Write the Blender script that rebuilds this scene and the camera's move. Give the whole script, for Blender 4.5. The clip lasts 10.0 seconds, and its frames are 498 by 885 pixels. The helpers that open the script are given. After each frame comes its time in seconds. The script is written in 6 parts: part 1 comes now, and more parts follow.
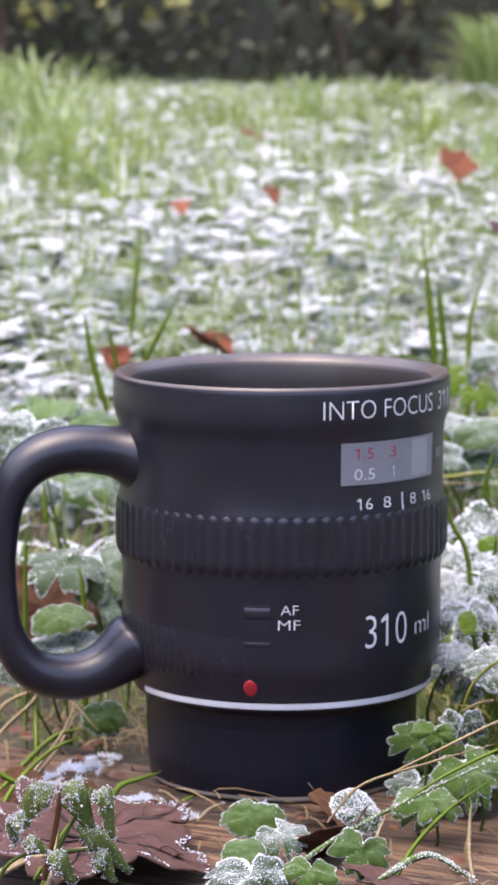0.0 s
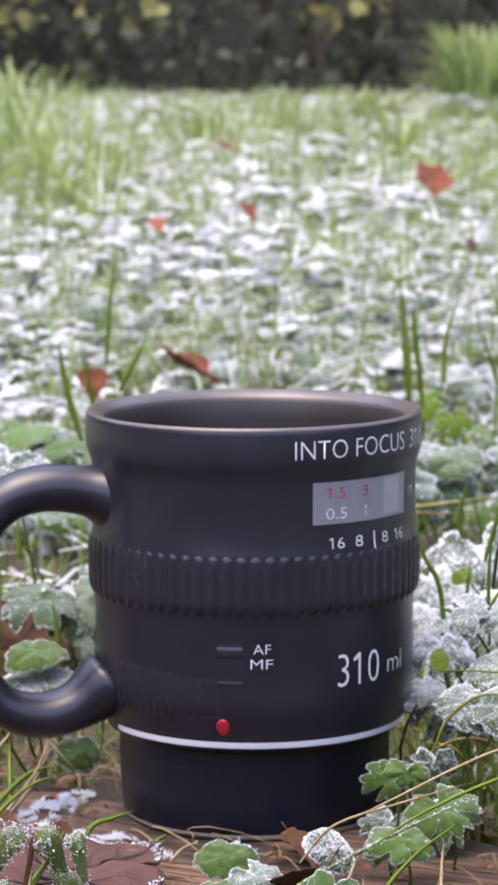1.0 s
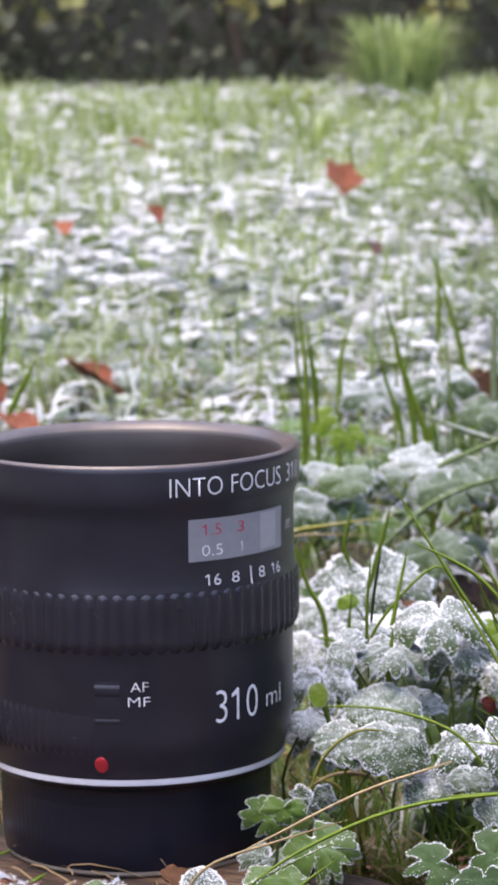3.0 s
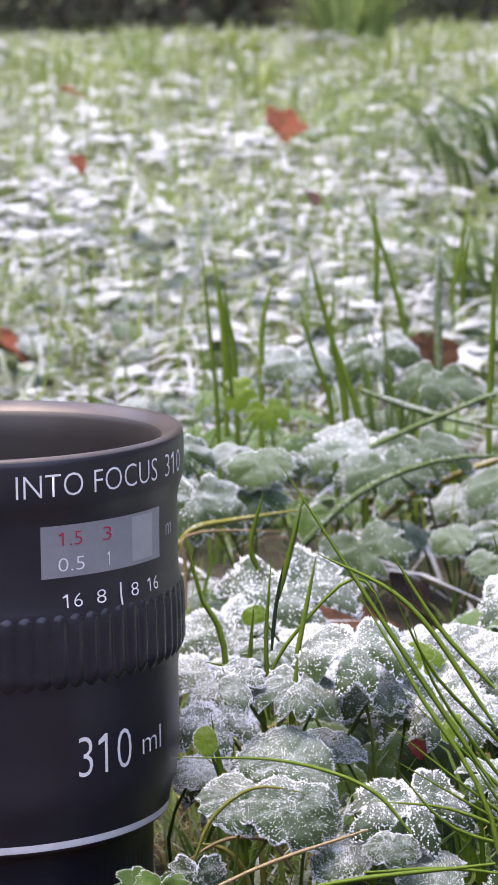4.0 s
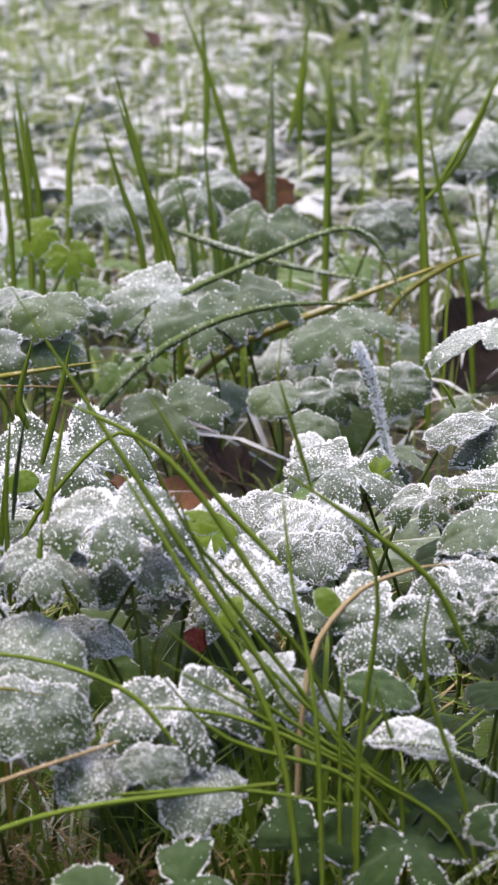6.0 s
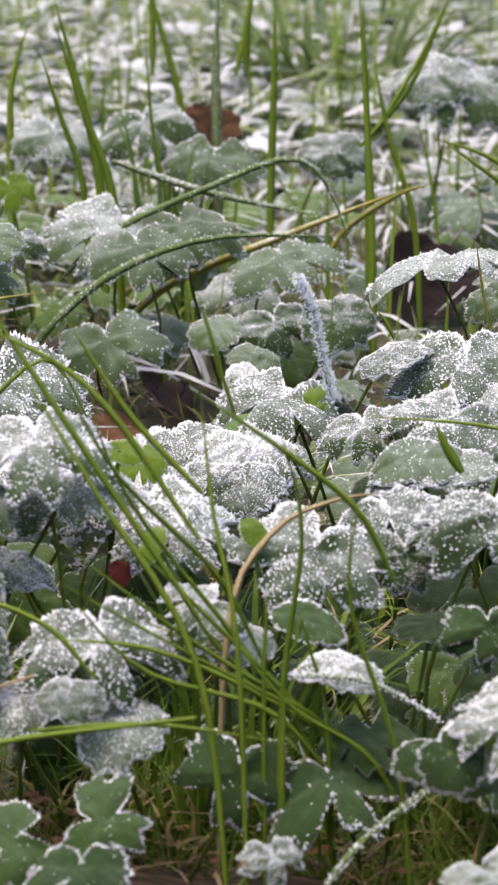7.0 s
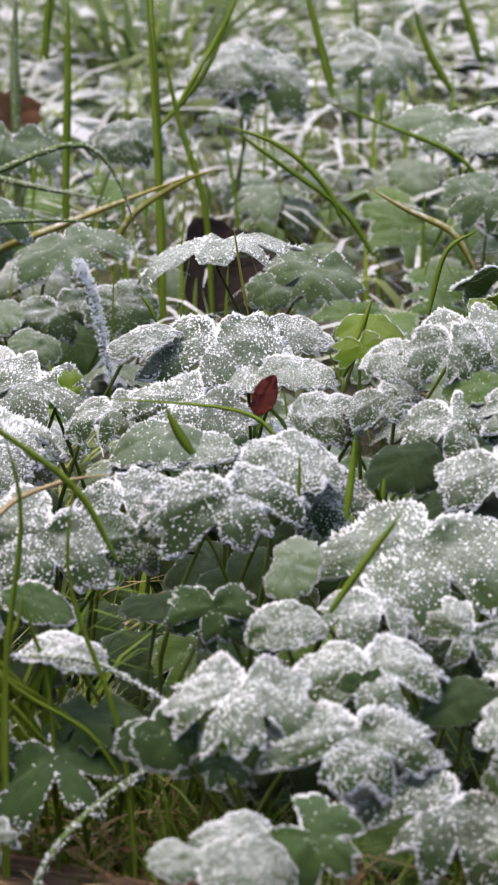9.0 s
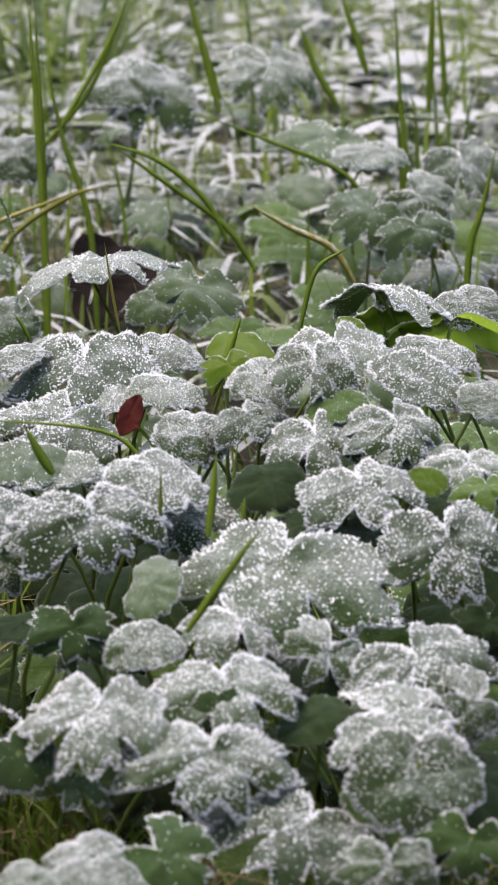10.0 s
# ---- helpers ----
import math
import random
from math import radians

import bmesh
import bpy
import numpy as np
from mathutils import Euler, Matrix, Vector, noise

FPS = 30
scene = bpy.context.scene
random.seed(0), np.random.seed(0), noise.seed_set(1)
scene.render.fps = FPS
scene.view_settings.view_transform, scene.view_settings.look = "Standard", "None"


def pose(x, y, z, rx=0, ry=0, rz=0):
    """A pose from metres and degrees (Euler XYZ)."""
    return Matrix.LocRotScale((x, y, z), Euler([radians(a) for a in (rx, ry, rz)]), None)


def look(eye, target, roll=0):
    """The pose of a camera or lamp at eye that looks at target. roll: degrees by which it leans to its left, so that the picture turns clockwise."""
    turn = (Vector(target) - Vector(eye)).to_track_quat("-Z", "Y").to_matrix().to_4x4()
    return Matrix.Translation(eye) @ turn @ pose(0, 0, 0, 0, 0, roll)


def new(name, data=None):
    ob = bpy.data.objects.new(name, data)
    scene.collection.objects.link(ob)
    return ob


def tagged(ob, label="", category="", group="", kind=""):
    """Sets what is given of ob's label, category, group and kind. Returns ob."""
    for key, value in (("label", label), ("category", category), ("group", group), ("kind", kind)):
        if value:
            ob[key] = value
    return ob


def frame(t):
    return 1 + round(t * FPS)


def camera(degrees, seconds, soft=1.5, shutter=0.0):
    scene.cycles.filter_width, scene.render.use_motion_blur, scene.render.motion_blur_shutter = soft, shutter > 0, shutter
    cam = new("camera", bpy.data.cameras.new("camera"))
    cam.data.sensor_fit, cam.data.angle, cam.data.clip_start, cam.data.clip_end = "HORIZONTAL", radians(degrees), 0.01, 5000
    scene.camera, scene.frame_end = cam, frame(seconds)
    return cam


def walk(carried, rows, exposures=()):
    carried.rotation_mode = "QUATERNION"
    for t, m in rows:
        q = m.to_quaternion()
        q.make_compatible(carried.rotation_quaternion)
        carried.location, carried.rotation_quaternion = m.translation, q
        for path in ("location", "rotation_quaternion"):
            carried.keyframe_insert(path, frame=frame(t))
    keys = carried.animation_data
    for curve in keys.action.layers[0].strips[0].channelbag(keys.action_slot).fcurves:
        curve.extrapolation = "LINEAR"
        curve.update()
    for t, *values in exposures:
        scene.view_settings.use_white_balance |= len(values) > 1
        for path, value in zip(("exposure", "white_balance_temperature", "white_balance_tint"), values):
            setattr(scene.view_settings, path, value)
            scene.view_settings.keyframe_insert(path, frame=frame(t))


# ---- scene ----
import itertools

# ------------------------------------------------------------------ camera and walk
cam = camera(9.70, 10.0)
cam.data.dof.use_dof = True
cam.data.dof.focus_distance = 0.56
cam.data.dof.aperture_fstop = 98.0
walk(cam, [
    (0.0, look((0.0033, -0.7203, 0.1791), (-0.0083, -0.0266, 0.0856), -0.06)),
    (0.5, look((0.0032, -0.7208, 0.1803), (-0.0064, -0.0271, 0.0872), -0.06)),
    (1.0, look((0.0056, -0.7201, 0.1885), (-0.0016, -0.0264, 0.0950), -0.20)),
    (1.5, look((0.0064, -0.7173, 0.1961), (0.0024, -0.0238, 0.1013), -0.27)),
    (2.0, look((0.0046, -0.7145, 0.1995), (0.0050, -0.0211, 0.1033), -0.43)),
    (3.5, look((0.0261, -0.7176, 0.2023), (0.0388, -0.0248, 0.1027), -0.77)),
    (3.65, look((0.0290, -0.7150, 0.2022), (0.0429, -0.0222, 0.1018), -0.80)),
    (3.7, look((0.0312, -0.6986, 0.2001), (0.0447, -0.0074, 0.0985), -0.82)),
    (3.8, look((0.0363, -0.6454, 0.1935), (0.0486, 0.0481, 0.0893), -0.88)),
    (3.9, look((0.0402, -0.6029, 0.1887), (0.0522, 0.0896, 0.0829), -0.93)),
    (4.0, look((0.0411, -0.5822, 0.1876), (0.0564, 0.1092, 0.0792), -0.95)),
    (4.5, look((0.0510, -0.5430, 0.1817), (0.0738, 0.1476, 0.0695), -1.27)),
    (5.0, look((0.0606, -0.5093, 0.1713), (0.0896, 0.1800, 0.0528), -1.39)),
    (5.5, look((0.0652, -0.4901, 0.1650), (0.1004, 0.1974, 0.0383), -1.01)),
    (7.0, look((0.0766, -0.4661, 0.1537), (0.1228, 0.2168, 0.0070), -0.69)),
    (7.5, look((0.0809, -0.4666, 0.1544), (0.1323, 0.2155, 0.0056), -0.67)),
    (8.0, look((0.0851, -0.4669, 0.1544), (0.1436, 0.2144, 0.0049), -0.53)),
    (8.5, look((0.0914, -0.4690, 0.1548), (0.1573, 0.2116, 0.0048), -0.50)),
    (9.0, look((0.0993, -0.4705, 0.1526), (0.1739, 0.2093, 0.0034), -0.40)),
    (9.5, look((0.1038, -0.4716, 0.1533), (0.1875, 0.2072, 0.0044), -0.45)),
    (10.0, look((0.1085, -0.4732, 0.1545), (0.2017, 0.2048, 0.0074), -0.39)),
], exposures=[(0.0, 2.41, 6780, 20), (4.0, 2.29, 6900, 20), (4.5, 2.06, 7020, 20), (5.0, 2.00, 7060, 19), (7.0, 2.08, 7480, 17), (9.0, 1.93, 7480, 15), (10.0, 1.80, 7480, 14)])

# ------------------------------------------------------------------ light
SUN_TURN, SUN_RISE = radians(205), radians(76)   # weak winter light from high on the left
world = bpy.data.worlds.new("sky")
scene.world = world
world.use_nodes = True
wn = world.node_tree
sky = wn.nodes.new("ShaderNodeTexSky")
sky.sky_type, sky.sun_disc = "NISHITA", False
sky.sun_elevation, sky.sun_rotation = SUN_RISE, radians(-115)
sky.air_density, sky.dust_density, sky.ozone_density = 1.0, 3.0, 1.0
wn.links.new(sky.outputs[0], wn.nodes["Background"].inputs[0])
wn.nodes["Background"].inputs[1].default_value = 0.15
sun_data = bpy.data.lights.new("sun", "SUN")
sun_data.energy, sun_data.angle, sun_data.color = 0.50, radians(60), (1.0, 0.90, 0.78)
sun = new("sun", sun_data)
sun.matrix_world = look((math.cos(SUN_TURN) * math.cos(SUN_RISE), math.sin(SUN_TURN) * math.cos(SUN_RISE), math.sin(SUN_RISE)), (0, 0, 0))


# ------------------------------------------------------------------ materials
def material(name):
    m = bpy.data.materials.new(name)
    m.use_nodes = True
    return m, m.node_tree, m.node_tree.nodes["Principled BSDF"]


def add(nt, kind, **values):
    n = nt.nodes.new(kind)
    for key, value in values.items():
        n.inputs[key.replace("_", " ")].default_value = value
    return n


def noise_tex(nt, scale, detail=4.0, rough=0.6, where="Object"):
    co = nt.nodes.new("ShaderNodeTexCoord")
    n = add(nt, "ShaderNodeTexNoise", Scale=scale, Detail=detail, Roughness=rough)
    nt.links.new(co.outputs[where], n.inputs["Vector"])
    return n


def ramp(nt, source, stops):
    r = nt.nodes.new("ShaderNodeValToRGB")
    el = r.color_ramp.elements
    while len(el) < len(stops):
        el.new(0.5)
    for e, (at, col) in zip(el, stops):
        e.position, e.color = at, (*col, 1) if len(col) == 3 else col
    nt.links.new(source, r.inputs[0])
    return r


def mixed(nt, factor, a, b):
    m = nt.nodes.new("ShaderNodeMix")
    m.data_type = "RGBA"
    for socket, value in ((m.inputs[0], factor), (m.inputs[6], a), (m.inputs[7], b)):
        if isinstance(value, bpy.types.NodeSocket):
            nt.links.new(value, socket)
        else:
            socket.default_value = value if isinstance(value, (int, float)) else (*value, 1)
    return m.outputs[2]


def bump(nt, bsdf, height, strength, distance):
    b = add(nt, "ShaderNodeBump", Strength=strength, Distance=distance)
    nt.links.new(height, b.inputs["Height"])
    nt.links.new(b.outputs[0], bsdf.inputs["Normal"])


def calc(nt, op, a, b=0.0, clamp=False):
    m = nt.nodes.new("ShaderNodeMath")
    m.operation, m.use_clamp = op, clamp
    for socket, value in zip(m.inputs, (a, b)):
        if isinstance(value, bpy.types.NodeSocket):
            nt.links.new(value, socket)
        else:
            socket.default_value = value
    return m.outputs[0]


def glaze(name, dark, light, rough):
    """Satin ceramic glaze with faint smears and dust."""
    m, nt, b = material(name)
    n = noise_tex(nt, 90, 5)
    c = ramp(nt, n.outputs[0], [(0.35, dark), (0.75, light)])
    nt.links.new(c.outputs[0], b.inputs["Base Color"])
    fine = noise_tex(nt, 900, 3)
    r = ramp(nt, n.outputs[0], [(0.3, (rough - 0.01,) * 3), (0.8, (rough + 0.04,) * 3)])
    nt.links.new(r.outputs[0], b.inputs["Roughness"])
    b.inputs["Specular IOR Level"].default_value = 0.42
    bump(nt, b, fine.outputs[0], 0.05, 0.0002)
    return m


def plain(name, colour, rough, metallic=0.0):
    m, nt, b = material(name)
    n = noise_tex(nt, 400, 4)
    c = ramp(nt, n.outputs[0], [(0.3, tuple(v * 0.88 for v in colour)), (0.7, colour)])
    nt.links.new(c.outputs[0], b.inputs["Base Color"])
    b.inputs["Roughness"].default_value, b.inputs["Metallic"].default_value = rough, metallic
    return m


def thin(nt, bsdf, colour, share):
    """Lets part of the light through, as leaves do."""
    t = nt.nodes.new("ShaderNodeBsdfTranslucent")
    if isinstance(colour, bpy.types.NodeSocket):
        nt.links.new(colour, t.inputs[0])
    else:
        t.inputs[0].default_value = (*colour, 1)
    mix = nt.nodes.new("ShaderNodeMixShader")
    mix.inputs[0].default_value = share
    nt.links.new(bsdf.outputs[0], mix.inputs[1])
    nt.links.new(t.outputs[0], mix.inputs[2])
    nt.links.new(mix.outputs[0], nt.nodes["Material Output"].inputs[0])


RIME = (0.58, 0.61, 0.65)


def frosted(name, low, high, amount, scale, share=0.3, up=0.25, coarse=0.0):
    """Living leaf or blade with rime on what faces the sky. amount: 0 bare to 1 white."""
    m, nt, b = material(name)
    place = nt.nodes.new("ShaderNodeTexCoord").outputs["Object"]

    def tex(s, detail, rough=0.6):
        n = add(nt, "ShaderNodeTexNoise", Scale=s, Detail=detail, Roughness=rough)
        nt.links.new(place, n.inputs["Vector"])
        return n.outputs[0]

    geo = nt.nodes.new("ShaderNodeNewGeometry")
    pick = calc(nt, "FRACT", calc(nt, "ADD", geo.outputs["Random Per Island"], nt.nodes.new("ShaderNodeObjectInfo").outputs["Random"]))
    mixval = calc(nt, "ADD", calc(nt, "MULTIPLY", tex(scale * 0.25, 3), 0.6), calc(nt, "MULTIPLY", pick, 0.55), True)
    green = ramp(nt, mixval, [(0.15, low), (0.85, high)]).outputs[0]
    sep = nt.nodes.new("ShaderNodeSeparateXYZ")
    nt.links.new(geo.outputs["Normal"], sep.inputs[0])
    lift = calc(nt, "MULTIPLY", calc(nt, "SUBTRACT", sep.outputs[2], up - 0.35), 1.6, True)
    speck = tex(scale, 6, 0.75)
    patch = calc(nt, "MULTIPLY", calc(nt, "SUBTRACT", tex(coarse, 4), 0.32), 2.2) if coarse else calc(nt, "MULTIPLY", tex(scale * 0.12, 3), 0.8)
    raw = calc(nt, "ADD", calc(nt, "MULTIPLY", speck, 1.2), patch)
    edge = calc(nt, "ADD", raw, calc(nt, "MULTIPLY", pick, 0.14))
    cover = calc(nt, "MULTIPLY", calc(nt, "SUBTRACT", edge, 1.58 - amount), 3.2, True)
    cover = calc(nt, "MULTIPLY", cover, lift)
    col = mixed(nt, cover, green, RIME)
    nt.links.new(col, b.inputs["Base Color"])
    b.inputs["Roughness"].default_value = 0.5
    b.inputs["Specular IOR Level"].default_value = 0.22
    bump(nt, b, speck, 0.5, 0.35 / scale)
    thin(nt, b, col, share)
    return m



def rimed_leaf(name, low, high, veil, beads, size, share=0.12, rime=(0.60, 0.65, 0.68), edge=0.75):
    """Living leaf under rime: a pale film on what faces the sky, and grains of two sizes. veil: film 0 to 1; beads: grains to the unit; size: how large they grow."""
    m, nt, b = material(name)
    place = nt.nodes.new("ShaderNodeAttribute")
    place.attribute_name = "leaf_place"
    place = place.outputs["Vector"]

    def tex(s, detail, rough=0.6):
        n = add(nt, "ShaderNodeTexNoise", Scale=s, Detail=detail, Roughness=rough)
        nt.links.new(place, n.inputs["Vector"])
        return n.outputs[0]

    def grains(s, keep):
        cells = add(nt, "ShaderNodeTexVoronoi", Scale=s)
        nt.links.new(place, cells.inputs["Vector"])
        chance = nt.nodes.new("ShaderNodeSeparateColor")
        nt.links.new(cells.outputs["Color"], chance.inputs[0])
        wide = calc(nt, "MULTIPLY", calc(nt, "SUBTRACT", chance.outputs[0], 1 - keep), calc(nt, "ADD", calc(nt, "MULTIPLY", lift, 0.45), 0.35))
        return calc(nt, "MULTIPLY", calc(nt, "SUBTRACT", wide, cells.outputs["Distance"]), 7.0, True)

    geo = nt.nodes.new("ShaderNodeNewGeometry")
    pick = calc(nt, "FRACT", calc(nt, "ADD", geo.outputs["Random Per Island"], nt.nodes.new("ShaderNodeObjectInfo").outputs["Random"]))
    tone = calc(nt, "ADD", calc(nt, "MULTIPLY", tex(9, 4), 0.7), calc(nt, "MULTIPLY", pick, 0.45), True)
    green = ramp(nt, tone, [(0.2, low), (0.85, high)]).outputs[0]
    sep = nt.nodes.new("ShaderNodeSeparateXYZ")
    nt.links.new(geo.outputs["Normal"], sep.inputs[0])
    lift = calc(nt, "MULTIPLY", calc(nt, "SUBTRACT", sep.outputs[2], 0.30), 1.75, True)
    patchy = calc(nt, "MULTIPLY", calc(nt, "SUBTRACT", calc(nt, "ADD", tex(4.5, 3), calc(nt, "MULTIPLY", pick, 0.22)), 0.28), 2.2, True)
    powder = calc(nt, "ADD", calc(nt, "MULTIPLY", calc(nt, "MULTIPLY", calc(nt, "SUBTRACT", tex(85, 4, 0.7), 0.40), 4.5, True), 0.95), 0.18)
    film = calc(nt, "MULTIPLY", calc(nt, "MULTIPLY", calc(nt, "MULTIPLY", lift, patchy), powder), veil, True)
    hem = nt.nodes.new("ShaderNodeAttribute")
    hem.attribute_name = "rim"
    hem = calc(nt, "MULTIPLY", calc(nt, "SUBTRACT", calc(nt, "ADD", hem.outputs["Fac"], calc(nt, "MULTIPLY", tex(30, 3), 0.8)), 1.02), 1.6, True)
    film = calc(nt, "MAXIMUM", film, calc(nt, "MULTIPLY", hem, edge))
    col = mixed(nt, film, green, rime)
    dot = calc(nt, "MAXIMUM", grains(beads, size), grains(beads * 1.9, size * 0.85))
    col = mixed(nt, calc(nt, "MULTIPLY", dot, 0.72), col, (0.70, 0.74, 0.79))
    nt.links.new(col, b.inputs["Base Color"])
    b.inputs["Roughness"].default_value = 0.48
    b.inputs["Specular IOR Level"].default_value = 0.25
    bump(nt, b, calc(nt, "ADD", dot, calc(nt, "MULTIPLY", tex(60, 4), 0.4)), 0.6, 0.010)
    thin(nt, b, col, share)
    return m


M = {}
M["black"] = glaze("black_glaze", (0.0125, 0.0116, 0.0180), (0.0185, 0.0172, 0.0262), 0.30)
M["inside"] = glaze("inner_glaze", (0.018, 0.0150, 0.0145), (0.027, 0.023, 0.022), 0.45)
M["rubber"] = glaze("ribbed_glaze", (0.0125, 0.0116, 0.0180), (0.0185, 0.0172, 0.0262), 0.25)
# blue-black, darker than the body: the base's dim reflection is in the colour
M["foot"] = glaze("dark_reflection_glaze", (0.0034, 0.0046, 0.0105), (0.0050, 0.0064, 0.0138), 0.34)
# brownish rim glaze, lightened to carry the bright highlight along the lip
M["lip"] = glaze("rim_highlight_glaze", (0.050, 0.041, 0.038), (0.085, 0.070, 0.064), 0.30)
M["white"] = plain("white_print", (0.62, 0.62, 0.66), 0.45)
M["red"] = plain("red_print", (0.42, 0.02, 0.03), 0.45)
M["redprint"] = plain("dark_red_print", (0.36, 0.012, 0.045), 0.45)
M["grey"] = plain("grey_print", (0.19, 0.19, 0.215), 0.38)
M["silver"] = plain("sheen_print", (0.27, 0.27, 0.29), 0.38)
M["clay"] = plain("bare_clay", (0.35, 0.30, 0.24), 0.8)
LOW, HIGH = (0.016, 0.039, 0.012), (0.056, 0.102, 0.029)
# darker copy of the leaf green: shade beneath the plants is in the colour
M["leaf_none"] = rimed_leaf("bare_shadowed_leaf", (0.008, 0.022, 0.005), (0.027, 0.060, 0.011), 0.04, 46, 0.10, edge=0.25)
# base colour raised so that the leaf looks lit from behind
M["leaf_glow"] = rimed_leaf("backlight_tinted_leaf", (0.15, 0.27, 0.025), (0.28, 0.42, 0.05), 0.20, 44, 0.15, share=0.65)
M["leaf_light"] = rimed_leaf("lightly_frosted_leaf", (0.036, 0.082, 0.011), (0.100, 0.185, 0.026), 0.16, 46, 0.40, share=0.15)
M["leaf_wilted"] = rimed_leaf("wilted_leaf", (0.170, 0.240, 0.050), (0.320, 0.400, 0.110), 0.40, 30, 0.45, share=0.5)
# green lowered to stand for the shade near the ground
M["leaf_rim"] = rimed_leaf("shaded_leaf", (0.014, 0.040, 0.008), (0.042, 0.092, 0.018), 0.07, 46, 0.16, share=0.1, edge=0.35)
M["leaf_mid"] = rimed_leaf("frosted_leaf", LOW, HIGH, 0.55, 50, 0.60)
M["leaf_soft"] = rimed_leaf("softly_frosted_leaf", LOW, HIGH, 0.85, 46, 0.55)
M["leaf_faint"] = rimed_leaf("faintly_frosted_leaf", (0.030, 0.062, 0.024), (0.082, 0.135, 0.046), 0.34, 40, 0.32)
M["leaf_heavy"] = rimed_leaf("white_frosted_leaf", LOW, HIGH, 0.64, 50, 0.70)
M["leaf_white"] = rimed_leaf("snowy_leaf", (0.05, 0.08, 0.035), (0.11, 0.16, 0.06), 0.95, 46, 0.80, rime=(0.66, 0.70, 0.73))
M["blade_green"] = frosted("green_blade", (0.085, 0.145, 0.012), (0.165, 0.245, 0.026), 0.04, 500)
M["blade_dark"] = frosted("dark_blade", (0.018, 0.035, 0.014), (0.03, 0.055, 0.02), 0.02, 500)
M["blade_frosted"] = frosted("frosted_blade", (0.08, 0.13, 0.040), (0.15, 0.21, 0.065), 0.52, 900, up=0.12)
M["blade_straw"] = frosted("straw_blade", (0.22, 0.16, 0.08), (0.40, 0.32, 0.18), 0.32, 700)
M["straw"] = frosted("bleached_grass", (0.20, 0.14, 0.06), (0.42, 0.34, 0.17), 0.30, 700)
M["blade_yellow"] = frosted("yellowing_blade", (0.15, 0.17, 0.03), (0.28, 0.25, 0.055), 0.50, 700)
M["lawn"] = frosted("lawn_blades", (0.12, 0.18, 0.035), (0.27, 0.35, 0.10), 0.46, 300, share=0.4, coarse=24)
M["arch"] = frosted("arching_blades", (0.06, 0.10, 0.035), (0.15, 0.21, 0.085), 0.55, 300, share=0.4)
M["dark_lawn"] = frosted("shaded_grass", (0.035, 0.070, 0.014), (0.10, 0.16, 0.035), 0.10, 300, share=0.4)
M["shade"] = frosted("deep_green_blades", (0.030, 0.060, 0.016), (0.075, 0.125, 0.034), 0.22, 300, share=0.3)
M["fan"] = frosted("fresh_blades", (0.050, 0.100, 0.010), (0.125, 0.200, 0.024), 0.04, 500, share=0.35)
M["litter"] = frosted("frosted_ground_leaves", (0.080, 0.115, 0.045), (0.18, 0.24, 0.10), 0.92, 420, coarse=13, share=0.45, up=0.1)
M["pale_lawn"] = frosted("frosted_lawn_blades", (0.13, 0.18, 0.07), (0.27, 0.33, 0.15), 0.88, 300, coarse=13, share=0.45, up=0.1)
M["tuft"] = frosted("tuft_blades", (0.165, 0.235, 0.070), (0.30, 0.39, 0.15), 0.50, 300, share=0.45)
M["hay"] = frosted("dead_grass", (0.085, 0.058, 0.028), (0.26, 0.19, 0.10), 0.12, 400)
M["hedge"] = frosted("hedge_leaves", (0.050, 0.055, 0.036), (0.095, 0.102, 0.066), 0.04, 60)
M["hedge_yellow"] = frosted("yellow_hedge_leaves", (0.20, 0.20, 0.07), (0.36, 0.33, 0.13), 0.05, 60)
M["stem"] = frosted("leaf_stem", (0.045, 0.080, 0.016), (0.120, 0.165, 0.035), 0.10, 600)


def crystal():
    m, nt, b = material("rime_crystals")
    n = noise_tex(nt, 40, 2)
    c = ramp(nt, n.outputs[0], [(0.3, (0.66, 0.70, 0.75)), (0.7, (0.83, 0.86, 0.90))])
    nt.links.new(c.outputs[0], b.inputs["Base Color"])
    b.inputs["Roughness"].default_value = 0.5
    b.inputs["IOR"].default_value = 1.31
    thin(nt, b, (0.85, 0.90, 0.95), 0.35)
    return m


def dead(name, low, high, rime):
    m = frosted(name, low, high, rime, 30, share=0.15)
    return m


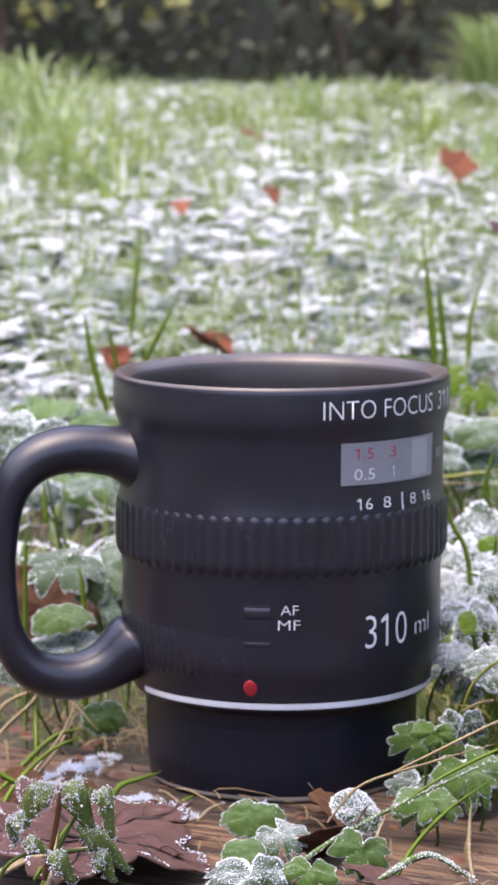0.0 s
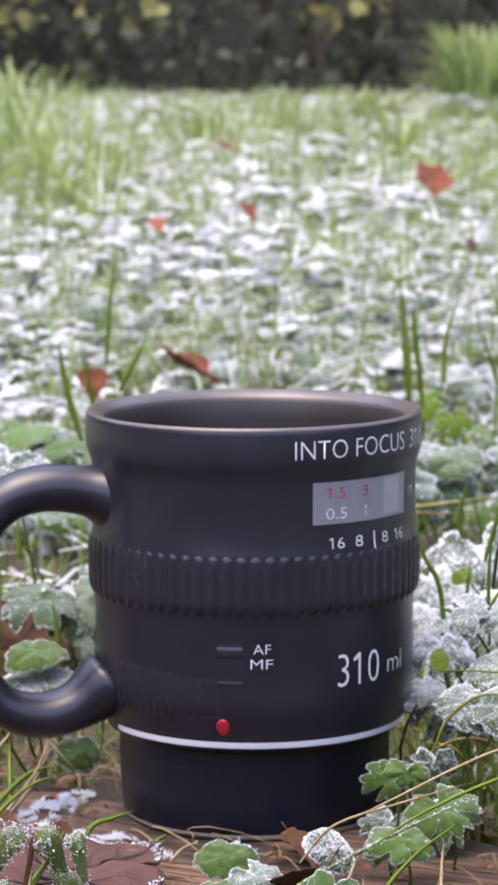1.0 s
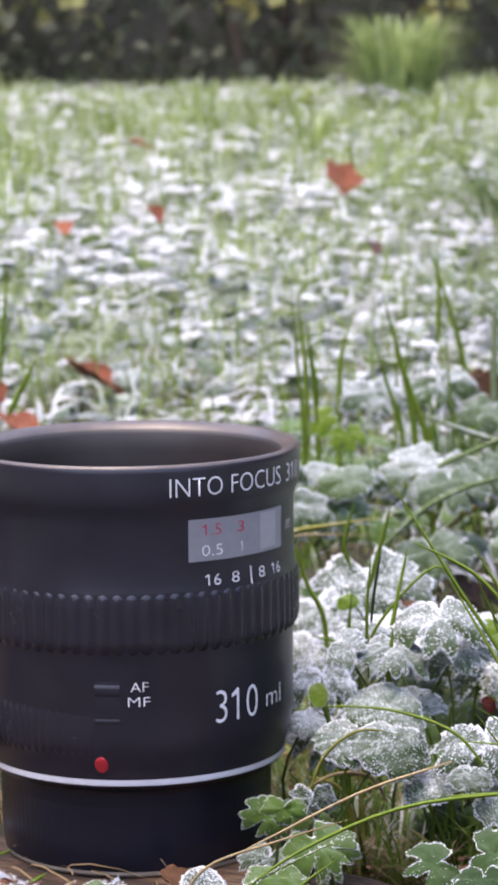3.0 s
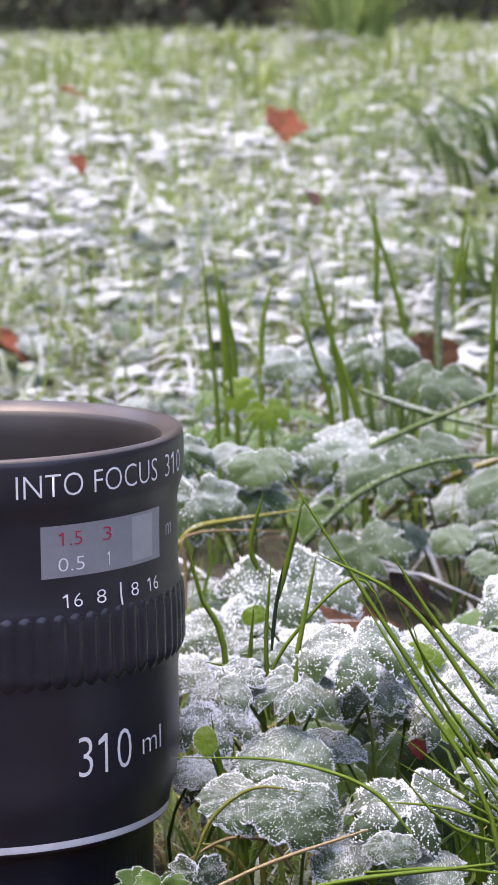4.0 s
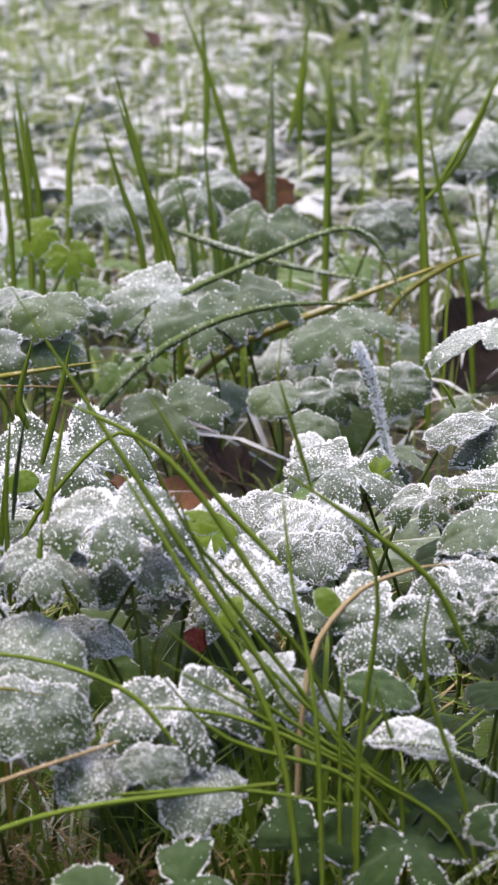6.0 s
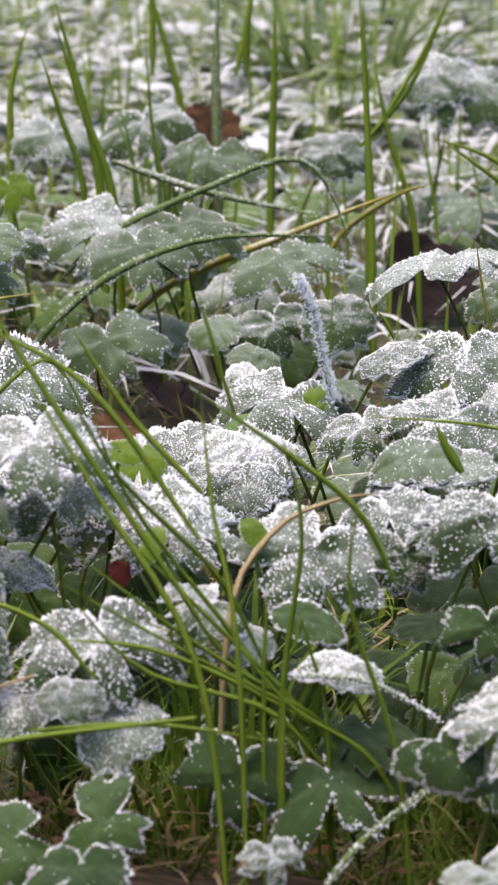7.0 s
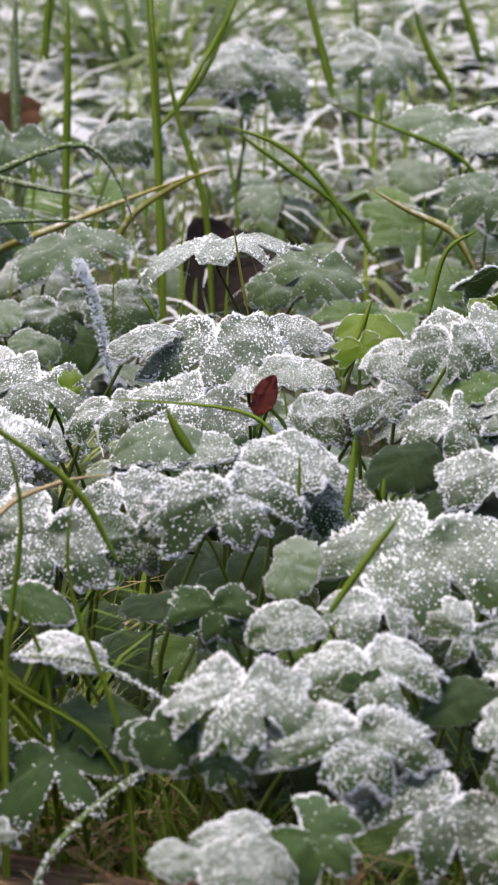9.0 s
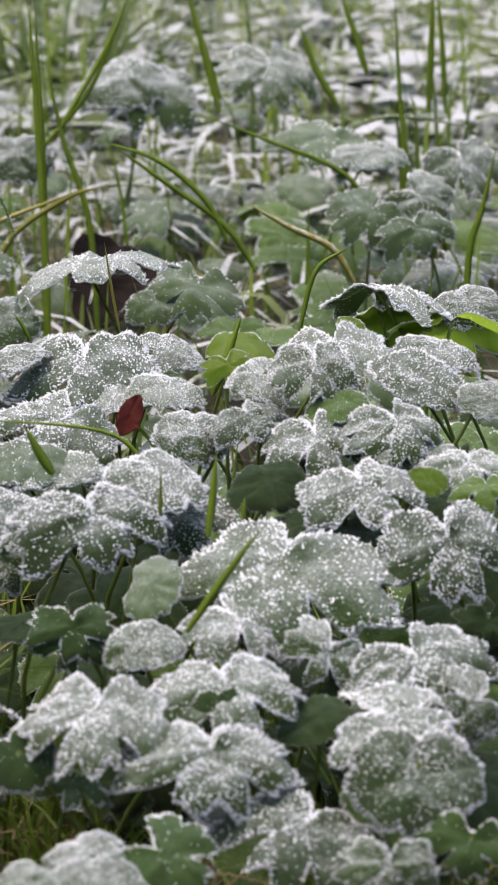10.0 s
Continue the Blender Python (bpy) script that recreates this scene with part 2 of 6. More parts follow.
def timber():
    """Weathered, barkless wood: long grain, cracks and damp patches."""
    m, nt, b = material("weathered_wood")
    co = nt.nodes.new("ShaderNodeTexCoord")
    mp = nt.nodes.new("ShaderNodeMapping")
    mp.inputs["Scale"].default_value = (15, 210, 210)
    nt.links.new(co.outputs["Object"], mp.inputs[0])
    grain = add(nt, "ShaderNodeTexNoise", Scale=1.0, Detail=8.0, Roughness=0.65, Distortion=0.6)
    nt.links.new(mp.outputs[0], grain.inputs["Vector"])
    stain = noise_tex(nt, 22, 4)
    a = ramp(nt, grain.outputs[0], [(0.30, (0.060, 0.034, 0.020)), (0.43, (0.135, 0.078, 0.042)), (0.54, (0.20, 0.118, 0.064)), (0.72, (0.29, 0.19, 0.115))])
    c = ramp(nt, stain.outputs[0], [(0.36, (0.20, 0.17, 0.16)), (0.49, (0.66, 0.62, 0.59)), (0.66, (1.0, 0.97, 0.9))])
    mul = nt.nodes.new("ShaderNodeMix")
    mul.data_type, mul.blend_type = "RGBA", "MULTIPLY"
    mul.inputs[0].default_value = 0.95
    nt.links.new(a.outputs[0], mul.inputs[6])
    nt.links.new(c.outputs[0], mul.inputs[7])
    mp2 = nt.nodes.new("ShaderNodeMapping")
    mp2.inputs["Scale"].default_value = (7, 190, 190)
    nt.links.new(co.outputs["Object"], mp2.inputs[0])
    split = add(nt, "ShaderNodeTexNoise", Scale=1.0, Detail=5.0, Roughness=0.55, Distortion=0.9)
    nt.links.new(mp2.outputs[0], split.inputs["Vector"])
    crack = ramp(nt, split.outputs[0], [(0.455, (1, 1, 1)), (0.49, (0.10, 0.08, 0.07)), (0.505, (0.10, 0.08, 0.07)), (0.54, (1, 1, 1))])
    deep = nt.nodes.new("ShaderNodeMix")
    deep.data_type, deep.blend_type = "RGBA", "MULTIPLY"
    deep.inputs[0].default_value = 0.6
    nt.links.new(mul.outputs[2], deep.inputs[6])
    nt.links.new(crack.outputs[0], deep.inputs[7])
    nt.links.new(deep.outputs[2], b.inputs["Base Color"])
    b.inputs["Roughness"].default_value = 0.72
    bump(nt, b, calc(nt, "ADD", grain.outputs[0], crack.outputs[0]), 0.9, 0.003)
    return m


def soil():
    m, nt, b = material("soil_with_dead_grass")
    n = noise_tex(nt, 35, 8, 0.7)
    f = noise_tex(nt, 260, 6, 0.7)
    c = ramp(nt, n.outputs[0], [(0.3, (0.012, 0.008, 0.005)), (0.46, (0.032, 0.026, 0.012)), (0.60, (0.055, 0.058, 0.024)), (0.78, (0.22, 0.24, 0.22))])
    # beyond the bare strip by the beam the turf is matted and white with frost
    turf = ramp(nt, calc(nt, "ADD", calc(nt, "MULTIPLY", n.outputs[0], 0.6), calc(nt, "MULTIPLY", f.outputs[0], 0.4)), [(0.38, (0.06, 0.085, 0.03)), (0.48, (0.14, 0.18, 0.08)), (0.60, (0.40, 0.43, 0.42))])
    where = nt.nodes.new("ShaderNodeSeparateXYZ")
    nt.links.new(nt.nodes.new("ShaderNodeTexCoord").outputs["Object"], where.inputs[0])
    # forward the dark soil reaches further, unseen, to dim the mug's reflection
    back = calc(nt, "MAXIMUM", where.outputs[1], calc(nt, "MULTIPLY", where.outputs[1], -0.42))
    away = calc(nt, "SQRT", calc(nt, "ADD", calc(nt, "MULTIPLY", where.outputs[0], where.outputs[0]), calc(nt, "MULTIPLY", back, back)))
    share = calc(nt, "MULTIPLY", calc(nt, "SUBTRACT", calc(nt, "ADD", away, calc(nt, "MULTIPLY", n.outputs[0], 0.3)), 0.62), 4.0, True)
    nt.links.new(mixed(nt, share, c.outputs[0], turf.outputs[0]), b.inputs["Base Color"])
    b.inputs["Roughness"].default_value = 0.9
    bump(nt, b, f.outputs[0], 0.9, 0.004)
    return m


M["rime"] = crystal()
M["blade_hoary"] = M["blade_frosted"]
M["wood"] = timber()
M["soil"] = soil()
M["vein"] = plain("dark_leaf_vein", (0.034, 0.018, 0.018), 0.75)
M["maple"] = dead("purple_brown_dead_leaf", (0.026, 0.011, 0.010), (0.118, 0.060, 0.050), 0.20)
M["murk"] = dead("blackened_dead_leaf", (0.008, 0.005, 0.005), (0.036, 0.020, 0.017), 0.16)
M["russet"] = dead("russet_dead_leaf", (0.13, 0.036, 0.020), (0.30, 0.10, 0.045), 0.34)
M["brown"] = dead("brown_dead_leaf", (0.055, 0.027, 0.014), (0.16, 0.075, 0.036), 0.14)
M["crimson"] = dead("crimson_leaf", (0.06, 0.008, 0.006), (0.13, 0.02, 0.014), 0.02)
M["crumb"] = frosted("leaf_crumb", (0.05, 0.022, 0.014), (0.20, 0.09, 0.05), 0.15, 600)
M["red_stem"] = frosted("red_brown_stem", (0.10, 0.040, 0.018), (0.22, 0.10, 0.045), 0.22, 600)
M["twig"] = plain("twig_bark", (0.05, 0.035, 0.025), 0.85)
# dark surface of the added hedges that hold back low light
M["light_screen"] = plain("screen_foliage", (0.045, 0.055, 0.030), 0.9)
M["hedge_core"] = plain("hedge_shade", (0.115, 0.105, 0.088), 0.95)


# ------------------------------------------------------------------ helpers for parts
def mesh_of(name, verts, faces, mat, smooth=True):
    me = bpy.data.meshes.new(name)
    me.from_pydata([tuple(v) for v in verts], [], [tuple(f) for f in faces])
    me.materials.append(mat)
    if smooth:
        me.polygons.foreach_set("use_smooth", [True] * len(me.polygons))
    me.update()
    return me


def part(name, bm, mat, parent, label=""):
    me = bpy.data.meshes.new(name)
    bm.to_mesh(me)
    bm.free()
    me.materials.append(mat)
    me.polygons.foreach_set("use_smooth", [True] * len(me.polygons))
    return hang(name, me, parent, label)


def hang(name, me, parent, label="", m=None):
    ob = new(name, me)
    if parent is not None:
        ob.parent = parent
    if m is not None:
        ob.matrix_local = m
    if label:
        tagged(ob, label)
    return ob


def tube(points, radii, sides=10, squash=1.0, closed=True):
    """Vertices and faces of a tube along points."""
    pts = [Vector(p) for p in points]
    verts, faces = [], []
    ref = Vector((0, 1, 0.13)).normalized()
    for i, p in enumerate(pts):
        d = (pts[min(i + 1, len(pts) - 1)] - pts[max(i - 1, 0)]).normalized()
        a = (ref - d * ref.dot(d)).normalized()
        b = d.cross(a)
        for k in range(sides):
            w = 2 * math.pi * k / sides
            verts.append(p + (a * math.cos(w) * squash + b * math.sin(w)) * radii[i])
    for i in range(len(pts) - 1):
        for k in range(sides):
            k2 = (k + 1) % sides
            faces.append((i * sides + k, i * sides + k2, (i + 1) * sides + k2, (i + 1) * sides + k))
    if closed:
        faces.append(tuple(range(sides))[::-1])
        faces.append(tuple((len(pts) - 1) * sides + k for k in range(sides)))
    return verts, faces


def spline(points, n):
    """n+1 points of a smooth line through the given ones."""
    p = [Vector(q) for q in points]
    p = [p[0] * 2 - p[1]] + p + [p[-1] * 2 - p[-2]]
    out = []
    for i in range(n + 1):
        s = i / n * (len(p) - 3)
        k = min(int(s), len(p) - 4)
        u = s - k
        a, b, c, d = p[k : k + 4]
        out.append(0.5 * (2 * b + (c - a) * u + (2 * a - 5 * b + 4 * c - d) * u * u + (3 * b - a - 3 * c + d) * u ** 3))
    return out


def ground_height(x, y):
    """The lawn: level round the mug, then rising gently to the hedge."""
    ys = (-50, -0.02, 0.12, 0.3, 0.5, 0.95, 1.13, 1.4, 2.1, 3.0, 60)
    zs = (-0.012, -0.010, -0.002, 0.010, 0.024, 0.070, 0.082, 0.096, 0.137, 0.15, 0.28)
    z = float(np.interp(y, ys, zs))
    rough = 0.006 * noise.noise((x * 9, y * 9, 0.3)) + 0.003 * noise.noise((x * 30, y * 30, 5.1))
    return z + rough * (1 if -3 < y < 4 else 0.2)


# ------------------------------------------------------------------ ground
def axis_steps(inner0, inner1, step, outer):
    core = list(np.arange(inner0, inner1 + step / 2, step))
    low, high, s = [], [], step
    a, b = inner0, inner1
    while a > -outer or b < outer:
        s *= 1.6
        a, b = max(a - s, -outer), min(b + s, outer)
        low.append(a), high.append(b)
    return sorted(set([round(v, 4) for v in low + core + high]))


def lawn_sheet():
    xs, ys = axis_steps(-0.6, 0.9, 0.02, 60), axis_steps(-0.4, 2.6, 0.02, 60)
    verts = [(x, y, ground_height(x, y)) for y in ys for x in xs]
    n = len(xs)
    faces = [(j * n + i, j * n + i + 1, (j + 1) * n + i + 1, (j + 1) * n + i) for j in range(len(ys) - 1) for i in range(n - 1)]
    ob = new("ground", mesh_of("ground", verts, faces, M["soil"]))
    return tagged(ob, "dark damp soil and dead grass under a frosted lawn", "ground", kind="structure")


ground = lawn_sheet()


# ------------------------------------------------------------------ the mug
BODY = [(0.0315, -0.0013), (0.0327, -0.0007), (0.0331, 0.0004), (0.0335, 0.006), (0.0339, 0.0195), (0.0341, 0.0205), (0.0350, 0.0213), (0.0364, 0.0218),
        (0.0370, 0.0224), (0.0372, 0.0232), (0.0374, 0.0250), (0.0379, 0.0272), (0.0388, 0.0300), (0.0393, 0.0325), (0.0395, 0.0350), (0.0396, 0.0520),
        (0.0398, 0.0533), (0.0400, 0.0548), (0.0402, 0.0557), (0.0404, 0.0572), (0.0404, 0.0676), (0.0406, 0.0688), (0.0404, 0.0701), (0.0401, 0.0716),
        (0.0400, 0.0750), (0.0401, 0.0860), (0.0404, 0.0882), (0.0411, 0.0900), (0.0415, 0.0915), (0.0416, 0.0940), (0.0416, 0.0984), (0.0414, 0.0995),
        (0.0410, 0.1001), (0.0404, 0.1002), (0.0395, 0.0999), (0.0384, 0.0993), (0.0372, 0.0984), (0.0365, 0.0972), (0.0361, 0.0930), (0.0357, 0.0860),
        (0.0355, 0.0500), (0.0340, 0.0320), (0.0312, 0.0240), (0.0308, 0.0120), (0.0280, 0.0070), (0.0150, 0.0060), (0.0001, 0.0060)]


def around(angle, r, z):
    """A point of the mug; angle 0 faces the camera's start, positive to its right."""
    return Vector((r * math.sin(angle), -r * math.cos(angle), z))


def lathe(profile, sides=160):
    verts = [around(2 * math.pi * k / sides, r, z) for r, z in profile for k in range(sides)]
    faces = [(i * sides + k, i * sides + (k + 1) % sides, (i + 1) * sides + (k + 1) % sides, (i + 1) * sides + k) for i in range(len(profile) - 1) for k in range(sides)]
    return verts, faces


def body_radius(z):
    rs, zs = [p[0] for p in BODY[:31]], [p[1] for p in BODY[:31]]
    return float(np.interp(z, zs, rs))


def patch_band(z0, z1, a0, a1, proud, nz=8, na=40, ribs=0, depth=0.0, soften=0.2, fade=0.0):
    """A piece of the outside between two heights and angles, lying proud of the body, with ribs if asked."""
    verts, faces = [], []
    for j in range(nz + 1):
        v = j / nz
        z = z0 + (z1 - z0) * v
        end = min(1, min(v, 1 - v) / soften) if soften else 1
        for i in range(na + 1):
            a = a0 + (a1 - a0) * i / na
            wave = 0.5 + 0.5 * math.cos(2 * math.pi * ribs * i / na) if ribs else 0
            wave = wave ** 0.8 * (min(1, (1 - i / na) / fade) if fade else 1) if ribs else 0
            e = math.sin(end * math.pi / 2)
            verts.append(around(a, body_radius(z) + proud * e + depth * wave * e - (0.0006 * (1 - e) if soften else 0), z))
    for j in range(nz):
        for i in range(na):
            k = j * (na + 1) + i
            faces.append((k, k + 1, k + na + 2, k + na + 1))
    return verts, faces


def lettering(parent, name, words, a0, a1, z, height, mat, proud=0.00018, label=""):
    """Words on the mug's curved side, from one angle to the other (degrees); z of their middle, height of a capital."""
    cu = bpy.data.curves.new("words", "FONT")
    cu.size, cu.resolution_u, cu.offset = 1.0, 3, -0.013
    ob = bpy.data.objects.new("words", cu)
    scene.collection.objects.link(ob)

    def outlines(text):
        cu.body = text
        bpy.context.view_layer.update()
        return bpy.data.meshes.new_from_object(ob.evaluated_get(bpy.context.evaluated_depsgraph_get()))

    me = outlines(words)
    ones = [max(v.co.x for v in outlines(words[: i + 1]).vertices) for i, c in enumerate(words) if c == "1"]
    lone = [v.co for v in outlines("1").vertices]
    bpy.data.objects.remove(ob)
    bm = bmesh.new()
    bm.from_mesh(me)
    wide, top = max(c.x for c in lone) - min(c.x for c in lone), max(c.y for c in lone)
    for right in ones:
        edge = right - wide * 0.98
        bm.faces.new([bm.verts.new((edge + p, top - q, 0)) for p, q in ((0, 0), (-0.16, 0.10), (-0.16, 0.175), (0, 0.12))][::-1])
    bmesh.ops.triangulate(bm, faces=bm.faces[:])
    ys = [v.co.y for v in bm.verts]
    xs = [v.co.x for v in bm.verts]
    s = height / (max(ys) - min(ys))
    mid = (max(ys) + min(ys)) / 2
    turn = radians(a1 - a0) / (max(xs) - min(xs))
    for v in bm.verts:
        zz = z + (v.co.y - mid) * s
        r = body_radius(zz)
        v.co = around(radians(a0) + (v.co.x - min(xs)) * turn, r + proud, zz)
    return part(name, bm, mat, parent, label)


def bar(parent, name, a0, a1, z0, z1, mat, proud=0.00016, label="", na=24):
    v, f = patch_band(z0, z1, radians(a0), radians(a1), proud, 3, na, soften=0)
    return hang(name, mesh_of(name, v, f, mat), parent, label)


def build_mug():
    mug = tagged(new("lens_mug"), "matt black ceramic mug shaped like a camera lens, on a beam", "mug")
    mug.matrix_world = pose(-0.0007, 0, 0, 0, 0, 1.0)
    v, f = lathe(BODY)
    f.append(tuple(range(160))[::-1])
    body = mesh_of("body", v, f, M["black"])
    body.materials.append(M["inside"])
    body.materials.append(M["clay"])
    body.materials.append(M["lip"])
    body.materials.append(M["foot"])
    # lip and foot rows take the glazes that carry highlight and dark reflection
    for i, p in enumerate(body.polygons):
        p.material_index = 3 if 31 * 160 <= i < 36 * 160 else 4 if 240 <= i < 6 * 160 else 1 if i >= 35 * 160 and i < len(body.polygons) - 1 else (2 if i < 240 or i == len(body.polygons) - 1 else 0)
    hang("body", body, mug)
    # grip ring with rounded ribs all round, and the shallow ribs lower down
    v, f = patch_band(0.0538, 0.0708, 0, 2 * math.pi, 0.0002, 28, 74 * 10, 74, 0.00062, 0.26)
    hang("grip_ring", mesh_of("grip_ring", v, f, M["rubber"]), mug, "black grip ring with close upright ribs")
    v, f = patch_band(0.0285, 0.0425, radians(-88), radians(-14), 0.00002, 10, 22 * 8, 22, 0.00042, 0.2, 0.4)
    hang("ribbed_band", mesh_of("ribbed_band", v, f, M["rubber"]), mug, "shallow ribs in black glaze")
    v, f = patch_band(0.0020, 0.0192, 0, 2 * math.pi, 0.00002, 10, 110 * 8, 110, 0.00003, 0.15)
    hang("base_ribs", mesh_of("base_ribs", v, f, M["foot"]), mug, "faint upright ribs in black glaze")
    # handle
    d = Vector((math.sin(radians(-74)), -math.cos(radians(-74)), 0))
    path = [(0.0360, 0.0800), (0.0440, 0.0816), (0.0540, 0.0824), (0.0630, 0.0796), (0.0688, 0.0722), (0.0706, 0.0605), (0.0706, 0.0485),
            (0.0692, 0.0372), (0.0640, 0.0292), (0.0550, 0.0262), (0.0460, 0.0280), (0.0370, 0.0340)]
    pts = spline([d * r + Vector((0, 0, z)) for r, z in path], 60)
    n = len(pts)
    rad = []
    for i in range(n):
        u = i / (n - 1)
        thick = 0.0059 - 0.0024 * math.exp(-((u - 0.52) / 0.2) ** 2)
        thick += 0.0030 * math.exp(-(u / 0.055) ** 2) + 0.0022 * math.exp(-((1 - u) / 0.06) ** 2)
        rad.append(thick)
    v, f = tube(pts, rad, 28)
    # wider across than deep
    side = Vector((-d.y, d.x, 0))
    v = [q + side * (q.dot(side) * 0.22) for q in v]
    hang("handle", mesh_of("handle", v, f, M["black"]), mug, "rounded black handle")
    # stripe, dot, switch, and the bare clay showing at the foot
    bar(mug, "foot_edge", -75, 70, -0.0004, 0.0005, M["clay"], 0.00016, "pale unglazed foot edge", 60)
    bar(mug, "white_stripe", -64, 246, 0.0228, 0.0243, M["white"], 0.00012, "white painted stripe", 160)
    bm = bmesh.new()
    bmesh.ops.create_uvsphere(bm, u_segments=24, v_segments=12, radius=1)
    for q in bm.verts:
        a = radians(-11.8) + q.co.x * 0.00165 / 0.038
        z = 0.0281 + q.co.y * 0.0021
        q.co = around(a, body_radius(z) + 0.00045 * q.co.z, z)
    part("index_dot", bm, M["red"], mug, "glossy raised red dot")
    for name, z0, z1, proud in (("switch_plate", 0.0365, 0.0530, 0.00012), ("switch_slider", 0.0440, 0.0488, 0.00038), ("switch_slot", 0.0377, 0.0402, 0.00010)):
        v, f = patch_band(z0, z1, radians(-13.4), radians(-4.6), proud, 12, 16, soften=0.42)
        hang(name, mesh_of(name, v, f, M["black"]), mug)
    # distance window
    win = bar(mug, "distance_window", 19.7, 64.0, 0.0767, 0.0868, M["grey"], 0.00014, "grey distance window with red and white figures")
    # the glossy reflection at the right, drawn as a lighter bar
    bar(win, "window_sheen", 50.0, 59.5, 0.0775, 0.0862, M["silver"], 0.00020, "glassy sheen of the window, painted as a paler stripe")
    lettering(win, "red_lettering", "1.5", 24.9, 32.0, 0.0841, 0.0026, M["redprint"], 0.00026)
    lettering(win, "red_lettering", "3", 38.9, 41.9, 0.0841, 0.0026, M["redprint"], 0.00026)
    lettering(win, "white_lettering", "0.5", 24.6, 32.6, 0.0792, 0.0026, M["white"], 0.00026)
    lettering(win, "white_lettering", "1", 40.3, 41.1, 0.0792, 0.0026, M["white"], 0.00026)
    # the printed words
    lettering(mug, "rim_lettering", "INTO FOCUS", 12.9, 59.5, 0.0948, 0.0044, M["white"])
    lettering(mug, "rim_lettering", "310", 64.0, 76.0, 0.0948, 0.0044, M["white"])
    lettering(mug, "small_lettering", "m", 68.5, 73.0, 0.0815, 0.0022, M["white"])
    for words, c0, c1 in (("16", 25.6, 31.6), ("8", 36.2, 39.4), ("8", 48.9, 52.1), ("16", 56.3, 62.0)):
        lettering(mug, "depth_scale", words, c0, c1, 0.0721, 0.0026, M["white"], 0.0003)
    bar(mug, "depth_scale", 44.5, 45.1, 0.0697, 0.0740, M["white"], 0.0003)
    lettering(mug, "switch_lettering", "AF", -0.9, 5.2, 0.0474, 0.0023, M["white"])
    lettering(mug, "switch_lettering", "MF", -1.8, 5.8, 0.0438, 0.0023, M["white"])
    lettering(mug, "volume_lettering", "310", 29.6, 48.6, 0.0410, 0.0079, M["white"])
    lettering(mug, "volume_lettering", "ml", 53.6, 63.6, 0.0408, 0.0046, M["white"])
    return mug


build_mug()


# ------------------------------------------------------------------ the beam
def build_beam():
    """Old squared beam, half sunk in the grass, its top edge worn round."""
    sx, sy, sz = 0.62, 0.115, 0.05
    nx = 90
    prof = [(-0.5, -0.5), (-0.5, 0.2), (-0.49, 0.36), (-0.45, 0.46), (-0.38, 0.5), (-0.2, 0.505), (0.0, 0.5), (0.2, 0.505), (0.36, 0.5), (0.44, 0.46), (0.49, 0.34), (0.5, 0.15), (0.5, -0.5)]
    verts, faces = [], []
    for i in range(nx + 1):
        u = i / nx - 0.5
        for k, (a, b) in enumerate(prof):
            x = u * sx
            w = 0.0035 * noise.noise((x * 12, k * 0.9, 2.0)) + 0.0012 * noise.noise((x * 70, k * 2.3, 7.0))
            verts.append((x, a * sy + w * 1.4, (b - 0.5) * sz + w * (0.15 if -0.3 < a < 0.36 else 0.8)))
    m = len(prof)
    for i in range(nx):
        for k in range(m - 1):
            faces.append((i * m + k, (i + 1) * m + k, (i + 1) * m + k + 1, i * m + k + 1))
    faces.append(tuple(range(m)))
    faces.append(tuple(nx * m + k for k in range(m))[::-1])
    ob = new("wooden_beam", mesh_of("wooden_beam", verts, faces, M["wood"]))
    ob.matrix_world = pose(-0.026, -0.043, -0.0017, 0, 0, -27)
    return tagged(ob, "weathered brown wooden beam half sunk in the grass", "beam")


build_beam()


# ------------------------------------------------------------------ leaves
def outline(kind, phi, seed):
    """Radius of a leaf's edge; phi 0 at the tip."""
    wob = 0.06 * noise.noise((math.cos(phi) * 1.3, math.sin(phi) * 1.3, seed * 3.7))
    if kind == "round":
        lobes = 0.5 * (1 - 0.05 * math.cos(2 * phi)) - 0.14 * math.exp(-((abs(phi) - math.pi) / 0.35) ** 2)
        teeth = 0.045 * abs(math.sin(6.5 * phi + seed)) - 0.05 * math.exp(-((abs(phi) - 0.95) / 0.16) ** 2)
    elif kind == "oval":
        lobes = 0.5 / math.sqrt((math.cos(phi) / 1.05) ** 2 + (math.sin(phi) / 0.62) ** 2)
        teeth = 0.025 * abs(math.sin(8.5 * phi + seed))
    else:
        deep, spread = (0.52, 0.16) if kind == "lobed" else (0.66, 0.26)
        at = 0.68 + 0.10 * math.sin(seed * 2.7)
        cleft = math.exp(-((abs(phi) - at) / spread) ** 2) + 0.35 * math.exp(-((abs(phi) - 1.75) / 0.13) ** 2)
        lobes = 0.53 * (1 - deep * min(1, cleft)) * (1 - 0.10 * math.cos(2 * phi)) - 0.36 * math.exp(-((abs(phi) - math.pi) / 0.42) ** 2)
        saw = (phi * 1.9 + seed * 0.3) % 1
        teeth = 0.115 * (1 - abs(2 * saw - 1)) ** 0.7 - 0.055
    return max(0.12, lobes + wob * 0.5 + teeth)


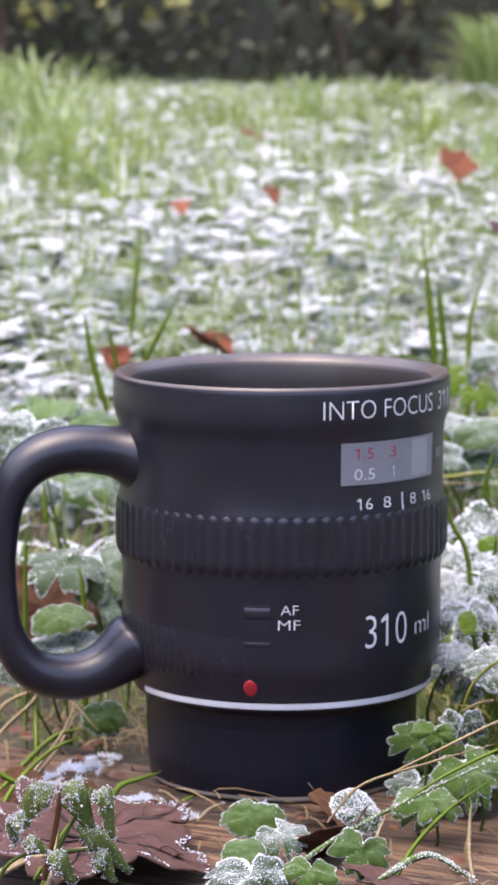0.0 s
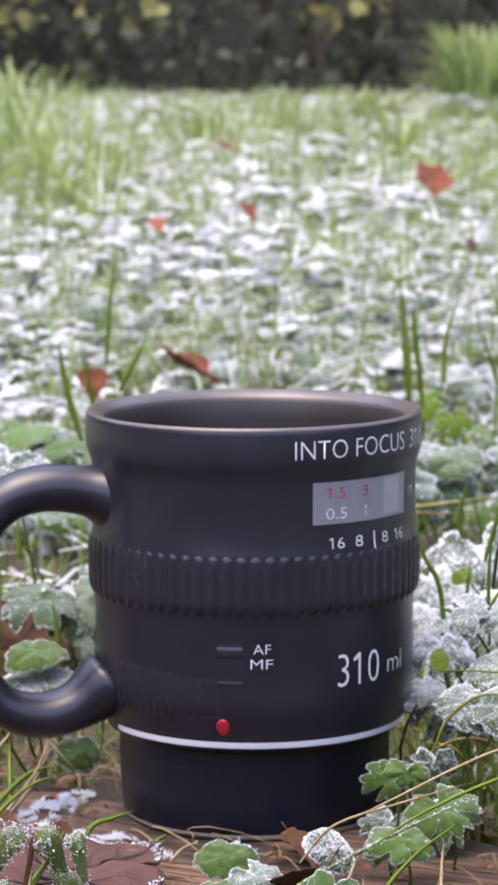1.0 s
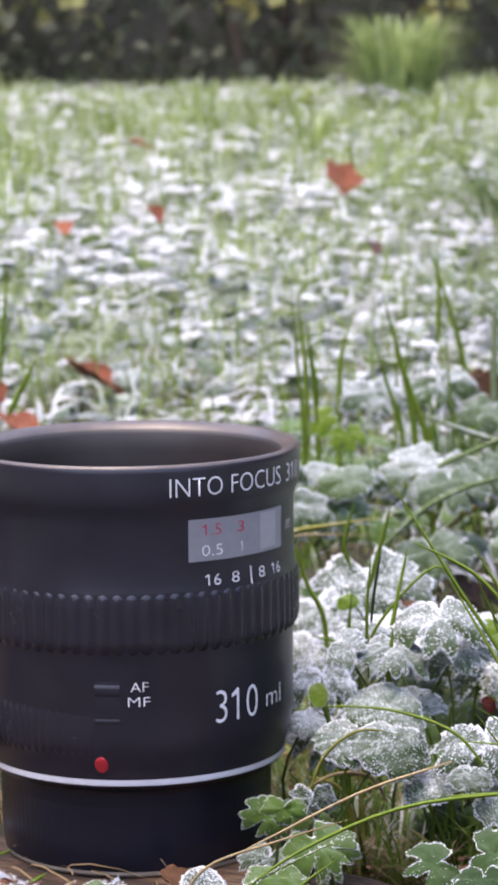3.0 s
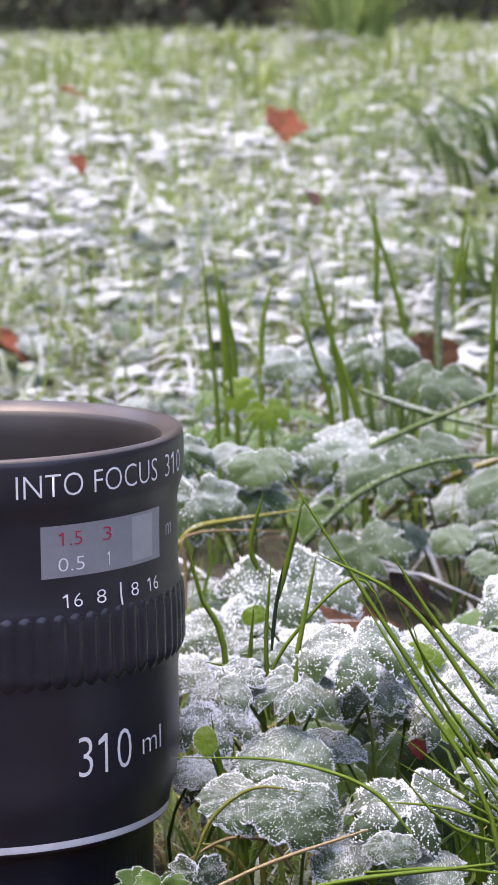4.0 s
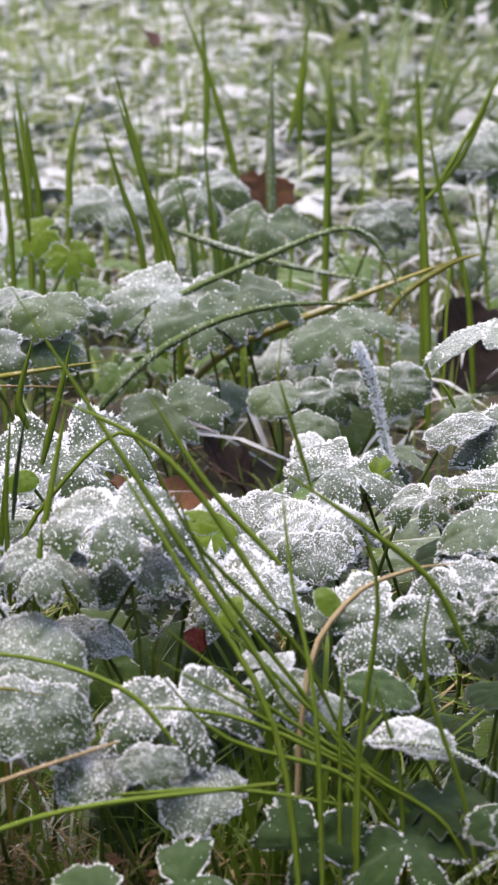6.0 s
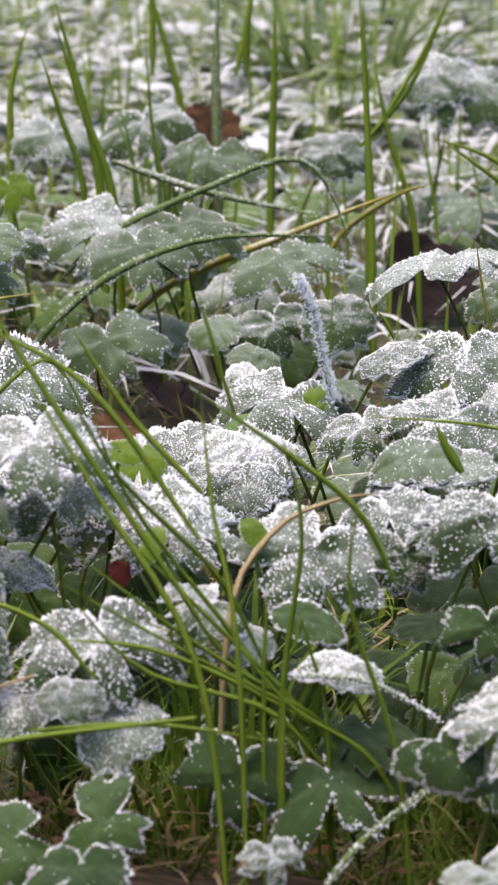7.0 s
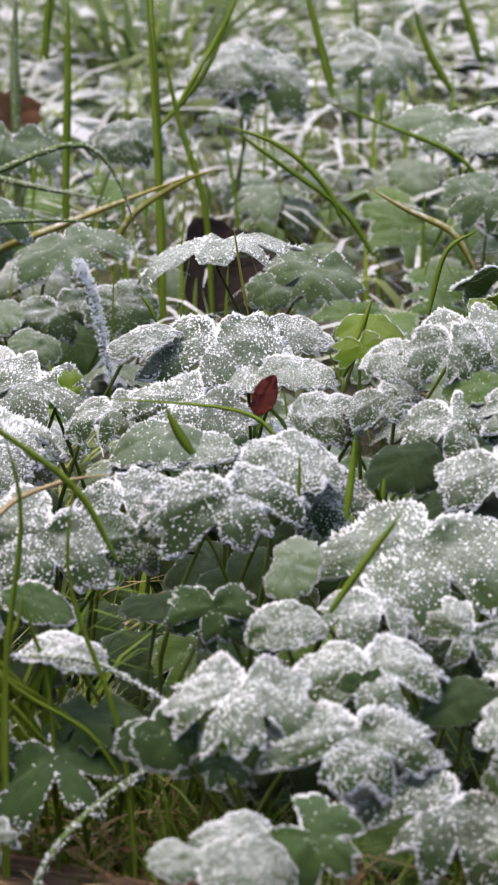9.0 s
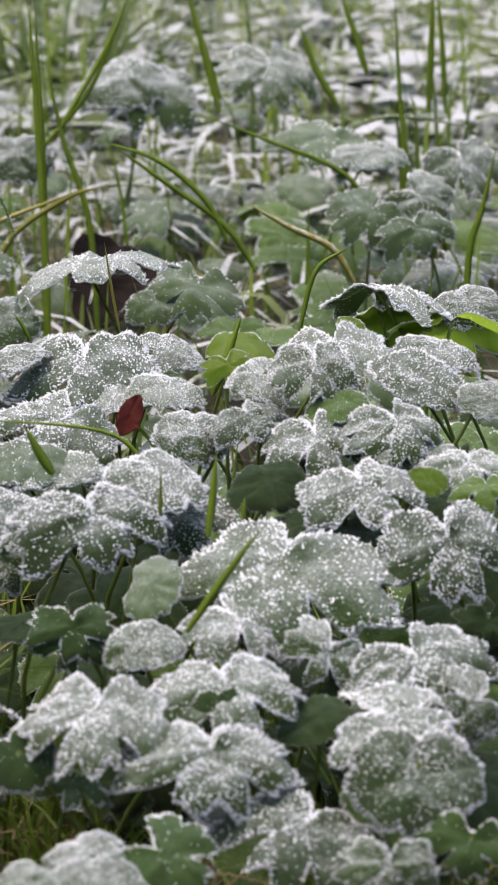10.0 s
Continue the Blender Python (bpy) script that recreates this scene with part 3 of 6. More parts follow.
def leaf_surface(kind, seed):
    """Top surface of a unit leaf: droops to its edge, puckered between the veins."""
    curl = {"round": 0.58, "oval": 0.55, "lobed": 0.55, "deep": 0.60}[kind] * (0.75 + 0.5 * ((seed * 37) % 10) / 10)
    twist = 0.30 * math.sin(seed * 2.1)
    veins = (0.0, 0.62, -0.62, 1.25, -1.25, 1.85, -1.85, 2.5, -2.5)

    def height(x, y):
        r, phi = math.hypot(x, y), math.atan2(x, -y)
        z = -curl * r * r + twist * x * y + 0.16 * r * r * math.cos(2.51 * phi + 0.8 * math.sin(seed * 5.0)) + 0.10 * math.sin(seed * 1.9) * y
        z += 0.060 * noise.noise((x * 3.2, y * 3.2, seed * 5.3)) + 0.040 * noise.noise((x * 7, y * 7, seed * 1.3))
        z += (0.085 * r * math.cos(phi * 2 * math.pi / 1.42) - 0.35 * max(0, -y - 0.12) ** 2 * 2) if kind in ("lobed", "deep") else 0
        groove = max(math.exp(-((phi - v) * r / 0.022) ** 2) for v in veins)
        z -= 0.009 * groove * min(1, r * 3)
        z -= 0.03 * math.exp(-(x / 0.05) ** 2) * 0.5
        return z + 0.06 * r * noise.noise((math.cos(phi) * 2.2, math.sin(phi) * 2.2, seed * 7.7)) - 1.1 * max(0, r - 0.36) ** 2

    return height


LEAF_MESH, RIME_MESH = {}, {}


def leaf_meshes(kind, seed, frost, na=84, nr=7):
    """The blade (with a little thickness) and the crystals on it, for a leaf one metre wide."""
    key = (kind, seed, na)
    height = leaf_surface(kind, seed)
    if key not in LEAF_MESH:
        verts, faces = [Vector((0, 0, height(0, 0)))], []
        for j in range(1, nr + 1):
            for i in range(na):
                phi = 2 * math.pi * i / na - math.pi
                r = outline(kind, phi, seed) * (j / nr) ** 0.85
                x, y = r * math.sin(phi), -r * math.cos(phi)
                verts.append(Vector((x, y, height(x, y))))
        for i in range(na):
            faces.append((0, 1 + i, 1 + (i + 1) % na))
            for j in range(nr - 1):
                a, b = 1 + j * na, 1 + (j + 1) * na
                faces.append((a + i, b + i, b + (i + 1) % na, a + (i + 1) % na))
        top = len(verts)
        rim0 = 1 + (nr - 1) * na
        low = [verts[rim0 + i] - Vector((0, 0, 0.014)) for i in range(na)]
        verts += low
        verts.append(Vector((0, 0, height(0, 0) - 0.03)))
        for i in range(na):
            i2 = (i + 1) % na
            faces.append((rim0 + i, top + i, top + i2, rim0 + i2))
        LEAF_MESH[key] = (verts, faces)
    verts, faces = LEAF_MESH[key]
    name = (kind, seed, frost, na)
    if name not in RIME_MESH:
        blade_mesh = mesh_of("leaf_blade", verts[:-1], faces, M["leaf_" + frost])
        own = blade_mesh.attributes.new("leaf_place", "FLOAT_VECTOR", "POINT")
        own.data.foreach_set("vector", [c for v in verts[:-1] for c in (v.x + seed * 1.7, v.y, v.z)])
        blade_mesh.attributes.new("rim", "FLOAT", "POINT").data.foreach_set("value", [1.0 if i >= 1 + (nr - 1) * na else 0.0 for i in range(len(verts) - 1)])
        rnd = random.Random(seed * 101 + len(kind))
        edge_n, face_n = {"none": (50, 0), "glow": (240, 30), "light": (520, 90), "rim": (520, 50), "faint": (300, 130), "mid": (560, 1050), "soft": (420, 420), "heavy": (680, 1350), "white": (900, 1250)}[frost]
        if na < 60:
            edge_n, face_n = edge_n // 2, face_n // 2
        grow = {"white": 1.7, "heavy": 1.15, "light": 0.8, "rim": 1.1, "none": 0.7}.get(frost, 1.0)
        cv, cf = [], []

        def spike(p, d, size):
            """A splinter of rime."""
            d = Vector(d).normalized()
            a = d.orthogonal().normalized()
            b = d.cross(a)
            k = len(cv)
            turn = rnd.random() * 6
            for s in range(3):
                w = turn + s * 2.094
                cv.append(p + (a * math.cos(w) + b * math.sin(w)) * size * 0.36 - d * size * 0.3)
            cv.append(p + d * size)
            cf.extend(((k, k + 1, k + 3), (k + 1, k + 2, k + 3), (k + 2, k, k + 3)))

        def grain(p, d, size):
            """A squat lump of rime."""
            d = Vector(d).normalized()
            a = d.orthogonal().normalized()
            b = d.cross(a)
            k = len(cv)
            turn = rnd.random() * 6
            for s in range(4):
                w = turn + s * 1.571
                cv.append(p + (a * math.cos(w) + b * math.sin(w)) * size * rnd.uniform(0.75, 1.15) - d * size * 0.35)
            cv.append(p + d * size * rnd.uniform(0.7, 1.3))
            cf.extend((k + s, k + (s + 1) % 4, k + 4) for s in range(4))

        for _ in range(edge_n):
            phi = rnd.uniform(-math.pi, math.pi)
            if noise.noise((math.cos(phi) * 2.5, math.sin(phi) * 2.5, seed * 1.9)) < rnd.uniform(-0.6, 0.15):
                continue
            r = outline(kind, phi, seed) * rnd.uniform(0.92, 1.01)
            x, y = r * math.sin(phi), -r * math.cos(phi)
            spike(Vector((x, y, height(x, y))), (math.sin(phi) + rnd.gauss(0, 0.5), -math.cos(phi) + rnd.gauss(0, 0.5), 0.35 + rnd.gauss(0, 0.5)), rnd.uniform(0.010, 0.034) * grow)
        for _ in range(face_n):
            phi = rnd.uniform(-math.pi, math.pi)
            r = outline(kind, phi, seed) * math.sqrt(rnd.random()) * 0.98
            x, y = r * math.sin(phi), -r * math.cos(phi)
            thinned = noise.noise((x * 3.5, y * 3.5, seed * 2.2)) < -0.12 or abs(noise.noise((x * 1.8, y * 1.8, seed * 4.1))) < 0.05
            if thinned and rnd.random() < 0.65:
                continue
            at, way = Vector((x, y, height(x, y) + 0.002)), (rnd.gauss(0, 0.4) + x, rnd.gauss(0, 0.4) + y, 1)
            if rnd.random() < (0.45 if frost == "white" else 0.12):
                spike(at, way, rnd.uniform(0.012, 0.030) * grow)
            else:
                grain(at, way, rnd.uniform(0.0042, 0.0105) * (0.8 + 0.4 * rnd.random()) * min(grow, 1.25))
        RIME_MESH[name] = (blade_mesh, mesh_of("rime", cv, cf, M["rime"]) if cv else None)
    return RIME_MESH[name]


LEAF_LABEL = {
    "glow": "yellow-green leaf as seen from below, backlight put into its colour, frosty edge",
    "none": "bare buttercup leaf on a thin stem, its green darkened as shade",
    "light": "green buttercup leaf with a rim of white frost",
    "rim": "lobed leaf with shade in its dark green, edged with white frost",
    "mid": "grey-green leaf dusted with frost crystals",
    "white": "leaf buried under feathery white hoar frost",
    "heavy": "buttercup leaf white with thick frost crystals",
    "soft": "buttercup leaf evenly white with fine frost",
    "faint": "grey-green buttercup leaf with a film of frost",
}
count = itertools.count(1)


def leaf(kind, x, y, z, w, tilt, roll, yaw, frost, stalk=True):
    """One leaf w metres wide with its middle at x, y, z; tilt leans its face to the walk, yaw turns its tip in its plane."""
    n = next(count)
    seed = n % 7 + 1
    if frost == "heavy" and -0.005 < y < 0.14 and 0.03 < x < 0.125 and n % 2:
        frost = "white"
    # low leaves in front take the green with shade painted in
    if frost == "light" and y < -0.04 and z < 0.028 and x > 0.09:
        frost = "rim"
    tilt = tilt * 0.72 + (22 if y > 0.10 else 13) if 0 <= tilt < 45 else tilt
    if y > 0.14:
        frost = {"heavy": "soft", "mid": "faint"}.get(frost, frost)
    blade_mesh, rime_mesh = leaf_meshes(kind, seed, frost)
    g = ground_height(x, y + 0.012)
    foot = Vector((x + 0.010 * math.sin(n * 1.3), y + 0.012 + w * 0.2, g))
    thing = tagged(new("buttercup_leaf"), LEAF_LABEL[frost], "leaf", "frosted ground plants")
    thing.location = foot
    m = Matrix.Translation(Vector((x, y, z)) - foot) @ Euler((radians(tilt + 6 * math.sin(n * 1.7)), radians(roll + 9 * math.sin(n * 2.3)), 0)).to_matrix().to_4x4() @ pose(0, 0, 0, 0, 0, yaw + 15 * math.sin(n * 3.1)) @ Matrix.Diagonal((w * 1.16, w * (1.03 + 0.17 * math.sin(n * 4.7)), w * 1.05, 1))
    hang("leaf_blade", blade_mesh, thing, m=m)
    if rime_mesh:
        hang("rime", rime_mesh, thing, "white frost crystals", m)
    if stalk and z - g > 0.006:
        top = m @ Vector((0, 0.12, -0.045))
        lean = 0.35 * top.z * math.sin(n * 5.3)
        bend = Vector((top.x * 0.75 + lean * 0.7, top.y + 0.004, top.z * 0.55))
        v, f = tube(spline([(lean, 0.003, -0.003), bend, top], 6), [0.00042] * 4 + [0.00034] * 3, 6)
        hang("stem", mesh_of("stem", v, f, M["stem"]), thing)
    return thing


BLADE_LABEL = {"green": "upright fresh green grass blade", "dark": "dark green grass stem", "hoary": "broad grass blade white with hoar frost", "frosted": "bent grass blade furred with white frost",
               "straw": "dry straw-coloured grass stem with frost", "yellow": "yellowing grass blade bent over"}


def blade(kind, w, *points):
    """One blade of grass from its foot through the given points to its tip, folded along the middle."""
    pts = [Vector(p) for p in points]
    g = ground_height(pts[0].x, pts[0].y)
    rise = (pts[1] - pts[0]).normalized().z
    if pts[0].z - g > 0.004 and 0.1 < rise < 0.75:
        low = pts[0] * 1.5 - pts[1] * 0.5
        pts = [Vector((low.x, low.y, max(g, low.z - 0.006)))] + pts
    elif 0.004 < pts[0].z - g < 0.05 and rise >= 0.75:
        pts = [Vector((pts[0].x * 2 - pts[1].x, pts[0].y, g)) * 0.3 + Vector((pts[0].x, pts[0].y, g)) * 0.7] + pts
    line = spline(pts, 14)
    foot = line[0].copy()
    verts, faces = [], []
    n = len(line)
    for i, p in enumerate(line):
        u = i / (n - 1)
        d = (line[min(i + 1, n - 1)] - line[max(i - 1, 0)]).normalized()
        side = d.cross(Vector((0.15, -1, 0.25))).normalized()
        out = side.cross(d)
        h = w * 0.5 * (min(1, 0.55 + 2.2 * u) * (1 - u ** 3.5) + 0.03)
        q = p - foot
        verts += [q - side * h - out * h * 0.35, q + out * h * 0.25, q + side * h - out * h * 0.35, q - out * h * 0.30]
    for i in range(n - 1):
        a, b = i * 4, i * 4 + 4
        for k in range(4):
            k2 = (k + 1) % 4
            faces.append((a + k, a + k2, b + k2, b + k))
    thing = tagged(new("wild_grass", mesh_of("wild_grass", verts, faces, M["blade_" + kind])), BLADE_LABEL[kind], "grass", "single grass blades")
    thing.location = foot
    if kind in ("frosted", "hoary", "straw"):
        rnd = random.Random(int(w * 1e6))
        cv, cf = [], []
        for _ in range({"straw": 45, "frosted": 340, "hoary": 3400}[kind]):
            i = rnd.randrange(n - 1)
            p = line[i].lerp(line[i + 1], rnd.random()) - foot
            d = Vector((rnd.gauss(0, 1), rnd.gauss(0, 1), rnd.gauss(0.4, 1))).normalized()
            p = p + d * w * (0.35 if kind != "hoary" else rnd.uniform(0.2, 0.5))
            a = d.orthogonal().normalized()
            b = d.cross(a)
            s, k = rnd.uniform(0.00015, {"straw": 0.0003, "frosted": 0.0006, "hoary": 0.0007}[kind]), len(cv)
            cv += [p + a * s * 0.3, p - a * s * 0.2 + b * s * 0.25, p - a * s * 0.2 - b * s * 0.25, p + d * s]
            cf += [(k, k + 1, k + 3), (k + 1, k + 2, k + 3), (k + 2, k, k + 3)]
        hang("rime", mesh_of("rime", cv, cf, M["rime"], False), thing, "white frost crystals")
    return thing


def fallen(name, label, mat, x, y, z, w, rx, ry, rz, lobes=5, depth=0.35, curl=0.5, veined=False):
    """A fallen tree leaf: lobed outline, curled, with veins pressed in and a stalk; a veined one has raised veins and a rimed edge."""
    seed = x * 31 + y * 17
    na, nr = 120, 12
    rnd = random.Random(int(w * 1e5))

    def edge(phi):
        saw = abs(math.sin(phi * lobes / 2)) ** (0.62 if veined else 0.8)
        saw -= (0.28 if lobes > 2 else 0) * abs(math.sin(phi * lobes * 1.5 + 0.4)) * (0.3 + saw)
        return 0.5 * (1 - depth * saw + 0.05 * noise.noise((math.cos(phi) * 4, math.sin(phi) * 4, seed)))

    def point(phi, r):
        px, py = r * math.sin(phi), -r * math.cos(phi)
        vein = math.exp(-(abs(math.sin(phi * lobes / 2)) * r / 0.03) ** 2) * min(1, r / 0.16) ** 2
        pz = curl * (0.5 * px * px + 0.25 * py * abs(py)) + 0.06 * noise.noise((px * 3, py * 3, seed)) + 0.030 * noise.noise((px * 8, py * 8, seed)) + 0.007 * noise.noise((px * 30, py * 30, seed)) - 0.016 * vein
        return Vector((px, py, pz))

    verts, faces = [point(0, 0)], []
    for j in range(1, nr + 1):
        for i in range(na):
            phi = 2 * math.pi * i / na - math.pi
            verts.append(point(phi, edge(phi) * j / nr))
    for i in range(na):
        faces.append((0, 1 + i, 1 + (i + 1) % na))
        for j in range(nr - 1):
            a, b = 1 + j * na, 1 + (j + 1) * na
            faces.append((a + i, b + i, b + (i + 1) % na, a + (i + 1) % na))
    ob = new(name, mesh_of(name, verts, faces, mat))
    thick = ob.modifiers.new("thickness", "SOLIDIFY")
    thick.thickness = 0.008
    ob.matrix_world = pose(x, y, z, rx, ry, rz) @ Matrix.Diagonal((w, w, w, 1))
    v, f = tube(spline([(0, 0, -0.01), (0.02, 0.3, -0.02), (0.06, 0.62, 0.03)], 6), [0.011, 0.010, 0.010, 0.009, 0.009, 0.008, 0.008], 6)
    hang("leaf_stalk", mesh_of("leaf_stalk", v, f, M["twig"]), ob)
    if veined:
        def rib(phi, lean, r0, r1, thick):
            """One raised vein, from r0 out to r1, bending away by lean."""
            line = []
            for k in range(9):
                u = k / 8
                line.append(point(phi + lean * u / (0.5 + u), r0 + (r1 - r0) * u) + Vector((0, 0, 0.008)))
            v, f = tube(line, [thick * (1 - 0.7 * k / 8) for k in range(9)], 5)
            hang("vein", mesh_of("vein", v, f, M["vein"]), ob)

        for k in range(lobes):
            phi = 2 * math.pi * (k - (lobes - 1) // 2) / lobes
            rib(phi, 0.04, 0.0, edge(phi) * 0.93, 0.0048)
            for r0, turn in ((0.12, 0.42), (0.20, -0.40), (0.28, 0.26), (0.33, -0.22)):
                rib(phi + 0.02, turn, r0, min(r0 + 0.15, edge(phi + turn) * 0.92), 0.0026)
        cv, cf = [], []
        for _ in range(1500):
            phi = rnd.uniform(-math.pi, math.pi)
            if noise.noise((math.cos(phi) * 3, math.sin(phi) * 3, 4.0)) < -0.05:
                continue
            p = point(phi, edge(phi) * rnd.uniform(0.93, 1.0)) + Vector((0, 0, 0.008))
            g, t = rnd.uniform(0.0018, 0.0055), len(cv)
            cv += [p + Vector((rnd.gauss(0, 1), rnd.gauss(0, 1), rnd.gauss(0, 1))).normalized() * g for _ in range(4)]
            cf += [(t, t + 1, t + 2), (t, t + 2, t + 3), (t, t + 3, t + 1), (t + 1, t + 3, t + 2)]
        hang("rime", mesh_of("rime", cv, cf, M["rime"], False), ob, "white frost crystals")
    return tagged(ob, label, "fallen leaf")


fallen("maple_leaf", "purple-brown dead maple leaf lying on the beam", M["maple"], -0.0440, -0.0840, 0.0050, 0.066, 5, -3, 64, 5, 0.42, 0.22, True)
fallen("maple_leaf", "dark brown dead leaf folded on the beam", M["brown"], 0.0113, -0.0846, 0.0040, 0.020, 30, 14, 205, 3, 0.25, 1.5)
fallen("maple_leaf", "pale brown dead leaf lying on the beam", M["maple"], 0.0230, -0.1123, 0.0030, 0.022, 10, -8, 150, 3, 0.25, 0.8)
fallen("dead_leaf", "curled brown dead leaf beside the mug", M["brown"], -0.0475, -0.046, 0.003, 0.010, 40, -20, 15, 3, 0.15, 1.2)
fallen("dead_leaf", "curled brown dead leaf beside the mug", M["brown"], 0.013, -0.050, 0.001, 0.018, 30, 10, 60, 3, 0.15, 0.6)
fallen("dead_leaf", "curled brown dead leaf beside the mug", M["brown"], -0.0635, -0.034, 0.003, 0.013, 25, 20, -40, 3, 0.15, 0.6)
fallen("dead_leaf", "upright brown dead leaf caught in the grass", M["brown"], -0.066, 0.085, 0.024, 0.030, 70, 0, 15, 5, 0.2, 0.4)
fallen("dead_leaf", "upright brown dead leaf caught in the grass", M["brown"], 0.1235, 0.385, 0.063, 0.021, 68, 12, 24, 3, 0.30, 1.3)
fallen("dead_leaf", "brown dead leaf curled on the soil", M["brown"], 0.088, 0.205, 0.010, 0.032, 24, 10, 40, 3, 0.30, 1.2)
fallen("dead_leaf", "brown dead leaf curled on the soil", M["murk"], 0.106, 0.222, 0.013, 0.026, 36, -24, 100, 5, 0.35, 1.5)
fallen("dead_leaf", "brown dead leaf curled on the soil", M["brown"], 0.097, 0.180, 0.009, 0.024, 20, 24, 170, 3, 0.30, 1.5)
fallen("dead_leaf", "dark dead leaf standing folded between the plants", M["murk"], 0.181, 0.335, 0.026, 0.030, 58, 25, -20, 3, 0.3, 1.6)
fallen("red_leaf", "russet dead leaf curled on the frosted lawn", M["russet"], -0.0341, 0.590, 0.046, 0.034, 18, 12, 70, 3, 0.3, 1.5)
fallen("red_leaf", "russet dead leaf curled on the frosted lawn", M["russet"], -0.0728, 0.500, 0.050, 0.015, 55, 0, 20, 3, 0.3, 1.5)
fallen("red_leaf", "frosted russet leaf on the frosted lawn", M["russet"], -0.0584, 0.450, 0.044, 0.020, 20, 0, 40, 3, 0.3, 1.5)
fallen("red_leaf", "russet dead leaf standing in the grass", M["russet"], 0.1000, 1.090, 0.1075, 0.028, 38, 10, 20, 5, 0.30, 1.5)
fallen("red_leaf", "small russet leaf on the frosted lawn", M["russet"], -0.0121, 0.950, 0.096, 0.014, 45, 0, 50, 3, 0.3, 1.5)
fallen("red_leaf", "small russet leaf on the frosted lawn", M["russet"], -0.0614, 0.900, 0.092, 0.012, 35, 0, 10, 3, 0.3, 1.5)
fallen("red_leaf", "russet dead leaf curled on the frosted lawn", M["russet"], -0.0324, 1.400, 0.117, 0.020, 12, 0, 80, 3, 0.3, 1.5)
fallen("crimson_leaf", "small upright crimson leaf between frosted leaves", M["crimson"], 0.1545, 0.008, 0.0555, 0.0080, 80, 30, 12, 2, 0.45, 0.3)
fallen("red_scrap", "scrap of red leaf under the plants", M["crimson"], 0.0864, -0.014, 0.036, 0.0048, 60, 0, 30, 3, 0.2, 0.4)
fallen("red_scrap", "scrap of red leaf under the plants", M["crimson"], 0.148, -0.024, 0.040, 0.0050, 60, 0, -30, 3, 0.2, 0.4)
fallen("purple_leaf", "grey-purple curled leaf on the frosted lawn", M["maple"], 0.100, 0.750, 0.091, 0.014, 30, 25, 40, 3, 0.3, 1.6)

# near plants at the far end of the walk
leaf('lobed', 0.1445, -0.0350, 0.0495, 0.0196, 23, 0, 20, 'heavy')
leaf('lobed', 0.1723, -0.0450, 0.0433, 0.0279, 18, 0, -30, 'mid')
leaf('round', 0.1562, -0.0200, 0.0524, 0.0144, 10, 0, 40, 'heavy')
leaf('lobed', 0.1612, -0.0150, 0.0446, 0.0145, 24, 0, 0, 'heavy')
leaf('round', 0.1519, -0.0500, 0.0419, 0.0102, 27, 0, 60, 'faint')
leaf('oval', 0.1501, -0.0600, 0.0356, 0.0115, 41, 0, 120, 'mid')
leaf('lobed', 0.1403, -0.0850, 0.0339, 0.0159, 15, 0, -20, 'heavy')
leaf('lobed', 0.1597, -0.0750, 0.0332, 0.0163, 18, 0, 10, 'heavy')
leaf('lobed', 0.1557, -0.0900, 0.0281, 0.0193, 26, 0, 0, 'heavy')
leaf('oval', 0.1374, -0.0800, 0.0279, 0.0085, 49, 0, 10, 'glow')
leaf('round', 0.1300, -0.0850, 0.0270, 0.0080, 55, 0, 30, 'light')
leaf('deep', 0.1371, -0.0820, 0.0217, 0.0080, 10, 0, 0, 'light')
leaf('round', 0.1364, -0.1050, 0.0199, 0.0096, 24, 0, 0, 'heavy')
leaf('round', 0.1386, -0.1100, 0.0182, 0.0108, 19, 0, 20, 'mid')
leaf('lobed', 0.1477, -0.1050, 0.0189, 0.0113, 45, 0, 40, 'light')
leaf('round', 0.1291, -0.1080, 0.0179, 0.0068, 21, 0, -30, 'mid')
leaf('lobed', 0.1679, -0.0950, 0.0190, 0.0204, 21, 0, -40, 'mid')
leaf('round', 0.1827, -0.1000, 0.0266, 0.0149, 62, 0, 0, 'mid')
leaf('lobed', 0.1815, -0.0850, 0.0308, 0.0159, 7, 0, 60, 'heavy')
leaf('lobed', 0.1947, -0.0800, 0.0305, 0.0088, 55, 0, -60, 'heavy')
leaf('lobed', 0.1884, -0.0700, 0.0346, 0.0184, 25, 0, 10, 'heavy')
leaf('deep', 0.1760, -0.0650, 0.0341, 0.0099, 64, 0, -20, 'heavy')
leaf('lobed', 0.1981, -0.0450, 0.0453, 0.0156, 39, 0, 0, 'heavy')
leaf('deep', 0.1769, -0.1100, 0.0178, 0.0101, 55, 0, 0, 'mid')
leaf('lobed', 0.1890, -0.1050, 0.0185, 0.0110, 64, 0, -20, 'light')
leaf('lobed', 0.1872, -0.0300, 0.0517, 0.0157, 14, 0, 30, 'heavy')
leaf('lobed', 0.1832, -0.0100, 0.0549, 0.0129, 19, 0, -10, 'heavy')
leaf('lobed', 0.1968, -0.0100, 0.0568, 0.0138, 27, 0, 40, 'heavy')
leaf('lobed', 0.2065, -0.0200, 0.0520, 0.0135, 17, 0, -30, 'heavy')
leaf('oval', 0.2040, 0.0100, 0.0608, 0.0162, 22, 0, 60, 'mid')
leaf('lobed', 0.1849, 0.0000, 0.0652, 0.0110, 29, 0, 0, 'heavy')
leaf('round', 0.1768, 0.0100, 0.0617, 0.0113, 19, 0, -50, 'heavy')
leaf('lobed', 0.1735, 0.0000, 0.0570, 0.0119, 19, 0, 20, 'mid')
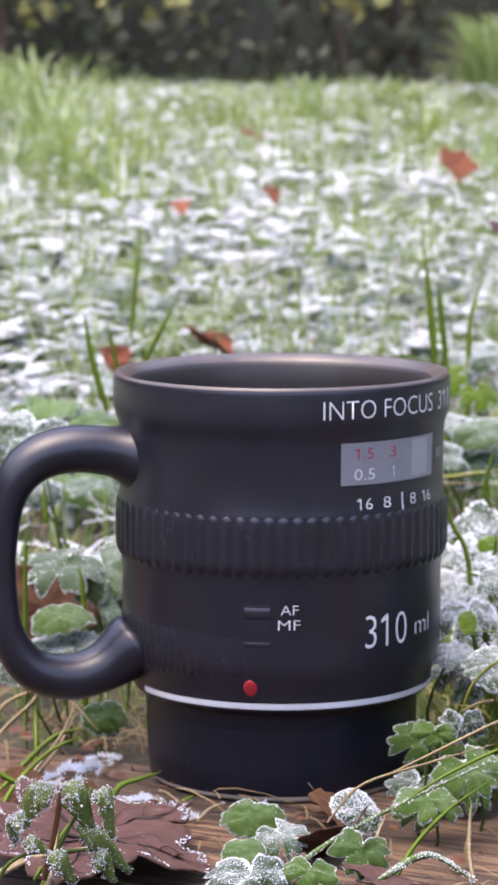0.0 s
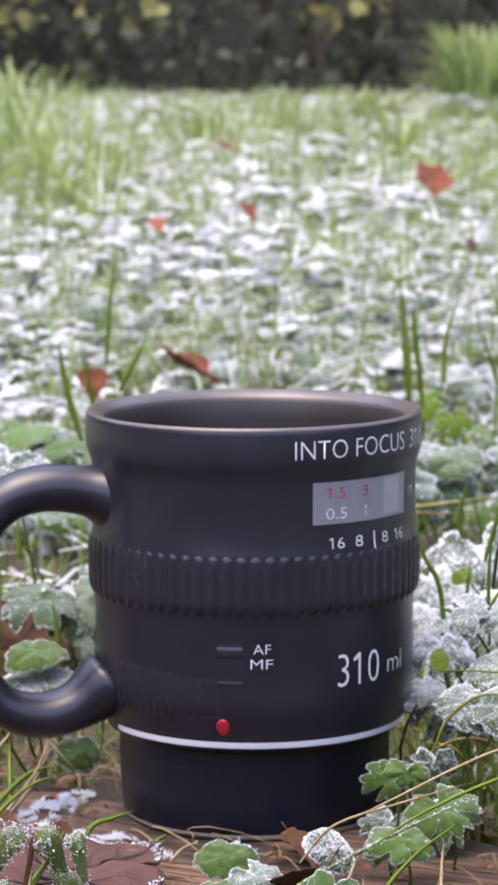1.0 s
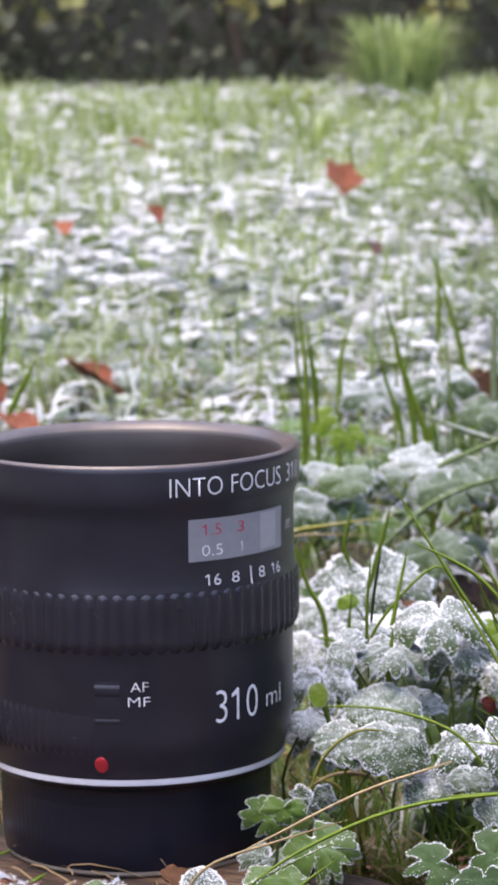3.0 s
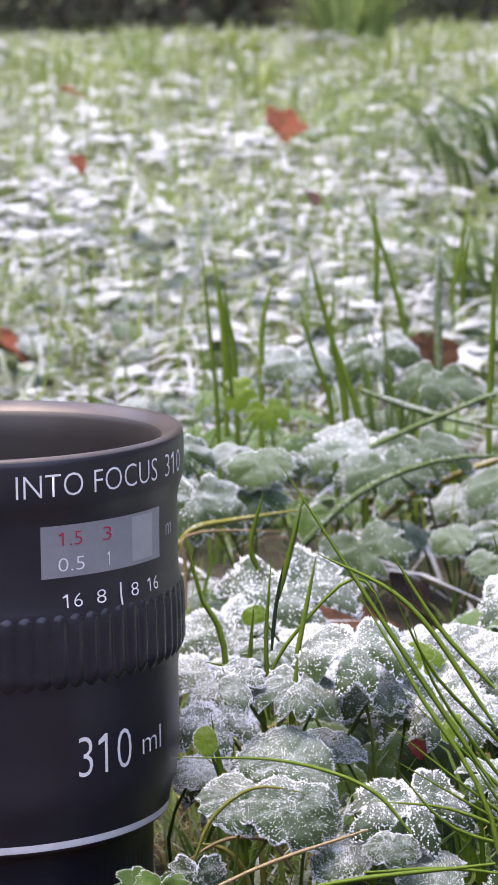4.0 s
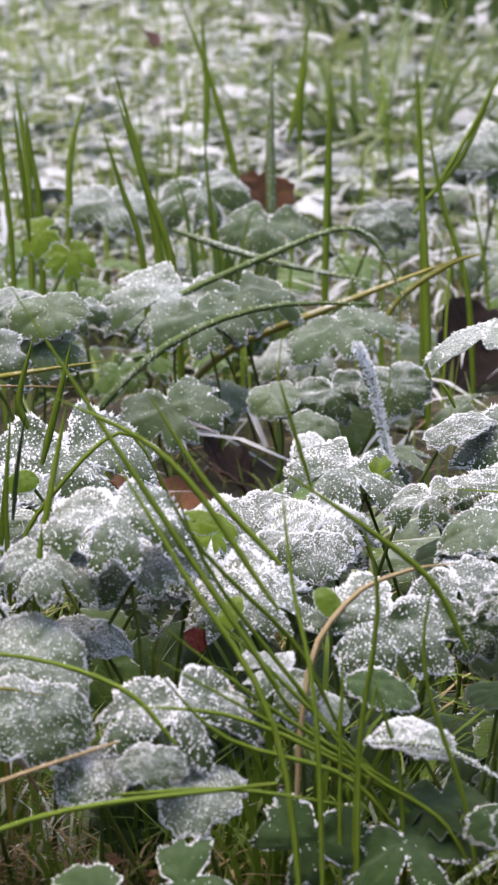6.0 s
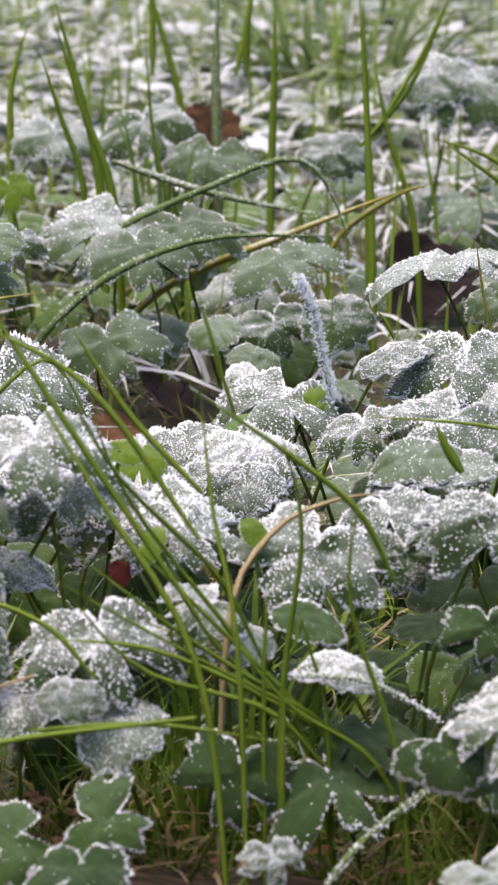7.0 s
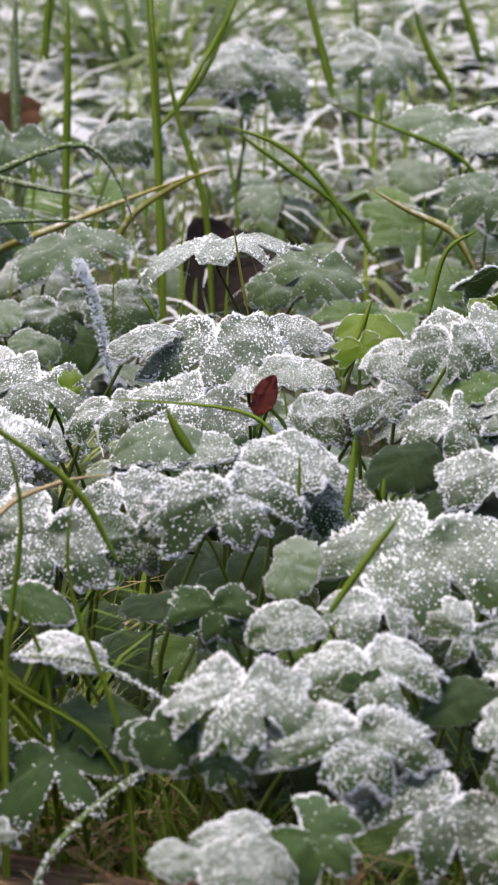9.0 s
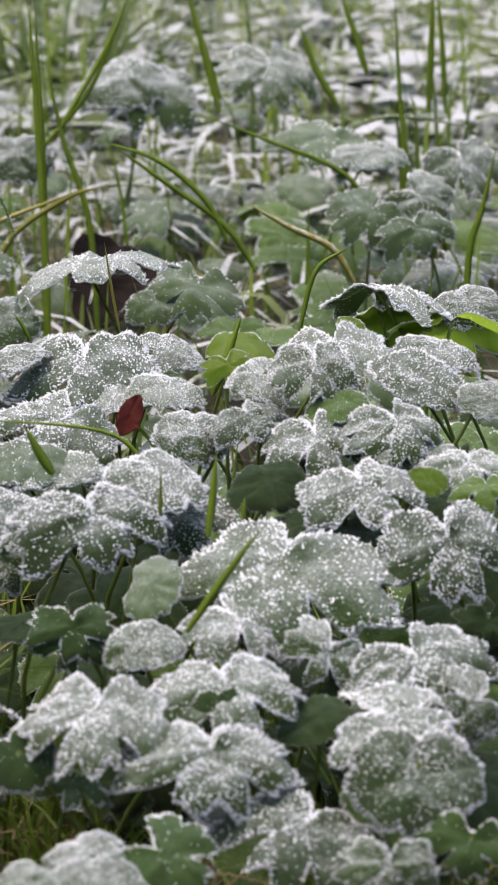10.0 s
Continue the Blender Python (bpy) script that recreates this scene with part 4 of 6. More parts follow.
leaf('round', 0.1640, 0.0000, 0.0544, 0.0101, 28, 0, 0, 'heavy')
leaf('lobed', 0.1911, 0.0200, 0.0643, 0.0165, 7, 0, -20, 'heavy')
leaf('round', 0.2120, 0.0300, 0.0617, 0.0127, 19, 0, 0, 'heavy')
leaf('oval', 0.1880, -0.0040, 0.0590, 0.0118, 21, 0, 90, 'light')
leaf('lobed', 0.1496, 0.0400, 0.0598, 0.0201, 11, 0, 10, 'heavy')
leaf('round', 0.1659, 0.0500, 0.0596, 0.0112, 11, 0, 0, 'heavy')
leaf('round', 0.1366, 0.0400, 0.0612, 0.0115, 10, 0, 50, 'heavy')
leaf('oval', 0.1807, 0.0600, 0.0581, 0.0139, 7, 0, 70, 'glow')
leaf('lobed', 0.1439, 0.0200, 0.0530, 0.0170, 11, 0, -20, 'heavy')
leaf('oval', 0.1377, 0.0000, 0.0492, 0.0176, 9, 0, 70, 'mid')
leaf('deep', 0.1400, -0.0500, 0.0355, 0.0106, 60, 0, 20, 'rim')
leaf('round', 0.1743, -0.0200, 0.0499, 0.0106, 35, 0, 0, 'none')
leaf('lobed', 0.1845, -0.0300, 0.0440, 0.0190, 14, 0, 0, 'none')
leaf('round', 0.2141, 0.0000, 0.0585, 0.0079, 43, 0, 0, 'mid')
leaf('lobed', 0.2071, -0.0300, 0.0500, 0.0083, 21, 0, 0, 'light')
leaf('round', 0.2235, 0.0600, 0.0648, 0.0119, 15, 0, 0, 'heavy')
leaf('round', 0.1636, 0.0300, 0.0563, 0.0112, 10, 0, 0, 'heavy')
leaf('round', 0.1551, 0.0350, 0.0547, 0.0114, 10, 0, 0, 'heavy')
leaf('round', 0.2020, -0.0100, 0.0514, 0.0095, 18, 0, 0, 'mid')
leaf('lobed', 0.2015, -0.0600, 0.0363, 0.0085, 64, 0, 0, 'none')
leaf('oval', 0.1727, -0.0750, 0.0275, 0.0104, 40, 0, -60, 'none')
leaf('lobed', 0.1640, -0.0550, 0.0375, 0.0132, 7, 0, 30, 'heavy')
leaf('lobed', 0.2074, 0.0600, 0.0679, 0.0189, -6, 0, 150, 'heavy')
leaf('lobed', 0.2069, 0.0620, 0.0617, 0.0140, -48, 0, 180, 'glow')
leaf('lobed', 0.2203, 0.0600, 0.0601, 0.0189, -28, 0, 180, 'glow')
# undersides that catch the light, which is put into their bright colour
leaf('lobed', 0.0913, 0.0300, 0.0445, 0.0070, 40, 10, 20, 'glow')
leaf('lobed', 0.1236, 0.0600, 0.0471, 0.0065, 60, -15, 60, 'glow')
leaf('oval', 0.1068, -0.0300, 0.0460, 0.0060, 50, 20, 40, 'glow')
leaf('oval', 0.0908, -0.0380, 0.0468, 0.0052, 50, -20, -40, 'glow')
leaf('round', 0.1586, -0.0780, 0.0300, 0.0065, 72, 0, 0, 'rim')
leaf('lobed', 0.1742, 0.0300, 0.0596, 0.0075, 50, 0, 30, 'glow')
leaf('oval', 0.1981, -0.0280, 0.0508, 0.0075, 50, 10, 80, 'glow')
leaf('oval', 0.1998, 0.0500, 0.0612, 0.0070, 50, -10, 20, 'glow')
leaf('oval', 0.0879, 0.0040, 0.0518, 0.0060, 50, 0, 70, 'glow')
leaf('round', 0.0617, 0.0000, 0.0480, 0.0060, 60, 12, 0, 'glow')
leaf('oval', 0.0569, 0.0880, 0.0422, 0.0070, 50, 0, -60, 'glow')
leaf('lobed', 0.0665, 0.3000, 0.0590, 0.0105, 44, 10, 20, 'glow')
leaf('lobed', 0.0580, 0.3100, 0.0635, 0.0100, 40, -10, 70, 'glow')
# plants half way along
leaf('lobed', 0.1301, -0.0300, 0.0417, 0.0127, 64, 0, 10, 'mid')
leaf('lobed', 0.1286, -0.0200, 0.0474, 0.0151, 9, 0, 30, 'heavy')
leaf('lobed', 0.1185, 0.0600, 0.0494, 0.0173, 16, 0, -20, 'heavy')
leaf('oval', 0.1119, 0.0700, 0.0497, 0.0090, 49, 0, 0, 'heavy')
leaf('lobed', 0.1301, 0.0300, 0.0500, 0.0126, 26, 0, 0, 'heavy')
leaf('lobed', 0.1120, 0.0400, 0.0453, 0.0176, 7, 0, 40, 'heavy')
leaf('round', 0.1087, 0.0200, 0.0428, 0.0114, 24, 0, 0, 'heavy')
leaf('lobed', 0.1157, -0.0300, 0.0430, 0.0184, 35, 0, -30, 'heavy')
leaf('lobed', 0.0984, -0.0450, 0.0391, 0.0118, 30, 0, -60, 'heavy')
leaf('lobed', 0.0909, 0.0000, 0.0443, 0.0197, 14, 0, 0, 'heavy')
leaf('lobed', 0.0809, 0.0000, 0.0470, 0.0122, 29, 0, 30, 'heavy')
leaf('deep', 0.0828, -0.0500, 0.0359, 0.0183, 24, 0, 20, 'heavy')
leaf('round', 0.0849, -0.0550, 0.0254, 0.0150, 14, 0, 70, 'mid')
leaf('oval', 0.1172, -0.0550, 0.0317, 0.0135, 3, 0, 80, 'heavy')
leaf('deep', 0.1018, -0.0600, 0.0172, 0.0130, 64, 0, -20, 'light')
leaf('deep', 0.1158, -0.0600, 0.0162, 0.0171, 18, 0, 30, 'light')
leaf('round', 0.1301, -0.0650, 0.0206, 0.0094, 38, 0, 0, 'light')
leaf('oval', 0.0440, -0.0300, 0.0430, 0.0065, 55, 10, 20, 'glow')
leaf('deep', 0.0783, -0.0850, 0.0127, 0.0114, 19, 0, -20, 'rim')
leaf('deep', 0.1050, -0.0850, 0.0137, 0.0068, 48, 0, 30, 'heavy')
leaf('oval', 0.1354, 0.0000, 0.0506, 0.0175, 18, 0, 70, 'faint')
leaf('round', 0.1029, -0.0450, 0.0338, 0.0095, 20, 0, 0, 'mid')
leaf('oval', 0.1143, -0.0400, 0.0346, 0.0096, 31, 0, 60, 'rim')
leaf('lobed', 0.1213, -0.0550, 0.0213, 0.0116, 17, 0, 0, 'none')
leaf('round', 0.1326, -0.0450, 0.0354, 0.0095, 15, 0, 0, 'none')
leaf('deep', 0.1396, -0.0500, 0.0331, 0.0086, 44, 0, 0, 'rim')
leaf('round', 0.1004, 0.0500, 0.0437, 0.0145, 6, 0, 0, 'heavy')
leaf('round', 0.0872, 0.0600, 0.0388, 0.0138, 11, 0, 0, 'heavy')
leaf('lobed', 0.0995, 0.0300, 0.0420, 0.0121, 13, 0, 0, 'heavy')
leaf('round', 0.0776, -0.0600, 0.0304, 0.0084, 18, 0, 0, 'mid')
leaf('lobed', 0.0969, -0.0100, 0.0428, 0.0145, 10, 0, 0, 'heavy')
leaf('lobed', 0.0899, 0.2200, 0.0321, 0.0199, 51, 0, 20, 'mid')
leaf('lobed', 0.1295, 0.2200, 0.0352, 0.0167, 30, 0, 0, 'heavy')
leaf('round', 0.1445, 0.2150, 0.0371, 0.0147, 37, 0, 30, 'heavy')
leaf('round', 0.1154, 0.2200, 0.0345, 0.0109, 24, 0, 0, 'mid')
leaf('round', 0.1234, 0.2000, 0.0305, 0.0100, 31, 0, 0, 'faint')
leaf('lobed', 0.1046, 0.3700, 0.0682, 0.0219, 19, 0, 0, 'heavy')
leaf('lobed', 0.1232, 0.3600, 0.0598, 0.0217, 17, 0, 0, 'mid')
leaf('lobed', 0.0789, 0.3600, 0.0671, 0.0186, 31, 0, 0, 'heavy')
leaf('round', 0.1559, 0.3500, 0.0619, 0.0168, 21, 0, 0, 'heavy')
leaf('lobed', 0.1090, 0.2500, 0.0555, 0.0228, 2, 0, 0, 'mid')
leaf('round', 0.0940, 0.2600, 0.0563, 0.0150, 10, 0, 0, 'mid')
leaf('lobed', 0.1604, 0.1600, 0.0599, 0.0270, -2, 0, 0, 'heavy')
leaf('lobed', 0.1986, 0.4200, 0.0758, 0.0282, 7, 0, 0, 'heavy')
leaf('round', 0.1800, 0.2000, 0.0430, 0.0125, 21, 0, 0, 'faint')
leaf('lobed', 0.1332, 0.2400, 0.0487, 0.0225, 7, 0, 30, 'mid')
leaf('lobed', 0.2426, 0.2700, 0.0539, 0.0166, 45, 0, -60, 'mid')
leaf('lobed', 0.2579, 0.2800, 0.0559, 0.0168, 26, 0, 60, 'heavy')
leaf('lobed', 0.2532, 0.2600, 0.0506, 0.0164, 26, 0, 0, 'mid')
leaf('lobed', 0.2430, 0.3300, 0.0665, 0.0254, 10, 0, 0, 'mid')
leaf('lobed', 0.2798, 0.3300, 0.0591, 0.0194, 15, 0, 0, 'heavy')
leaf('lobed', 0.1892, 0.2000, 0.0469, 0.0163, 15, 0, 0, 'faint')
leaf('round', 0.2523, 0.3200, 0.0639, 0.0177, 10, 0, 0, 'heavy')
leaf('round', 0.1928, 0.4200, 0.0769, 0.0233, 11, 0, 0, 'heavy')
leaf('lobed', 0.2432, 0.4500, 0.0766, 0.0241, 11, 0, 0, 'heavy')
# plants beside and behind the mug
leaf('round', 0.0595, -0.0400, 0.0416, 0.0165, 30, 0, 160, 'mid')
leaf('round', 0.0496, -0.0480, 0.0365, 0.0150, 38, -8, -60, 'mid')
leaf('round', 0.0606, -0.0520, 0.0360, 0.0150, 42, 8, 20, 'mid')
leaf('lobed', 0.0655, 0.1300, 0.0397, 0.0266, 18, 0, 0, 'heavy')
leaf('lobed', 0.0504, 0.1200, 0.0332, 0.0220, 15, 0, 30, 'heavy')
leaf('lobed', 0.0397, 0.2000, 0.0641, 0.0154, 27, 0, 0, 'heavy')
leaf('lobed', 0.0429, 0.1900, 0.0518, 0.0205, 29, 0, 0, 'heavy')
leaf('lobed', 0.0599, 0.2000, 0.0506, 0.0141, 31, 0, 0, 'mid')
leaf('round', 0.0547, 0.2100, 0.0604, 0.0116, 19, 0, 0, 'heavy')
leaf('lobed', 0.0675, 0.2200, 0.0556, 0.0117, 45, 0, 0, 'heavy')
leaf('lobed', 0.0943, 0.2500, 0.0560, 0.0273, 3, 0, 0, 'heavy')
leaf('lobed', 0.0981, 0.2400, 0.0515, 0.0192, 14, 0, 0, 'mid')
leaf('lobed', 0.1117, 0.0600, 0.0351, 0.0140, 27, 0, 0, 'heavy')
leaf('round', 0.1078, 0.0800, 0.0365, 0.0123, 20, 0, 0, 'heavy')
leaf('lobed', 0.0998, 0.1000, 0.0322, 0.0150, 18, 0, 0, 'heavy')
leaf('lobed', 0.0817, 0.0700, 0.0361, 0.0186, 11, 0, 0, 'heavy')
leaf('lobed', 0.0732, 0.0500, 0.0376, 0.0169, 12, 0, 0, 'heavy')
leaf('lobed', 0.0993, 0.0300, 0.0382, 0.0174, 16, 0, 0, 'heavy')
leaf('lobed', 0.0456, 0.0500, 0.0375, 0.0175, 17, 0, 0, 'heavy')
leaf('lobed', 0.0464, 0.0100, 0.0376, 0.0143, 13, 0, 0, 'white')
leaf('round', 0.0684, 0.0900, 0.0355, 0.0170, 12, 0, 0, 'heavy')
leaf('lobed', 0.0601, 0.0600, 0.0400, 0.0129, 18, 0, 0, 'mid')
leaf('lobed', 0.0849, 0.0400, 0.0376, 0.0156, 16, 0, 0, 'heavy')
leaf('lobed', 0.0610, 0.0300, 0.0398, 0.0123, 18, 0, 0, 'heavy')
leaf('round', 0.0693, -0.0200, 0.0397, 0.0111, 18, 0, 0, 'heavy')
leaf('lobed', 0.0502, -0.0300, 0.0560, 0.0120, 10, 0, 80, 'heavy')
leaf('lobed', 0.0735, -0.0250, 0.0609, 0.0185, 9, 0, 0, 'heavy')
leaf('lobed', 0.0623, -0.0300, 0.0542, 0.0131, 13, 0, 0, 'mid')
leaf('lobed', 0.0793, -0.0200, 0.0521, 0.0159, 10, 0, 0, 'heavy')
leaf('lobed', 0.0351, -0.0550, 0.0215, 0.0082, 68, 0, 0, 'light')
leaf('lobed', 0.0418, -0.0500, 0.0225, 0.0083, 68, 0, 0, 'heavy')
leaf('lobed', 0.0426, -0.0650, 0.0161, 0.0130, 44, 0, 30, 'light')
leaf('lobed', 0.0329, -0.0750, 0.0110, 0.0116, 38, 0, 0, 'light')
leaf('oval', 0.0695, -0.0500, 0.0257, 0.0140, 22, 0, -70, 'heavy')
leaf('round', 0.0425, 0.0000, 0.0297, 0.0090, 20, 0, 0, 'white')
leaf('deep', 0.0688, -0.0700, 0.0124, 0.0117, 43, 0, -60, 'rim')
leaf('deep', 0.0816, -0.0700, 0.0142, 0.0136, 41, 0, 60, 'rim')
# the drooping plant and the sprigs before the mug
leaf('round', -0.0065, -0.0743, 0.0070, 0.0117, 39, 0, 0, 'light')
leaf('lobed', -0.0000, -0.0887, 0.0070, 0.0102, 29, 0, 40, 'mid')
leaf('round', -0.0085, -0.1026, 0.0070, 0.0077, 37, 0, 0, 'light')
leaf('lobed', -0.0064, -0.1210, 0.0070, 0.0143, 26, 0, 0, 'heavy')
leaf('lobed', 0.0059, -0.1187, 0.0070, 0.0097, 37, 0, 0, 'light')
leaf('oval', 0.0166, -0.0676, 0.0070, 0.0118, 54, 0, 30, 'heavy')
leaf('lobed', 0.0172, -0.1023, 0.0070, 0.0100, 52, 0, 0, 'light')
leaf('lobed', 0.0313, -0.0480, 0.0079, 0.0109, 33, 0, -40, 'mid')
leaf('lobed', 0.0331, -0.0400, 0.0163, 0.0123, 59, 0, 0, 'light')
leaf('lobed', 0.0427, -0.0400, 0.0179, 0.0104, 52, 0, 20, 'light')
leaf('lobed', 0.0429, -0.0450, 0.0093, 0.0142, 31, 0, 30, 'light')
leaf('lobed', 0.0324, -0.0654, 0.0070, 0.0106, 47, 0, 0, 'light')
leaf('lobed', -0.0730, 0.1200, 0.0694, 0.0256, 25, 0, 0, 'mid')
leaf('lobed', -0.0603, 0.0600, 0.0419, 0.0186, 19, 0, -70, 'faint')
leaf('lobed', -0.0484, 0.0600, 0.0404, 0.0156, 30, 0, 60, 'faint')
leaf('round', -0.0580, 0.0300, 0.0330, 0.0130, 18, 0, 0, 'light')
leaf('lobed', -0.0573, 0.0300, 0.0263, 0.0180, 23, 0, 0, 'mid')
leaf('round', -0.0471, 0.0300, 0.0063, 0.0095, 45, 0, 0, 'light')
leaf('lobed', 0.0487, 0.0200, 0.0225, 0.0165, 22, 0, 0, 'white')
leaf('round', 0.0617, 0.2000, 0.0595, 0.0158, 30, 0, 0, 'mid')
leaf('round', -0.0792, 0.1500, 0.0505, 0.0199, 20, 0, 0, 'heavy')
leaf('round', -0.0689, 0.0200, 0.0212, 0.0085, 42, 0, 0, 'mid')
blade('straw', 0.0017, (-0.0490, -0.1332, 0.0040), (-0.0498, -0.0992, 0.0040), (-0.0505, -0.0720, 0.0108))
blade('straw', 0.0014, (-0.0621, -0.1168, 0.0040), (-0.0540, -0.1001, 0.0040), (-0.0459, -0.0937, 0.0040), (-0.0406, -0.0890, 0.0040))
blade('green', 0.0011, (-0.0506, -0.1251, 0.0040), (-0.0493, -0.0901, 0.0040), (-0.0446, -0.0800, 0.0110))
blade('straw', 0.0010, (-0.0714, 0.0000, 0.0081), (-0.0637, 0.0100, 0.0146), (-0.0631, 0.0200, 0.0183))
blade('straw', 0.0009, (-0.0608, -0.0240, 0.0040), (-0.0554, -0.0050, 0.0093), (-0.0529, 0.0100, 0.0153))
blade('green', 0.0012, (-0.0647, -0.0405, 0.0040), (-0.0565, -0.0250, 0.0099), (-0.0473, -0.0200, 0.0129))
blade('green', 0.0016, (-0.0260, -0.0658, 0.0040), (-0.0240, -0.0500, 0.0032), (-0.0209, -0.0450, 0.0042))
blade('straw', 0.0008, (-0.0195, -0.0682, 0.0040), (-0.0172, -0.0581, 0.0040), (-0.0135, -0.0500, 0.0039))


def leaflet(parent, w, base, crest, tip, seed):
    """A wilted leaflet: arches over from its base and hangs, folded along the midrib, with toothed edges and rime on its back."""
    line = spline([base, crest, tip], 16)
    verts, faces = [], []
    rnd = random.Random(seed)
    n = len(line)
    cv, cf = [], []
    turn = 1 if tip[0] > base[0] else -1
    for i, p in enumerate(line):
        u = i / (n - 1)
        d = (line[min(i + 1, n - 1)] - line[max(i - 1, 0)]).normalized()
        out = d.cross(Vector((0, 1, 0))).normalized() * turn
        half = w * 0.88 * math.sin(math.pi * min(0.96, 0.10 + 0.86 * u ** 0.9)) ** 0.8 * (1 - 0.26 * (i % 2))
        for k in range(7):
            q = (k - 3) / 3
            verts.append(p + Vector((0, 1, 0)) * half * q * 0.5 - out * half * abs(q) ** 1.3 * 0.9)
            ridge = 11 if u < 0.45 else 14 if abs(q) > 0.9 else 3
            for _ in range(ridge):
                o = verts[-1] + Vector((rnd.gauss(0, 1), rnd.gauss(0, 1), rnd.gauss(0, 1))) * w * 0.05 + out * w * 0.03
                g = rnd.uniform(0.00010, 0.00034)
                t = len(cv)
                cv += [o + Vector((rnd.gauss(0, 1), rnd.gauss(0, 1), rnd.gauss(0, 1))).normalized() * g for _ in range(4)]
                cf += [(t, t + 1, t + 2), (t, t + 2, t + 3), (t, t + 3, t + 1), (t + 1, t + 3, t + 2)]
    for i in range(n - 1):
        for k in range(6):
            a = i * 7 + k
            faces.append((a, a + 1, a + 8, a + 7))
    me = mesh_of("leaflet", verts, faces, M["leaf_wilted"])
    me.attributes.new("leaf_place", "FLOAT_VECTOR", "POINT").data.foreach_set("vector", [c for v in verts for c in v * 60])
    ob = hang("leaflet", me, parent)
    thick = ob.modifiers.new("thickness", "SOLIDIFY")
    thick.thickness = 0.0003
    hang("rime", mesh_of("rime", cv, cf, M["rime"]), ob, "white frost crystals")


def wilted_plant():
    plant = tagged(new("wilted_plant"), "wilting weed with frosted drooping leaflets on reddish stems", "plant", "frosted ground plants")
    y = -0.118
    for w, b, c, t in ((0.0078, (-0.0478, 0.0244), (-0.0534, 0.0240), (-0.0574, 0.0129)), (0.0068, (-0.0461, 0.0256), (-0.0415, 0.0254), (-0.0395, 0.0160)),
                       (0.0052, (-0.0392, 0.0240), (-0.0358, 0.0243), (-0.0352, 0.0142)), (0.0056, (-0.0428, 0.0164), (-0.0374, 0.0134), (-0.0322, 0.0044)),
                       (0.0042, (-0.0545, 0.0129), (-0.0521, 0.0141), (-0.0490, 0.0108)), (0.0054, (-0.0490, 0.0110), (-0.0454, 0.0106), (-0.0434, 0.0046)),
                       (0.0050, (-0.0395, 0.0104), (-0.0368, 0.0096), (-0.0354, 0.0030)), (0.0046, (-0.0550, 0.0195), (-0.0580, 0.0165), (-0.0571, 0.0110))):
        k = round(b[0] * 1e4) % 7
        leaflet(plant, w, (b[0], y + 0.001 * k - 0.003, b[1]), (c[0], y - 0.004 + 0.001 * k, c[1] + 0.0006), (t[0], y - 0.002 + 0.0015 * k, t[1]), k + 5)
    for r, line in ((0.00055, ((-0.0520, -0.010), (-0.0505, 0.0036), (-0.0481, 0.0141), (-0.0461, 0.0256))), (0.00045, ((-0.0640, -0.008), (-0.0596, 0.0051), (-0.0545, 0.0094), (-0.0488, 0.0100), (-0.0395, 0.0106))),
                    (0.0004, ((-0.0520, -0.008), (-0.0503, 0.0036), (-0.0463, 0.0129), (-0.0400, 0.0240))), (0.0004, ((-0.0475, 0.0215), (-0.0427, 0.0168), (-0.0386, 0.0111)))):
        pts = spline([(x, y + 0.002, z) for x, z in line], 14)
        v, f = tube(pts, [r] * len(pts), 8)
        hang("stem", mesh_of("stem", v, f, M["red_stem"] if r > 0.0005 else M["stem"]), plant, "reddish-brown stem" if r > 0.0005 else "thin green stem")
    return plant


wilted_plant()
# single blades and stems
blade('green', 0.0016, (0.0505, -0.0150, 0.0180), (0.0470, -0.0170, 0.0330), (0.0452, -0.0180, 0.0450))
blade('yellow', 0.0012, (0.0545, -0.0120, 0.0180), (0.0500, -0.0150, 0.0300), (0.0435, -0.0160, 0.0360))
blade('green', 0.0013, (0.0570, 0.0300, 0.0300), (0.0520, 0.0280, 0.0420), (0.0440, 0.0260, 0.0455))
blade('green', 0.0014, (0.0515, -0.0250, 0.0150), (0.0500, -0.0270, 0.0260), (0.0425, -0.0280, 0.0310))
blade('yellow', 0.0014, (0.0525, -0.0300, 0.0110), (0.0480, -0.0320, 0.0210), (0.0400, -0.0330, 0.0235))
blade('straw', 0.0010, (0.0560, -0.0320, 0.0230), (0.0470, -0.0340, 0.0240), (0.0365, -0.0350, 0.0180))
blade('green', 0.0008, (0.1016, -0.0700, 0.0376), (0.0986, -0.0650, 0.0577), (0.0973, -0.0600, 0.0738))
blade('green', 0.0007, (0.1028, -0.0500, 0.0683), (0.1001, -0.0500, 0.0776), (0.0975, -0.0500, 0.0871))
blade('green', 0.0010, (0.1194, -0.0600, 0.0563), (0.1079, -0.0650, 0.0668), (0.0946, -0.0700, 0.0770))
blade('green', 0.0009, (0.1084, -0.0600, 0.0277), (0.1113, -0.0625, 0.0535), (0.1081, -0.0650, 0.0695))
blade('green', 0.0008, (0.1254, -0.0600, 0.0180), (0.1179, -0.0650, 0.0439), (0.1191, -0.0700, 0.0630))
blade('green', 0.0007, (0.1058, -0.0600, 0.0295), (0.1062, -0.0600, 0.0396), (0.1063, -0.0600, 0.0463))
blade('green', 0.0007, (0.1087, -0.0600, 0.0285), (0.1105, -0.0600, 0.0369), (0.1116, -0.0600, 0.0419))
blade('green', 0.0007, (0.1152, -0.0580, 0.0234), (0.1128, -0.0590, 0.0349), (0.1108, -0.0600, 0.0420))
